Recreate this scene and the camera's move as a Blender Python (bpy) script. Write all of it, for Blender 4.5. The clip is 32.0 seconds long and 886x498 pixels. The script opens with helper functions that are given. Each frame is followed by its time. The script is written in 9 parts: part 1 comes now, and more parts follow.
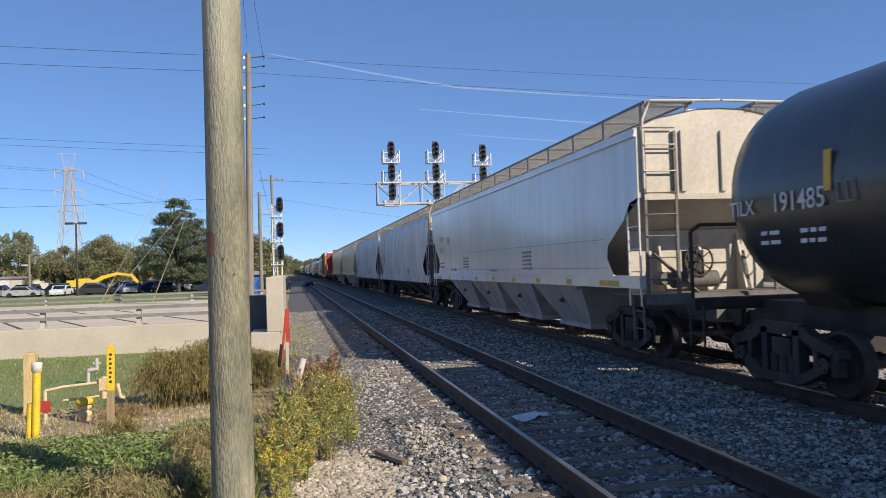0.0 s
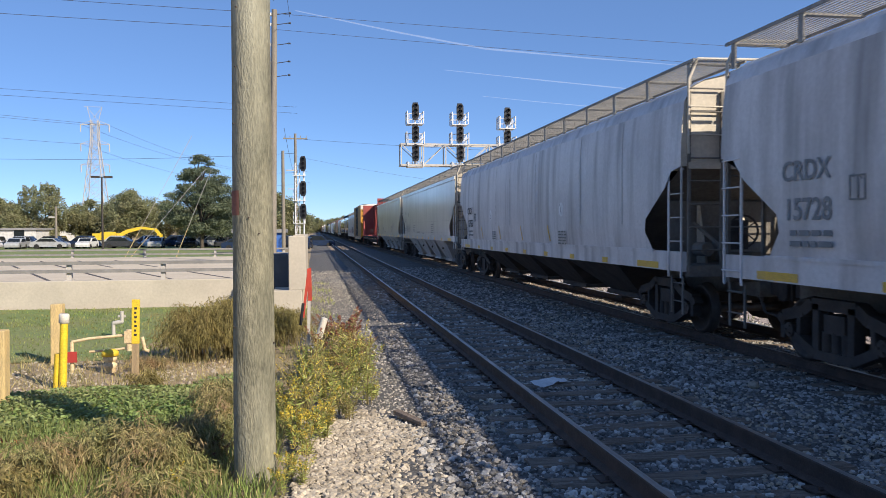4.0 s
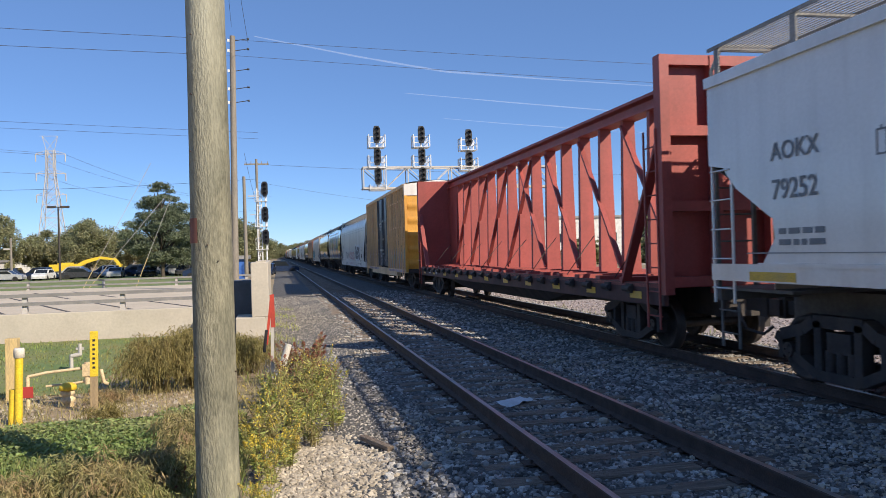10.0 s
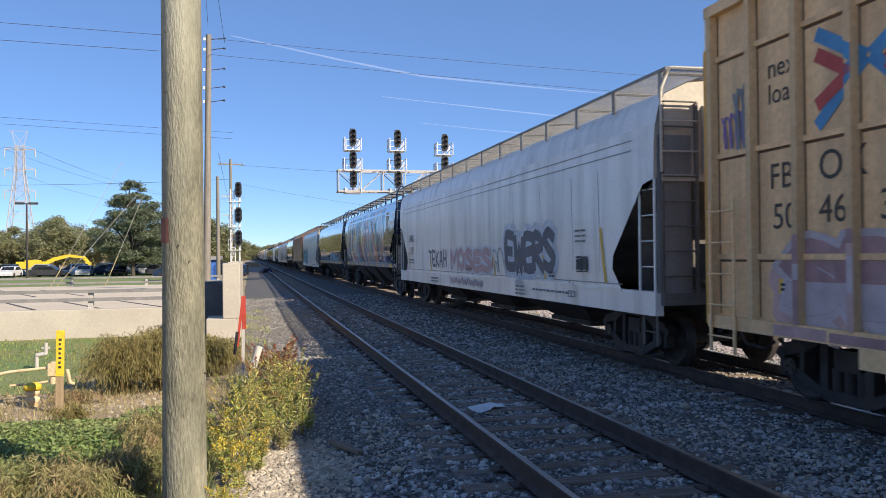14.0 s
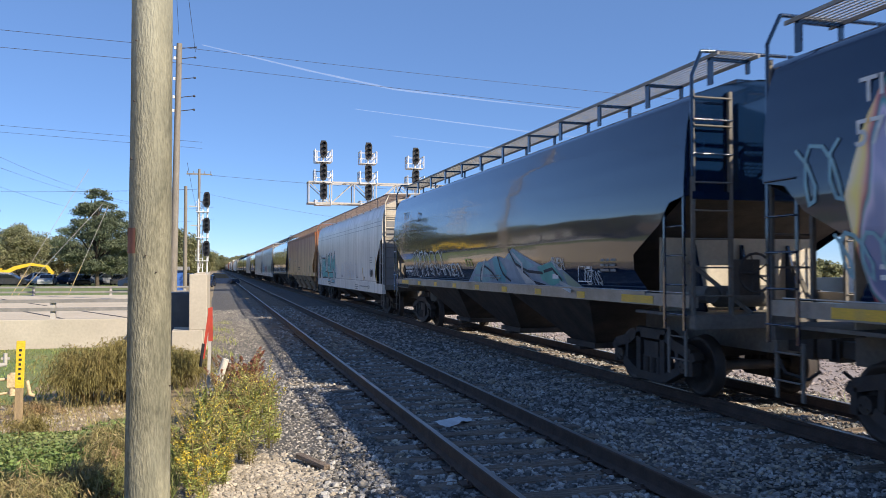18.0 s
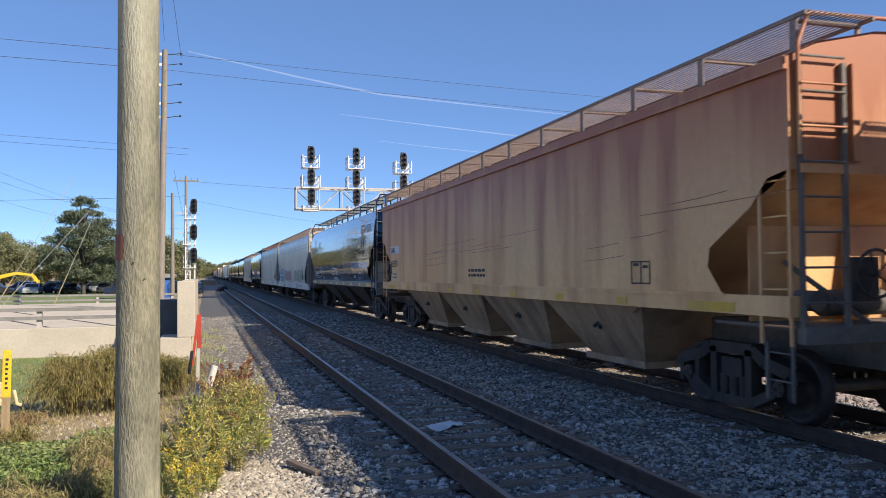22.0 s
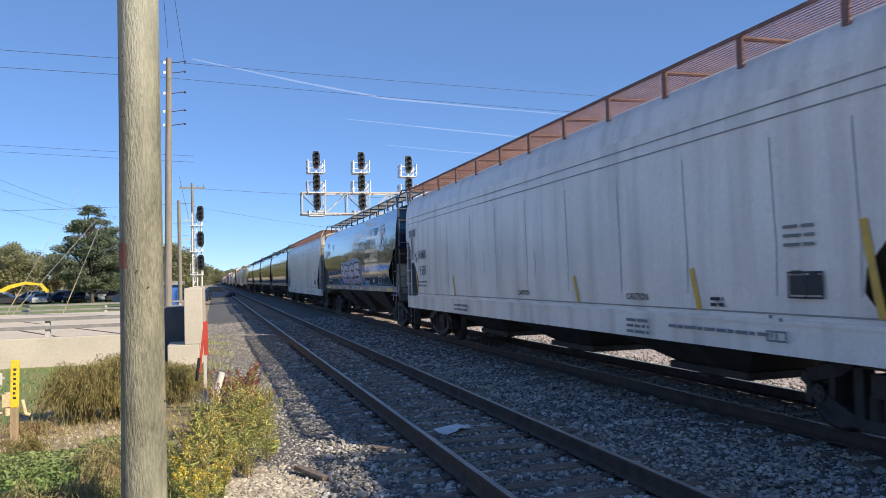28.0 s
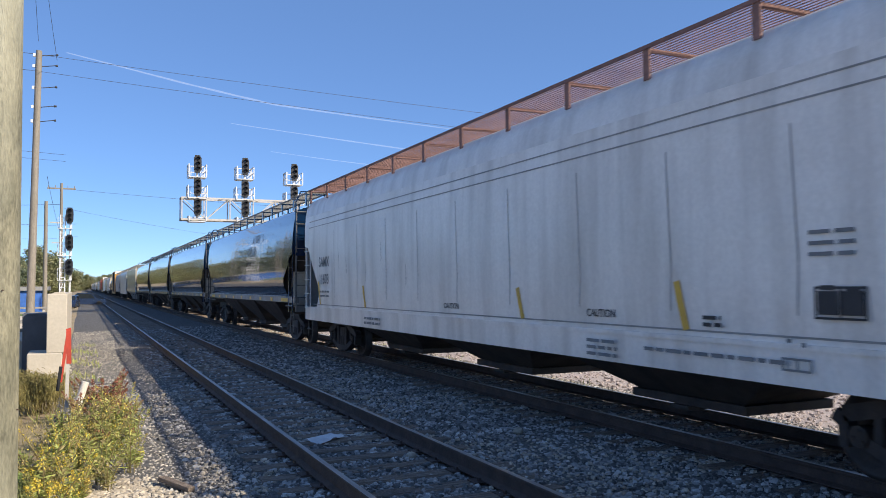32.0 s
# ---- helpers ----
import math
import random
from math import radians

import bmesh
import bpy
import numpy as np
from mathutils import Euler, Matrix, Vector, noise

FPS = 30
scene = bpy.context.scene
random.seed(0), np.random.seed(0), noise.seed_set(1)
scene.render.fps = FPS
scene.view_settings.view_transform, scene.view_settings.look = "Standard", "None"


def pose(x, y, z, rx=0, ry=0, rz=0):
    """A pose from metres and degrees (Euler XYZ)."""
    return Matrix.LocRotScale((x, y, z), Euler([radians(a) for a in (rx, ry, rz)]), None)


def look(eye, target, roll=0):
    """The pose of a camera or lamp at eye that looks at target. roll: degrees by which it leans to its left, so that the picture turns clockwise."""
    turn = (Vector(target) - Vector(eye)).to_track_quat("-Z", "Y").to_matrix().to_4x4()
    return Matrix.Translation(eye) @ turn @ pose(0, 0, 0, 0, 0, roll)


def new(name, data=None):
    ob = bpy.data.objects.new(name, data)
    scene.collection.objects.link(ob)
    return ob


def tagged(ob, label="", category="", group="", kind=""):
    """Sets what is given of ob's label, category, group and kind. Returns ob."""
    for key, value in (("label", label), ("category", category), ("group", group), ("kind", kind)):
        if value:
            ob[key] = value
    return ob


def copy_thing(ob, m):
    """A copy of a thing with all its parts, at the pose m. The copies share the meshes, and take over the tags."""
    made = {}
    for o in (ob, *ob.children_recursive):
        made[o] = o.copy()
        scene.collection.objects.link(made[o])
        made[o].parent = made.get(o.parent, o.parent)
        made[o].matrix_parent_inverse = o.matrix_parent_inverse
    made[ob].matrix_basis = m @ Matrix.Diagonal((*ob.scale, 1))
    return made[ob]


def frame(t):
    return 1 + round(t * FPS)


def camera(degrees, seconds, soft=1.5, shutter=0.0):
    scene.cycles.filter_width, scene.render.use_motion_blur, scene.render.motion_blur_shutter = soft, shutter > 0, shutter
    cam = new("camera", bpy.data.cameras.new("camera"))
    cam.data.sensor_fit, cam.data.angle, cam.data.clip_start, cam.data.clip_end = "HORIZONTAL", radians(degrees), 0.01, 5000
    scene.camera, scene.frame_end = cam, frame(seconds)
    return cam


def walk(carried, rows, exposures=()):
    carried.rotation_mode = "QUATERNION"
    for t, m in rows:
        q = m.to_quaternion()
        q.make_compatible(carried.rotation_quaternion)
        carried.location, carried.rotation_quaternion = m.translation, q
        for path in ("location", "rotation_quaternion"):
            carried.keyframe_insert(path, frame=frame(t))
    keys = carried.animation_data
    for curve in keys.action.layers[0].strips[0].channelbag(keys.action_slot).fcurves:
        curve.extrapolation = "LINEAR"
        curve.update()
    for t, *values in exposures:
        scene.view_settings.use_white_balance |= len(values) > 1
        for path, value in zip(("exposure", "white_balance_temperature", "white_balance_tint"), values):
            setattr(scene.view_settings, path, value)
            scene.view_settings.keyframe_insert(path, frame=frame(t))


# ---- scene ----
# A railway line beside a road bridge: a long freight train passes towards the camera.
# x: to the right across the tracks, y: along the tracks, z: above the rail tops.
cam = camera(58.7, 32.0, soft=0.7, shutter=0.12)
PATH = [
    (0, pose(-0.006, 0.004, 1.780, 91.30, 1.82, -10.85)),
    (0.5, pose(-0.002, 0.005, 1.797, 90.80, 2.10, -9.99)),
    (1, pose(-0.016, -0.002, 1.795, 90.24, 2.10, -9.64)),
    (1.5, pose(-0.021, 0.008, 1.796, 89.73, 1.90, -9.46)),
    (2, pose(-0.026, 0.031, 1.797, 89.37, 1.46, -9.30)),
    (2.5, pose(-0.022, 0.024, 1.794, 89.09, 0.95, -9.13)),
    (3, pose(-0.026, 0.026, 1.796, 88.85, 0.49, -9.10)),
    (3.5, pose(-0.027, 0.026, 1.795, 88.61, 0.27, -9.17)),
    (5.5, pose(-0.022, 0.015, 1.794, 88.68, 0.96, -10.12)),
    (6, pose(-0.013, 0.017, 1.794, 88.92, 1.25, -10.39)),
    (6.5, pose(-0.008, 0.027, 1.792, 89.12, 1.49, -10.61)),
    (7, pose(-0.005, 0.010, 1.795, 89.30, 1.63, -10.77)),
    (7.5, pose(-0.006, 0.010, 1.798, 89.42, 1.65, -10.88)),
    (8, pose(-0.006, 0.011, 1.792, 89.63, 1.62, -10.99)),
    (8.5, pose(-0.011, 0.012, 1.797, 89.84, 1.62, -11.16)),
    (9, pose(-0.013, 0.016, 1.795, 90.04, 1.67, -11.38)),
    (9.5, pose(-0.007, 0.016, 1.796, 90.15, 1.66, -11.66)),
    (10, pose(-0.002, 0.009, 1.798, 90.16, 1.69, -11.89)),
    (10.5, pose(0.002, 0.017, 1.799, 90.17, 1.68, -12.14)),
    (11, pose(0.006, 0.021, 1.799, 90.19, 1.61, -12.36)),
    (11.5, pose(0.002, 0.006, 1.802, 90.26, 1.53, -12.57)),
    (12, pose(-0.004, -0.001, 1.799, 90.37, 1.28, -12.84)),
    (12.5, pose(0.005, 0.003, 1.799, 90.42, 1.11, -13.09)),
    (13, pose(0.004, 0.009, 1.804, 90.44, 0.95, -13.32)),
    (13.5, pose(-0.002, 0.010, 1.799, 90.44, 0.75, -13.55)),
    (14, pose(0.002, 0.007, 1.800, 90.45, 0.63, -13.77)),
    (14.5, pose(-0.001, -0.007, 1.800, 90.57, 0.49, -14.03)),
    (16.5, pose(0.001, -0.011, 1.802, 91.26, 0.16, -15.34)),
    (17, pose(0.001, 0.002, 1.803, 91.34, 0.12, -15.48)),
    (17.5, pose(-0.001, 0.005, 1.805, 91.40, -0.04, -15.70)),
    (18, pose(-0.004, 0.002, 1.805, 91.41, -0.06, -15.98)),
    (18.5, pose(0.002, -0.000, 1.803, 91.38, -0.09, -16.31)),
    (19, pose(0.004, -0.015, 1.804, 91.32, -0.08, -16.58)),
    (19.5, pose(0.011, -0.020, 1.803, 91.31, -0.08, -16.79)),
    (20, pose(0.018, 0.006, 1.802, 91.31, -0.01, -16.93)),
    (20.5, pose(0.015, -0.005, 1.806, 91.36, 0.05, -17.02)),
    (21, pose(0.011, -0.014, 1.802, 91.44, 0.24, -17.00)),
    (21.5, pose(0.002, -0.006, 1.802, 91.58, 0.36, -16.90)),
    (22, pose(-0.014, 0.000, 1.799, 91.74, 0.53, -16.81)),
    (22.5, pose(-0.011, 0.011, 1.805, 91.89, 0.57, -16.84)),
    (23, pose(-0.002, -0.000, 1.802, 91.98, 0.67, -16.98)),
    (23.5, pose(0.005, -0.004, 1.803, 91.95, 0.72, -17.13)),
    (24, pose(0.010, -0.012, 1.801, 91.92, 0.67, -17.21)),
    (24.5, pose(0.015, -0.007, 1.806, 91.83, 0.72, -17.14)),
    (25, pose(0.012, -0.016, 1.807, 91.83, 0.71, -17.02)),
    (25.5, pose(0.013, -0.008, 1.808, 91.83, 0.71, -16.89)),
    (27.5, pose(0.020, -0.017, 1.797, 91.76, 1.44, -16.36)),
    (28, pose(0.020, -0.000, 1.802, 91.94, 1.51, -16.28)),
    (28.5, pose(0.021, 0.000, 1.800, 92.21, 1.53, -16.29)),
    (29, pose(0.019, -0.019, 1.797, 92.39, 1.55, -17.02)),
    (29.5, pose(0.018, -0.011, 1.802, 92.47, 1.58, -18.85)),
    (30, pose(0.031, -0.090, 1.792, 92.54, 1.69, -21.78)),
    (30.5, pose(0.067, -0.121, 1.791, 92.54, 1.58, -26.02)),
    (31, pose(0.060, -0.170, 1.799, 92.50, 1.41, -27.07)),
    (31.5, pose(0.061, -0.170, 1.792, 92.66, 0.69, -26.19)),
    (32, pose(0.076, -0.160, 1.784, 92.64, 0.44, -24.57)),
]
walk(cam, PATH, exposures=((0, 0.50, 6250, 11), (3, 0.66, 6250, 11), (9, 0.62, 6250, 11), (12, 0.54, 6300, 11), (14, 0.78, 6300, 11), (21, 0.74, 6300, 11), (28, 0.74, 6200, 10), (30, 0.80, 6200, 10), (31, 0.98, 6200, 10), (32, 0.82, 6200, 10)))

# ---- light ----
SUN_AZ, SUN_EL = 140.0, 32.0          # degrees clockwise from +y, degrees above the horizon
world = bpy.data.worlds.new("sky")
scene.world = world
world.use_nodes = True
wn = world.node_tree.nodes
sky = wn.new("ShaderNodeTexSky")
sky.sky_type, sky.sun_disc = "NISHITA", False
sky.sun_elevation, sky.sun_rotation = radians(SUN_EL), radians(SUN_AZ)
sky.air_density, sky.dust_density, sky.ozone_density, sky.altitude = 1.0, 0.0, 5.0, 4000.0
wn["Background"].inputs[1].default_value = 0.118
even = wn.new("ShaderNodeMix")          # clear dry air: the horizon stays blue
even.data_type = "RGBA"
even.inputs[0].default_value, even.inputs[7].default_value = 0.5, (0.78, 1.44, 2.9, 1)
world.node_tree.links.new(sky.outputs[0], even.inputs[6])
world.node_tree.links.new(even.outputs[2], wn["Background"].inputs[0])
sun = new("sun", bpy.data.lights.new("sun", "SUN"))
sun.data.energy, sun.data.angle, sun.data.color = 4.45, radians(0.5), (1.0, 0.86, 0.66)
sa, se = radians(SUN_AZ), radians(SUN_EL)
sun.matrix_world = look((80 * math.sin(sa) * math.cos(se), 80 * math.cos(sa) * math.cos(se), 80 * math.sin(se)), (0, 0, 0))

# ---- building helpers ----
class Geo:
    """Collects vertices and faces of one mesh."""

    def __init__(self):
        self.v, self.f, self.s = [], [], []

    def add(self, vs, fs, smooth=False):
        n = len(self.v)
        self.v.extend(tuple(p) for p in vs)
        self.f.extend(tuple(i + n for i in q) for q in fs)
        self.s.extend([smooth] * len(fs))
        return self

    def box(self, x0, x1, y0, y1, z0, z1):
        vs = [(x, y, z) for z in (z0, z1) for y in (y0, y1) for x in (x0, x1)]
        return self.add(vs, [(0, 2, 3, 1), (4, 5, 7, 6), (0, 1, 5, 4), (2, 6, 7, 3), (0, 4, 6, 2), (1, 3, 7, 5)])

    def frustum(self, lo, hi):
        """lo, hi: (x0, x1, y0, y1, z) rectangles."""
        vs = []
        for x0, x1, y0, y1, z in (lo, hi):
            vs += [(x0, y0, z), (x1, y0, z), (x1, y1, z), (x0, y1, z)]
        return self.add(vs, [(3, 2, 1, 0), (4, 5, 6, 7), (0, 1, 5, 4), (1, 2, 6, 5), (2, 3, 7, 6), (3, 0, 4, 7)])

    def bar(self, a, b, w, h=None, up=(0, 0, 1)):
        h = h or w
        a, b = Vector(a), Vector(b)
        d = (b - a).normalized()
        u = Vector(up)
        if abs(d.dot(u)) > 0.98:
            u = Vector((0, 1, 0)) if abs(d.y) < 0.9 else Vector((1, 0, 0))
        s = d.cross(u).normalized()
        u = s.cross(d)
        vs = []
        for p in (a, b):
            vs += [p - s * w / 2 - u * h / 2, p + s * w / 2 - u * h / 2, p + s * w / 2 + u * h / 2, p - s * w / 2 + u * h / 2]
        return self.add(vs, [(3, 2, 1, 0), (4, 5, 6, 7), (0, 1, 5, 4), (1, 2, 6, 5), (2, 3, 7, 6), (3, 0, 4, 7)])

    def tube(self, a, b, r0, r1=None, n=8, caps=True):
        r1 = r0 if r1 is None else r1
        a, b = Vector(a), Vector(b)
        d = (b - a).normalized()
        u = Vector((0, 0, 1)) if abs(d.z) < 0.9 else Vector((1, 0, 0))
        s = d.cross(u).normalized()
        u = s.cross(d)
        vs, fs = [], []
        for p, r in ((a, r0), (b, r1)):
            vs += [p + (s * math.cos(t) + u * math.sin(t)) * r for t in (2 * math.pi * i / n for i in range(n))]
        fs = [(i, (i + 1) % n, n + (i + 1) % n, n + i) for i in range(n)]
        self.add(vs, fs, True)
        if caps:
            self.add(vs, [tuple(range(n))[::-1], tuple(range(n, 2 * n))])
        return self

    def path(self, pts, r, n=6):
        for a, b in zip(pts, pts[1:]):
            self.tube(a, b, r, r, n)
        return self

    def prism(self, poly, axis, a, b):
        """poly: 2D points in the other two axes, extruded along axis from a to b."""
        def put(p, c):
            q = list(p)
            q.insert(axis, c)
            return tuple(q)
        n = len(poly)
        vs = [put(p, a) for p in poly] + [put(p, b) for p in poly]
        return self.add(vs, [tuple(range(n))[::-1], tuple(range(n, 2 * n))] + [(i, (i + 1) % n, n + (i + 1) % n, n + i) for i in range(n)])

    def loft(self, rows, smooth=True):
        m = len(rows[0])
        vs = [p for r in rows for p in r]
        fs = [(i * m + j, i * m + j + 1, (i + 1) * m + j + 1, (i + 1) * m + j) for i in range(len(rows) - 1) for j in range(m - 1)]
        return self.add(vs, fs, smooth)

    def lathe(self, profile, n=16, at=(0, 0, 0), axis=2):
        """profile: (radius, height) pairs round an axis."""
        rows = []
        for r, h in profile:
            ring = []
            for i in range(n + 1):
                t = 2 * math.pi * i / n
                q = [r * math.cos(t), r * math.sin(t)]
                q.insert(axis, h)
                ring.append(tuple(q[k] + at[k] for k in range(3)))
            rows.append(ring)
        return self.loft(rows)

    def mesh(self, name, weld=False):
        me = bpy.data.meshes.new(name)
        me.from_pydata(self.v, [], self.f)
        me.polygons.foreach_set("use_smooth", self.s)
        me.update()
        bm = bmesh.new()
        bm.from_mesh(me)
        if weld:
            bmesh.ops.remove_doubles(bm, verts=bm.verts, dist=0.0004)
        bmesh.ops.recalc_face_normals(bm, faces=bm.faces)
        bm.to_mesh(me)
        bm.free()
        return me


CACHE = {}


def cached(key, make):
    """The mesh under key, built once by make() -> Geo."""
    if key not in CACHE:
        CACHE[key] = make().mesh(str(key if isinstance(key, str) else key[0]))
    return CACHE[key]


def part(name, shape, material, parent=None, label="", m=None):
    """Links a Geo or a mesh as one object, under a thing or a part."""
    me = shape.mesh(name, name in ("graffiti", "mural", "mural_patch", "emblem")) if isinstance(shape, Geo) else shape
    ob = new(name, me)
    if not me.materials:
        me.materials.append(None)
    ob.material_slots[0].link = "OBJECT"
    ob.material_slots[0].material = material
    if parent:
        ob.parent = parent
    if m is not None:
        ob.matrix_basis = m
    if label:
        tagged(ob, label)
    return ob


def thing(name, m, label, category, group="", kind=""):
    ob = new(name)
    ob.empty_display_size = 0.2
    ob.matrix_basis = m
    return tagged(ob, label, category, group, kind)


def quads(name, centres, us, vs, kind="quad"):
    """One mesh of many small leaves: centre + corner vectors."""
    n = len(centres)
    P = np.empty((n * 4, 3))
    P[0::4], P[1::4], P[2::4], P[3::4] = centres - us * 0.25 - vs, centres - us, centres + vs, centres + us
    me = bpy.data.meshes.new(name)
    me.vertices.add(n * 4)
    me.vertices.foreach_set("co", P.ravel())
    me.loops.add(n * 4)
    me.loops.foreach_set("vertex_index", np.arange(n * 4, dtype=np.int32))
    me.polygons.add(n)
    me.polygons.foreach_set("loop_start", np.arange(0, n * 4, 4, dtype=np.int32))
    me.polygons.foreach_set("loop_total", np.full(n, 4, dtype=np.int32))
    me.update(calc_edges=True)
    return me


def mesh_np(name, P, F, smooth=False):
    """A mesh from arrays of points and of equal-sided faces."""
    me = bpy.data.meshes.new(name)
    k = F.shape[1]
    me.vertices.add(len(P))
    me.vertices.foreach_set("co", np.asarray(P, float).ravel())
    me.loops.add(F.size)
    me.loops.foreach_set("vertex_index", F.astype(np.int32).ravel())
    me.polygons.add(len(F))
    me.polygons.foreach_set("loop_start", np.arange(0, F.size, k, dtype=np.int32))
    me.polygons.foreach_set("loop_total", np.full(len(F), k, dtype=np.int32))
    me.polygons.foreach_set("use_smooth", np.full(len(F), smooth))
    me.update(calc_edges=True)
    return me


def unit(a):
    return a / np.maximum(np.linalg.norm(a, axis=-1, keepdims=True), 1e-9)


# ---- materials ----
def material(name, base, second=None, rough=0.6, metal=0.0, scale=6.0, fine=60.0, amount=0.6, bump=0.15, dirt=None, dirt_amount=0.0,
             island=0.0, coat=0.0, high=None, stretch=(1, 1, 1), rough_var=0.1, translucent=0.0, spec=0.5, coat_rough=0.08, coat_ior=1.5, wave=0.0, streak_size=1.6):
    """A painted or natural surface: two colours mixed by a coarse and a fine noise, streaks of dirt, relief."""
    m = bpy.data.materials.new(name)
    m.use_nodes = True
    nt, nodes = m.node_tree, m.node_tree.nodes
    bsdf = nodes["Principled BSDF"]
    link = nt.links.new
    tc, mp = nodes.new("ShaderNodeTexCoord"), nodes.new("ShaderNodeMapping")
    mp.inputs["Scale"].default_value = stretch
    info = nodes.new("ShaderNodeObjectInfo")
    off = nodes.new("ShaderNodeMath")
    off.operation = "MULTIPLY"
    off.inputs[1].default_value = 37.0
    link(info.outputs["Random"], off.inputs[0])
    link(off.outputs[0], mp.inputs["Location"])
    link(tc.outputs["Object"], mp.inputs["Vector"])

    def tex(s, detail=4.0, rough_=0.6):
        n = nodes.new("ShaderNodeTexNoise")
        n.inputs["Scale"].default_value, n.inputs["Detail"].default_value, n.inputs["Roughness"].default_value = s, detail, rough_
        link(mp.outputs[0], n.inputs["Vector"])
        return n.outputs["Fac"]

    def ramp(fac, a, b):
        r = nodes.new("ShaderNodeMapRange")
        r.inputs["From Min"].default_value, r.inputs["From Max"].default_value = a, b
        link(fac, r.inputs["Value"])
        return r.outputs[0]

    def mix(fac, a, b):
        x = nodes.new("ShaderNodeMix")
        x.data_type = "RGBA"
        for sock, val in ((x.inputs[0], fac), (x.inputs[6], a), (x.inputs[7], b)):
            if isinstance(val, (int, float)):
                sock.default_value = val
            elif isinstance(val, tuple):
                sock.default_value = (*val, 1) if len(val) == 3 else val
            else:
                link(val, sock)
        return x.outputs[2]

    coarse, grain = tex(scale), tex(fine, 3.0)
    second = second or tuple(c * 0.7 for c in base)
    col = mix(ramp(coarse, 0.35, 0.65), base, second)
    dark = nodes.new("ShaderNodeMix")
    dark.data_type, dark.blend_type = "RGBA", "MULTIPLY"
    dark.inputs[0].default_value = amount
    g = nodes.new("ShaderNodeCombineColor")
    gr = nodes.new("ShaderNodeMapRange")
    gr.inputs["From Min"].default_value, gr.inputs["From Max"].default_value = 0.3, 0.7
    gr.inputs["To Min"].default_value, gr.inputs["To Max"].default_value = 0.55, 1.15
    link(grain, gr.inputs["Value"])
    for i in range(3):
        link(gr.outputs[0], g.inputs[i])
    link(col, dark.inputs[6])
    link(g.outputs[0], dark.inputs[7])
    col = dark.outputs[2]
    if dirt:
        n = nodes.new("ShaderNodeTexNoise")
        mp2 = nodes.new("ShaderNodeMapping")
        mp2.inputs["Scale"].default_value = (1.0, 1.6, 0.16)
        link(off.outputs[0], mp2.inputs["Location"])
        link(tc.outputs["Object"], mp2.inputs["Vector"])
        link(mp2.outputs[0], n.inputs["Vector"])
        n.inputs["Scale"].default_value, n.inputs["Detail"].default_value = streak_size, 6.0
        f = nodes.new("ShaderNodeMath")
        f.operation = "MULTIPLY"
        f.inputs[1].default_value = dirt_amount
        streak = ramp(n.outputs["Fac"], 0.45, 0.75)
        if high:             # stains that run down from the roof: stronger with height
            sep, lift, tot = nodes.new("ShaderNodeSeparateXYZ"), nodes.new("ShaderNodeMapRange"), nodes.new("ShaderNodeMath")
            link(tc.outputs["Object"], sep.inputs[0])
            lift.inputs["From Min"].default_value, lift.inputs["From Max"].default_value = high
            lift.inputs["To Min"].default_value, lift.inputs["To Max"].default_value = 0.05, 0.95
            link(sep.outputs[2], lift.inputs["Value"])
            link(lift.outputs[0], tot.inputs[0])
            spread_ = nodes.new("ShaderNodeMath")
            spread_.operation, spread_.use_clamp = "MULTIPLY_ADD", True
            link(streak, spread_.inputs[0])
            spread_.inputs[1].default_value = 0.75
            link(lift.outputs[0], spread_.inputs[2])
            streak = spread_.outputs[0]
        link(streak, f.inputs[0])
        col = mix(f.outputs[0], col, dirt)
    if island:
        geo = nodes.new("ShaderNodeNewGeometry")
        hsv = nodes.new("ShaderNodeHueSaturation")
        v = nodes.new("ShaderNodeMapRange")
        v.inputs["To Min"].default_value, v.inputs["To Max"].default_value = 1.0 - island, 1.0 + island
        link(geo.outputs["Random Per Island"], v.inputs["Value"])
        link(v.outputs[0], hsv.inputs["Value"])
        link(col, hsv.inputs["Color"])
        col = hsv.outputs[0]
    link(col, bsdf.inputs["Base Color"])
    rr = nodes.new("ShaderNodeMapRange")
    rr.inputs["To Min"].default_value, rr.inputs["To Max"].default_value = max(0.02, rough - rough_var), min(1.0, rough + rough_var)
    link(coarse, rr.inputs["Value"])
    link(rr.outputs[0], bsdf.inputs["Roughness"])
    bsdf.inputs["Metallic"].default_value = metal
    bsdf.inputs["Coat Weight"].default_value = coat
    bsdf.inputs["Coat Roughness"].default_value, bsdf.inputs["Coat IOR"].default_value = coat_rough, coat_ior
    bsdf.inputs["Specular IOR Level"].default_value = spec
    if bump:
        b = nodes.new("ShaderNodeBump")
        b.inputs["Strength"].default_value, b.inputs["Distance"].default_value = bump, 0.02
        link(grain, b.inputs["Height"])
        link(b.outputs[0], bsdf.inputs["Normal"])
    if wave:                 # sheet metal that is not quite flat
        wv, wb = tex(wave, 1.0), nodes.new("ShaderNodeBump")
        wb.inputs["Strength"].default_value, wb.inputs["Distance"].default_value = 0.5, 0.012
        link(wv, wb.inputs["Height"])
        link(wb.outputs[0], bsdf.inputs["Coat Normal"])
    if translucent:
        tr, mx = nodes.new("ShaderNodeBsdfTranslucent"), nodes.new("ShaderNodeMixShader")
        mx.inputs[0].default_value = translucent
        link(col, tr.inputs["Color"])
        link(bsdf.outputs[0], mx.inputs[1])
        link(tr.outputs[0], mx.inputs[2])
        link(mx.outputs[0], nodes["Material Output"].inputs["Surface"])
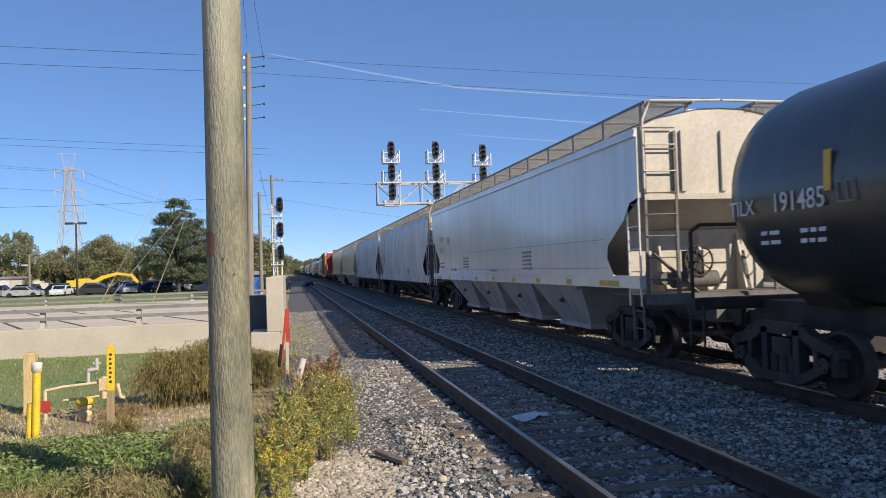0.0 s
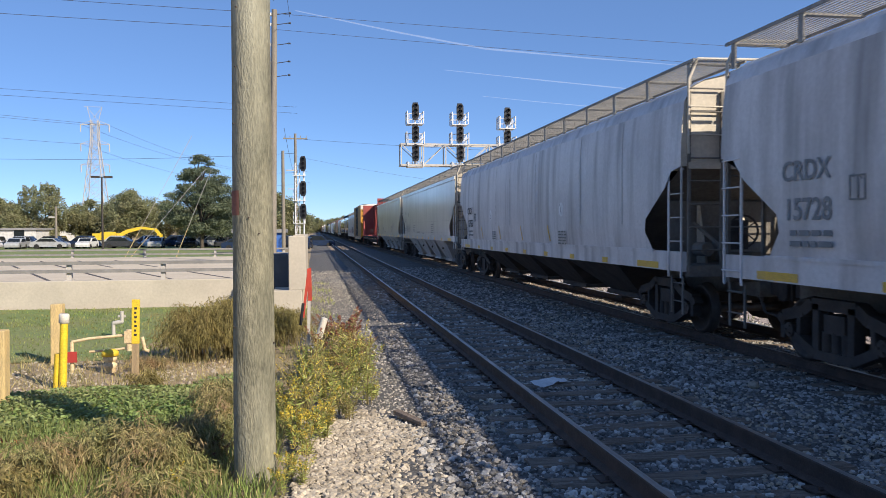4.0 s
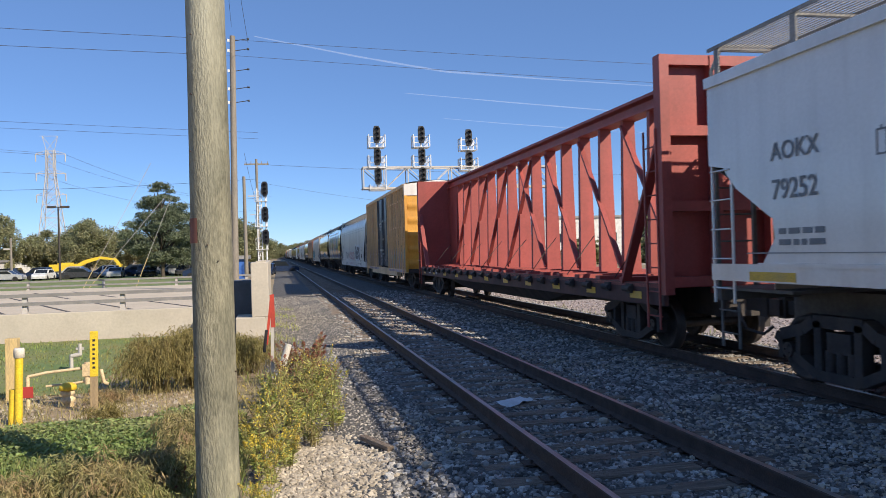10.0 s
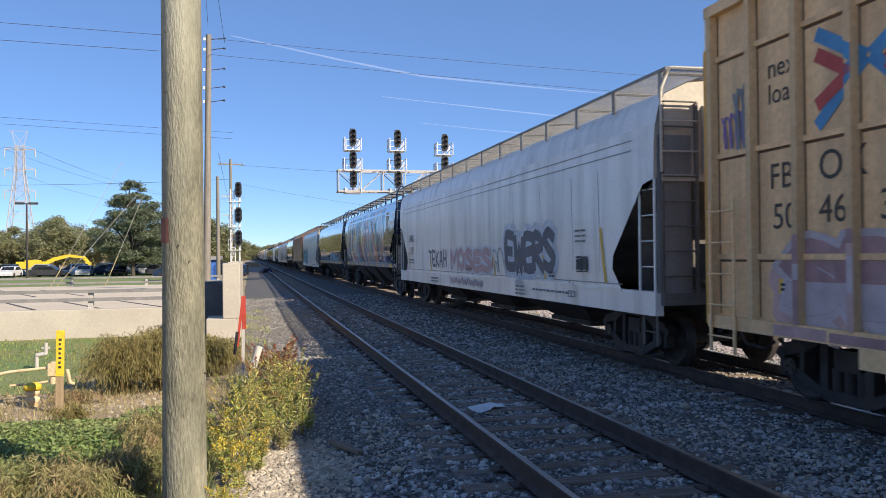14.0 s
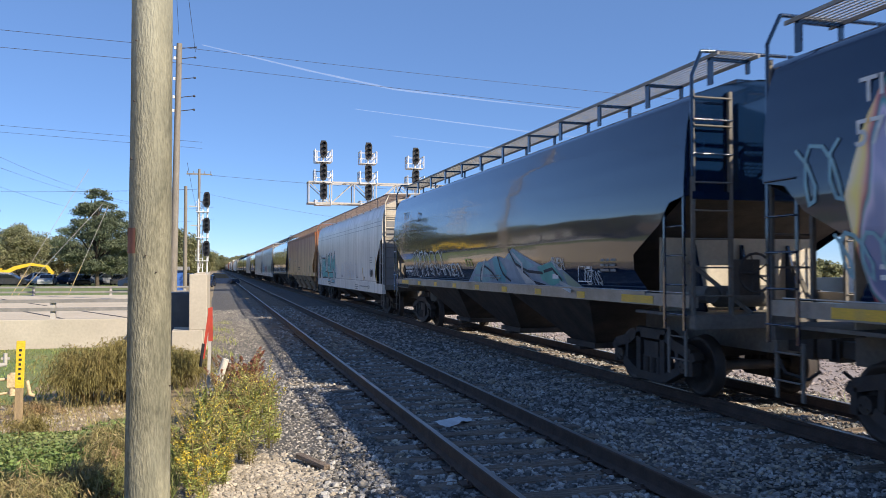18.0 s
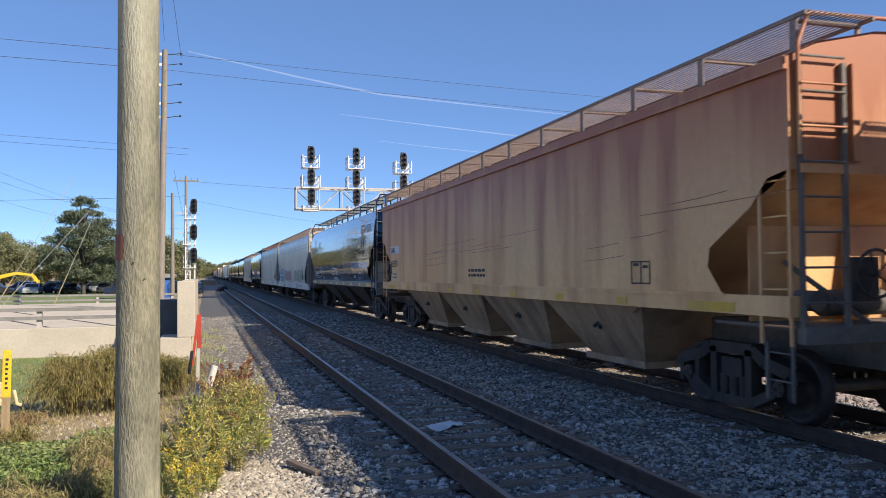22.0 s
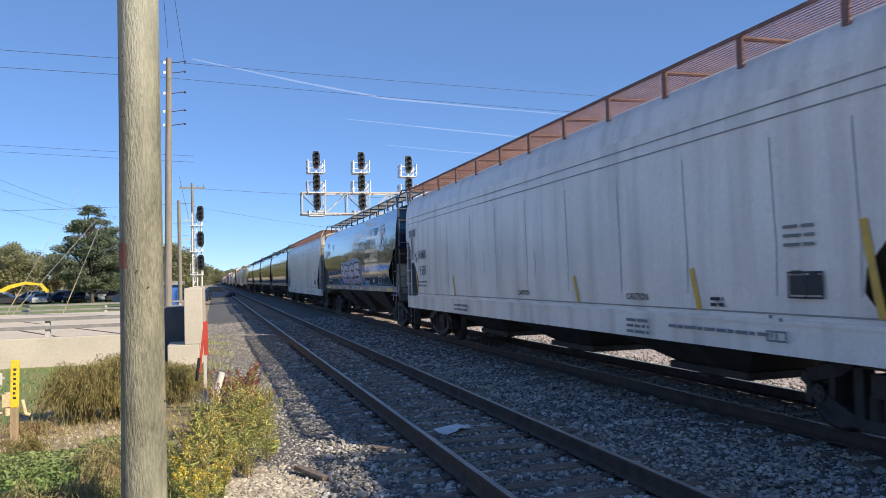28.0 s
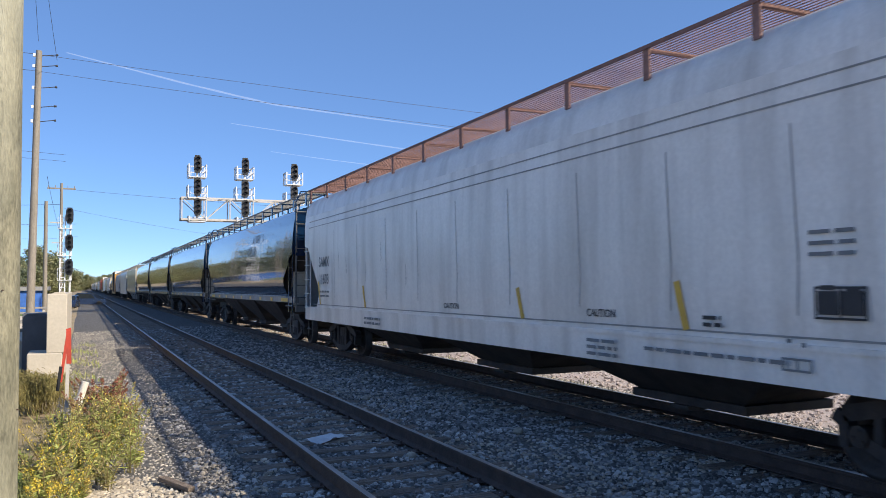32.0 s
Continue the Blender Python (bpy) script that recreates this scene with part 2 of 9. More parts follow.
    return m


def plain(name, base, rough=0.5, metal=0.0, var=0.25):
    return material(name, base, tuple(c * (1 - var) for c in base), rough, metal, 3.0, 40.0, 0.25, 0.05)


M = {
    "ballast": material("ballast stone", (0.40, 0.385, 0.365), (0.18, 0.174, 0.166), 0.85, scale=3.0, fine=25.0, bump=0.6, island=0.75),
    "ballast_bed": material("ballast bed", (0.16, 0.155, 0.15), (0.075, 0.072, 0.07), 0.9, scale=18.0, fine=45.0, amount=0.9, bump=1.0),
    "shoulder": material("fine brown-grey gravel", (0.425, 0.391, 0.344), (0.272, 0.251, 0.221), 0.9, scale=3.0, fine=25.0, bump=0.4, island=0.6),
    "pale_stone": material("pale limestone", (0.515, 0.451, 0.359), (0.331, 0.285, 0.221), 0.85, scale=4.0, fine=30.0, bump=0.5, island=0.3),
    "pink_gravel": material("pink gravel", (0.42, 0.36, 0.34), (0.30, 0.26, 0.25), 0.9, scale=14.0, fine=40.0, amount=0.9, bump=1.0, island=0.3),
    "tie": material("weathered tie", (0.33, 0.26, 0.20), (0.16, 0.125, 0.10), 0.85, scale=3.0, fine=30.0, amount=0.9, bump=0.8, stretch=(1, 12, 6)),
    "rail_side": material("rusty rail", (0.085, 0.055, 0.042), (0.055, 0.037, 0.03), 0.8, scale=5.0, fine=60.0, bump=0.3),
    "rail_head": material("worn rail head", (0.42, 0.40, 0.38), (0.28, 0.25, 0.23), 0.38, 0.85, scale=3.0, fine=50.0, bump=0.05, stretch=(8, 0.4, 1)),
    "soil": material("dry soil", (0.374, 0.281, 0.191), (0.255, 0.212, 0.111), 0.95, scale=0.9, fine=9.0, amount=0.8, bump=0.8),
    "lawn": material("mown lawn", (0.152, 0.224, 0.064), (0.216, 0.232, 0.088), 0.9, scale=0.8, fine=20.0, amount=0.7, bump=0.6),
    "grass": material("grass blade", (0.205, 0.287, 0.074), (0.312, 0.303, 0.115), 0.7, scale=1.2, fine=5.0, bump=0.0, island=0.4, translucent=0.3),
    "weed": material("green weed leaf", (0.205, 0.303, 0.082), (0.303, 0.328, 0.131), 0.6, scale=1.5, fine=6.0, bump=0.0, island=0.35, translucent=0.3),
    "dry": material("dry bush stem", (0.34, 0.32, 0.12), (0.46, 0.36, 0.18), 0.8, scale=1.5, fine=6.0, bump=0.0, island=0.4, translucent=0.25),
    "gold_leaf": material("goldenrod leaf", (0.297, 0.378, 0.090), (0.432, 0.414, 0.135), 0.7, scale=2.0, fine=8.0, bump=0.0, island=0.4, translucent=0.3),
    "gold_flower": material("goldenrod flower", (0.74, 0.58, 0.05), (0.58, 0.44, 0.12), 0.8, scale=3.0, fine=9.0, bump=0.0, island=0.35, translucent=0.25),
    "red_weed": material("red-brown seed head", (0.200, 0.071, 0.050), (0.285, 0.114, 0.071), 0.9, scale=3.0, fine=9.0, bump=0.0, island=0.4),
    "stem": material("plant stem", (0.26, 0.24, 0.09), (0.20, 0.14, 0.06), 0.8, bump=0.0),
    "pole": material("weathered wooden pole", (0.272, 0.256, 0.180), (0.160, 0.156, 0.112), 0.85, scale=1.8, fine=14.0, amount=0.9, bump=0.7, stretch=(4, 4, 1.1), dirt=(0.46, 0.45, 0.35), dirt_amount=0.95),
    "far_pole": material("distant wooden pole", (0.27, 0.24, 0.20), (0.20, 0.18, 0.15), 0.85, scale=2.0, fine=14.0, stretch=(5, 5, 0.5)),
    "rust_patch": plain("rust stain", (0.24, 0.10, 0.07), 0.8),
    "concrete": material("pale concrete", (0.49, 0.445, 0.37), (0.43, 0.39, 0.325), 0.85, scale=1.2, fine=16.0, amount=0.22, bump=0.15, dirt=(0.50, 0.45, 0.38), dirt_amount=0.35),
    "deck": material("sunbleached concrete deck", (0.60, 0.525, 0.42), (0.54, 0.47, 0.37), 0.9, scale=0.5, fine=9.0, amount=0.3, bump=0.1, spec=0.2),
    "deck_dark": plain("dark deck line", (0.10, 0.09, 0.085), 0.9),
    "galv": material("galvanised steel", (0.52, 0.49, 0.45), (0.42, 0.40, 0.37), 0.6, 0.1, scale=3.0, fine=40.0, amount=0.3, bump=0.05),
    "white_steel": material("white-painted steel", (0.74, 0.75, 0.76), (0.62, 0.63, 0.65), 0.5, 0.0, scale=3.0, fine=40.0, amount=0.3, bump=0.05),
    "signal_black": plain("black signal paint", (0.022, 0.022, 0.025), 0.45),
    "lens": plain("dark lens glass", (0.03, 0.025, 0.03), 0.12),
    "steel_dark": material("dark underframe steel", (0.050, 0.043, 0.040), (0.03, 0.026, 0.026), 0.75, 0.0, scale=3.0, fine=30.0, bump=0.2, dirt=(0.12, 0.09, 0.07), dirt_amount=0.4),
    "wheel": material("worn wheel steel", (0.075, 0.06, 0.052), (0.045, 0.038, 0.035), 0.6, 0.3, scale=5.0, fine=40.0),
    "tread": plain("bright wheel tread", (0.45, 0.44, 0.43), 0.3, 0.9),
    "yellow": material("yellow reflective tape", (0.80, 0.50, 0.04), (0.70, 0.42, 0.05), 0.5, scale=8.0, fine=60.0, bump=0.0, dirt=(0.35, 0.27, 0.15), dirt_amount=0.4),
    "yellow_paint": material("yellow paint", (0.80, 0.58, 0.03), (0.66, 0.46, 0.04), 0.5, scale=6.0, fine=50.0, bump=0.1),
    "cream": material("faded cream-yellow wood", (0.66, 0.49, 0.22), (0.50, 0.38, 0.20), 0.8, scale=4.0, fine=30.0, bump=0.4, stretch=(4, 4, 0.6)),
    "raw_wood": material("raw stake wood", (0.42, 0.31, 0.17), (0.31, 0.23, 0.14), 0.85, scale=4.0, fine=30.0, bump=0.4, stretch=(6, 6, 0.5)),
    "red_plate": material("red sign plate", (0.50, 0.06, 0.035), (0.38, 0.05, 0.03), 0.5, scale=5.0, fine=40.0),
    "white_pipe": material("white plastic pipe", (0.74, 0.70, 0.62), (0.60, 0.56, 0.48), 0.5, scale=6.0, fine=50.0),
    "red_valve": plain("red valve paint", (0.45, 0.05, 0.04), 0.5),
    "wire": plain("black wire", (0.05, 0.05, 0.055), 0.6),
    "needle": material("pine needles", (0.20, 0.24, 0.15), (0.16, 0.19, 0.115), 0.7, scale=0.8, fine=3.0, bump=0.0, island=0.4, translucent=0.4),
    "foliage": material("autumn-green foliage", (0.26, 0.29, 0.15), (0.33, 0.31, 0.17), 0.75, scale=0.35, fine=2.0, bump=0.0, island=0.4, translucent=0.45),
    "willow": material("willow foliage", (0.28, 0.34, 0.16), (0.34, 0.37, 0.19), 0.75, scale=0.35, fine=2.0, bump=0.0, island=0.5, translucent=0.25),
    "bark": material("bark", (0.10, 0.08, 0.06), (0.06, 0.05, 0.04), 0.9, scale=3.0, fine=20.0, bump=0.6),
    "bush": material("olive-brown bush spray", (0.24, 0.215, 0.075), (0.33, 0.265, 0.10), 0.8, scale=1.5, fine=6.0, bump=0.0, island=0.4, translucent=0.35),
    "goosefoot": material("red-brown weed", (0.38, 0.26, 0.14), (0.30, 0.31, 0.12), 0.8, scale=2.5, fine=8.0, bump=0.0, island=0.4, translucent=0.3),
    "pipe_cream": material("weathered cream pipe paint", (0.72, 0.58, 0.36), (0.60, 0.46, 0.27), 0.6, scale=6.0, fine=40.0),
    "bar_grey": material("weathered grey rail steel", (0.27, 0.26, 0.25), (0.20, 0.195, 0.19), 0.6, 0.1, scale=3.0, fine=40.0, amount=0.3, bump=0.05),
    "glass": plain("dark car glass", (0.02, 0.025, 0.03), 0.08),
    "tyre": plain("black rubber tyre", (0.02, 0.02, 0.02), 0.8),
    "blue_tarp": plain("blue cladding", (0.05, 0.15, 0.50), 0.5),
    "white_wall": plain("white building wall", (0.66, 0.66, 0.64), 0.7),
    "grey_roof": plain("grey roof", (0.28, 0.28, 0.29), 0.7),
    "paint_white": plain("white lettering", (0.75, 0.76, 0.77), 0.6),
    "paint_black": plain("black lettering", (0.03, 0.03, 0.035), 0.6),
    "paint_grey": plain("grey lettering", (0.22, 0.23, 0.24), 0.6),
    # freight cars
    "car_grey": material("light grey car paint", (0.72, 0.71, 0.685), (0.64, 0.63, 0.61), 0.36, scale=0.5, fine=22.0, amount=0.15, bump=0.02, spec=0.5, coat=0.9, coat_rough=0.13, wave=1.3, dirt=(0.34, 0.32, 0.29), dirt_amount=0.3),
    "car_dull": material("dull grey car paint", (0.670, 0.648, 0.648), (0.562, 0.545, 0.551), 0.55, spec=0.35, coat=0.2, coat_rough=0.25, scale=0.6, fine=18.0, amount=0.25, bump=0.03, dirt=(0.24, 0.225, 0.22), dirt_amount=0.85),
    "car_white": material("off-white car paint", (0.848, 0.822, 0.779), (0.753, 0.731, 0.689), 0.5, spec=0.4, coat=0.4, coat_rough=0.2, wave=1.3, scale=0.5, fine=20.0, amount=0.2, bump=0.02, dirt=(0.36, 0.33, 0.29), dirt_amount=0.5),
    "car_black": material("glossy black car paint", (0.003, 0.015, 0.048), (0.004, 0.018, 0.054), 0.12, scale=0.4, fine=3.0, amount=0.2, bump=0.02, dirt=(0.015, 0.024, 0.045), dirt_amount=0.2, rough_var=0.05, spec=0.3, coat=1.0, coat_rough=0.05, coat_ior=1.5, wave=0.9),
    "tank_black": material("satin black tank paint", (0.018, 0.019, 0.023), (0.025, 0.026, 0.03), 0.42, coat=0.5, coat_rough=0.2, scale=0.6, fine=14.0, amount=0.3, bump=0.03, dirt=(0.07, 0.065, 0.06), dirt_amount=0.4),
    "car_tan": material("rust-streaked tan car paint", (0.88, 0.57, 0.26), (0.78, 0.45, 0.19), 0.6, scale=0.35, fine=9.0, amount=0.22, bump=0.03, dirt=(0.33, 0.10, 0.04), dirt_amount=0.95, high=(1.8, 4.1), streak_size=0.85, coat=0.2, coat_rough=0.3),
    "car_red": material("red flat car paint", (0.37, 0.072, 0.06), (0.29, 0.056, 0.048), 0.55, scale=1.0, fine=16.0, amount=0.4, bump=0.05, dirt=(0.12, 0.035, 0.03), dirt_amount=0.45),
    "car_yellow": material("faded yellow boxcar paint", (0.88, 0.60, 0.31), (0.82, 0.53, 0.27), 0.6, scale=0.6, fine=16.0, amount=0.4, bump=0.05, dirt=(0.30, 0.19, 0.11), dirt_amount=0.55),
    "sill_brown": material("dark red-brown sill paint", (0.10, 0.04, 0.035), (0.06, 0.03, 0.028), 0.7, scale=1.5, fine=18.0, amount=0.4, bump=0.05, dirt=(0.04, 0.035, 0.03), dirt_amount=0.5),
    "box_post": material("grimy yellow post paint", (0.76, 0.52, 0.27), (0.64, 0.43, 0.22), 0.65, scale=0.8, fine=16.0, amount=0.4, bump=0.05, dirt=(0.22, 0.14, 0.085), dirt_amount=0.5),
    "box_end": material("bright yellow boxcar end", (0.75, 0.38, 0.04), (0.62, 0.31, 0.05), 0.55, scale=0.8, fine=16.0, amount=0.3, bump=0.05, dirt=(0.12, 0.08, 0.05), dirt_amount=0.4),
    "box_door": material("dark blue-black boxcar door", (0.028, 0.034, 0.050), (0.04, 0.046, 0.062), 0.45, coat=0.3, coat_rough=0.25, scale=0.7, fine=14.0, amount=0.3, bump=0.05, dirt=(0.09, 0.09, 0.09), dirt_amount=0.35),
    # The end panel's bluish shade is put into this grey.
    "panel_grey": material("blue-grey sheet darkened for shade", (0.30, 0.30, 0.305), (0.22, 0.22, 0.225), 0.6, scale=0.9, fine=14.0, amount=0.3, bump=0.05, dirt=(0.12, 0.115, 0.11), dirt_amount=0.5),
    # Grime with the end recess's shade put into the colour.
    "grime": material("grimy end paint darkened for shade", (0.19, 0.175, 0.155), (0.12, 0.11, 0.10), 0.8, scale=1.2, fine=16.0, amount=0.5, bump=0.1),
    # Ends face the sun: its warm cream tone is put into the colour.
    "end_paint": material("sun-toned cream end paint", (0.60, 0.545, 0.45), (0.50, 0.45, 0.37), 0.6, scale=0.9, fine=14.0, amount=0.35, bump=0.05, dirt=(0.30, 0.26, 0.21), dirt_amount=0.45),
    # Dust stains plus the deeper shade under the sill, both in the colour.
    "bay_dirty": material("dust-stained grey bay paint deepened for shade", (0.546, 0.533, 0.514), (0.416, 0.403, 0.390), 0.6, scale=0.9, fine=14.0, amount=0.35, bump=0.05, dirt=(0.17, 0.16, 0.15), dirt_amount=0.6),
    "bay_rust": material("rust-smeared tan bay paint", (0.50, 0.36, 0.23), (0.36, 0.25, 0.16), 0.65, scale=0.9, fine=14.0, amount=0.35, bump=0.05, dirt=(0.12, 0.085, 0.06), dirt_amount=0.85),
    "sill_grey": material("dusty grey sill paint", (0.30, 0.28, 0.26), (0.20, 0.185, 0.17), 0.5, scale=1.5, fine=18.0, amount=0.4, bump=0.05, dirt=(0.12, 0.105, 0.09), dirt_amount=0.5, coat=0.4, coat_rough=0.2),
    # Pale ground out of view, kept bright to bounce light onto the cars.
    "lot": material("pale paving that bounces light", (0.60, 0.53, 0.44), (0.50, 0.44, 0.36), 0.85, scale=0.3, fine=6.0, amount=0.5, bump=0.2),
    # Shade of the concrete wall end, put into dark grey paint.
    "cabinet": plain("dark grey wall-end shade", (0.10, 0.11, 0.13), 0.6),
    "grating_brown": material("brown-grey walkway grating", (0.30, 0.235, 0.21), (0.23, 0.18, 0.165), 0.8, scale=2.0, fine=20.0),
    "grating_rust": material("rusty walkway grating", (0.27, 0.15, 0.13), (0.20, 0.11, 0.095), 0.8, scale=2.0, fine=20.0),
    "grating": material("grey walkway grating", (0.30, 0.295, 0.285), (0.23, 0.225, 0.22), 0.7, scale=2.0, fine=20.0),
}

# ---- ground and tracks ----
TRACK_1, TRACK_2 = 3.06, 7.41       # centre lines
HALF = 0.735                        # from the centre line to a rail's middle


def ground_z(x, y):
    """Height of the open ground: level by the line, lower beyond the bridge on the left."""
    z = -0.30 + 0.10 * max(0.0, min(1.0, (x + 0.9) / 1.2))
    if x < -1.5 and y > 30:
        z -= 0.12 * min(1.0, (y - 30) / 20.0) * min(1.0, (-1.5 - x) / 4.0)
    return z


def grid_sheet(name, xs, ys, zf, mat_, label, category, kind="structure"):
    g = Geo()
    g.loft([[(x, y, zf(x, y)) for x in xs] for y in ys], True)
    ob = part(name, g, mat_)
    return tagged(ob, label, category, "", kind)


def spread(a, b, near):
    """Steps that grow with the distance from 0."""
    out, v, s = [0.0], 0.0, near
    while v < max(abs(a), b):
        v += s
        s *= 1.13
        out.append(v)
    return sorted({-t for t in out if t <= -a} | {t for t in out if t <= b} | {a, b})


def soil_z(x, y):
    if -0.2 < x < 16:
        return ground_z(x, y) - 0.12
    return ground_z(x, y) + 0.035 * noise.noise((x * 0.9, y * 0.9, 0.0)) + 0.015 * noise.noise((x * 3.0, y * 3.0, 5.0))


grid_sheet("ground", spread(-1800, 1800, 0.35), spread(-900, 2600, 0.35), soil_z, M["soil"], "dry brown soil with sparse grass", "ground")
grid_sheet("lawn", [-60 + i * 1.5 for i in range(39)], [13.4 + i * 0.6 for i in range(16)],
           lambda x, y: ground_z(x, y) + 0.03 + 0.03 * noise.noise((x * 0.4, y * 0.4, 2.0)), M["lawn"], "mown green lawn before the bridge wall", "lawn")
grid_sheet("far_lawn", [-160 + i * 4 for i in range(40)], [33 + i * 3 for i in range(30)],
           lambda x, y: ground_z(x, y) + 0.05, M["lawn"], "green verge beyond the bridge", "lawn")

# the ballast bed, one bank under both tracks
bed_x = [-0.75, -0.2, 0.5, 1.3, 1.9, 4.4, 5.0, 5.6, 6.1, 8.8, 9.6, 11.0, 14.0, 17.5, 18.5]
bed_z = [-0.34, -0.25, -0.235, -0.215, -0.205, -0.205, -0.225, -0.225, -0.205, -0.205, -0.26, -0.30, -0.30, -0.30, -0.42]
bed_y = [-60 + 2.0 * i for i in range(60)] + [60 + 20.0 * i for i in range(60)]
g = Geo()
g.loft([[(x, y, z + (0.02 * noise.noise((x * 1.3, y * 1.3, 1.0)) if y < 60 else 0)) for x, z in zip(bed_x[:11], bed_z[:11])] for y in bed_y], True)
tagged(part("ballast_bed", g, M["ballast_bed"]), "grey crushed-stone ballast under the tracks", "ballast", "", "structure")
g = Geo()
g.loft([[(x, y, z) for x, z in zip(bed_x[10:], bed_z[10:])] for y in bed_y], True)
tagged(part("gravel_strip", g, M["pink_gravel"]), "sunlit pinkish gravel beyond the far rail", "gravel", "", "structure")


def rail_mesh(y0, y1):
    """Foot and web with the head's sides, z = 0 at the running surface."""
    prof = [(-0.07, -0.172), (0.07, -0.172), (0.07, -0.16), (0.012, -0.135), (0.012, -0.045), (0.034, -0.035), (0.035, -0.008),
            (0.026, -0.0025), (-0.026, -0.0025), (-0.035, -0.008), (-0.034, -0.035), (-0.012, -0.045), (-0.012, -0.135), (-0.07, -0.16)]
    return Geo().prism(prof, 1, y0, y1)


def track(x, name, label):
    t = thing(name, pose(x, 0, 0), label, "railway track", "", "structure")
    for s in (-1, 1):
        r = part("rail", cached("rail", lambda: rail_mesh(-80, 1300)), M["rail_side"], t, "rust-brown steel rail", pose(s * HALF, 0, 0))
        part("rail_head", cached("rail_head", lambda: Geo().box(-0.027, 0.027, -80, 1300, -0.0022, 0.0)), M["rail_head"], r, "polished running surface")
    return t


track_1 = track(TRACK_1, "track_1", "empty railway track with weathered wooden ties")
track_2 = track(TRACK_2, "track_2", "railway track under the passing freight train")


def tie_geo(k):
    rnd = random.Random(k)
    g = Geo()
    n, rows = 7, []
    for i in range(n + 1):
        y = -1.30 + 2.6 * i / n
        j = lambda a: rnd.uniform(-a, a)
        w = 0.112 + j(0.006)
        rows.append([(y, -w, -0.36), (y, -w, -0.20 + j(0.008)), (y, -w + 0.02, -0.182 + j(0.006)), (y, j(0.03), -0.186 + j(0.008)),
                     (y, w - 0.02, -0.182 + j(0.006)), (y, w, -0.20 + j(0.008)), (y, w, -0.36)])
    g.loft(rows, False)
    g.add(rows[0], [tuple(range(7))])
    g.add(rows[-1], [tuple(range(7))[::-1]])
    return g


def lay_ties(t, first, last, seed):
    rnd = random.Random(seed)
    y, k = first, 0
    while y < last:
        part("tie", cached(("tie", k % 6), lambda: tie_geo(k % 6)), M["tie"], t, "",
             pose(rnd.uniform(-0.05, 0.05), y, rnd.uniform(-0.012, 0.006), 0, 0, rnd.uniform(-1.2, 1.2)))
        y += 0.53 + rnd.uniform(-0.02, 0.02)
        k += 1


def spike_rows(t, y0, y1):
    """Tie plates with spikes on the near ties."""
    g = Geo()
    y = y0
    while y < y1:
        for s in (-1, 1):
            x = s * HALF
            g.box(x - 0.17, x + 0.17, y - 0.09, y + 0.09, -0.182, -0.168)
            for q in (-0.1, 0.1):
                g.box(x + q - 0.013, x + q + 0.013, y - 0.06, y - 0.034, -0.17, -0.135)
        y += 0.53
    part("tie_plates", g, M["rail_side"], t, "rusty tie plates with spikes")


lay_ties(track_1, 2.2, 100.0, 3)
lay_ties(track_2, 2.2, 60.0, 4)
spike_rows(track_1, 2.2, 24)


def far_ties(t, y0, y1):
    g = Geo()
    y = y0
    while y < y1:
        g.box(-1.3, 1.3, y - 0.11, y + 0.11, -0.3, -0.186)
        y += 0.53
    tagged(part("far_ties", g, M["tie"], t), kind="stuff")


far_ties(track_1, -60, 2.0)
far_ties(track_2, -60, 2.0)
far_ties(track_1, 100.3, 420)
far_ties(track_2, 60.3, 300)


def stone_field(name, n, xr, yr, zf, size, mat_, label, seed, skip=None, category="ballast", power=1.0, at=None):
    """Many loose stones as one mesh: squashed, jittered octahedra with cut corners."""
    rs = np.random.RandomState(seed)
    x = rs.uniform(xr[0], xr[1], n) if at is None else at[0](rs, n)
    y = yr[0] + (yr[1] - yr[0]) * rs.uniform(0, 1, n) ** power if at is None else at[1](rs, n)
    if skip is not None:
        keep = ~skip(x, y)
        x, y = x[keep], y[keep]
        n = len(x)
    z = np.array([zf(a, b) for a, b in zip(x, y)])
    base = np.array([(1, 0, 0), (0, 1, 0), (-1, 0, 0), (0, -1, 0), (0.5, 0.5, 0.62), (-0.5, 0.5, 0.66), (-0.5, -0.5, 0.6), (0.5, -0.5, 0.68)])
    F0 = np.array([(0, 1, 4), (1, 5, 4), (1, 2, 5), (2, 6, 5), (2, 3, 6), (3, 7, 6), (3, 0, 7), (0, 4, 7), (4, 5, 6), (4, 6, 7)])
    s = size[0] + (size[1] - size[0]) * rs.uniform(0, 1, n) ** 2
    P = base[None] * rs.uniform(0.72, 1.25, (n, 8, 3)) * (s[:, None, None] * rs.uniform(0.75, 1.25, (n, 1, 3)))
    a = rs.uniform(0, 6.283, n)
    c, d = np.cos(a)[:, None], np.sin(a)[:, None]
    tilt = rs.uniform(-0.35, 0.35, (n, 1))
    Q = np.stack([P[..., 0] * c - P[..., 1] * d, P[..., 0] * d + P[..., 1] * c, P[..., 2] + tilt * P[..., 0]], -1)
    Q += np.stack([x, y, z], -1)[:, None]
    F = (F0[None] + 8 * np.arange(n)[:, None, None]).reshape(-1, 3)
    ob = new(name, mesh_np(name, Q.reshape(-1, 3), F))
    ob.data.materials.append(mat_)
    return tagged(ob, label, category, "", "stuff")


def bed_height(x, y):
    return float(np.interp(x, bed_x, bed_z))


def under_rails(x, y):
    bad = np.zeros(len(x), bool)
    for c in (TRACK_1, TRACK_2):
        for s in (-1, 1):
            bad |= np.abs(x - c - s * HALF) < 0.075
    return bad


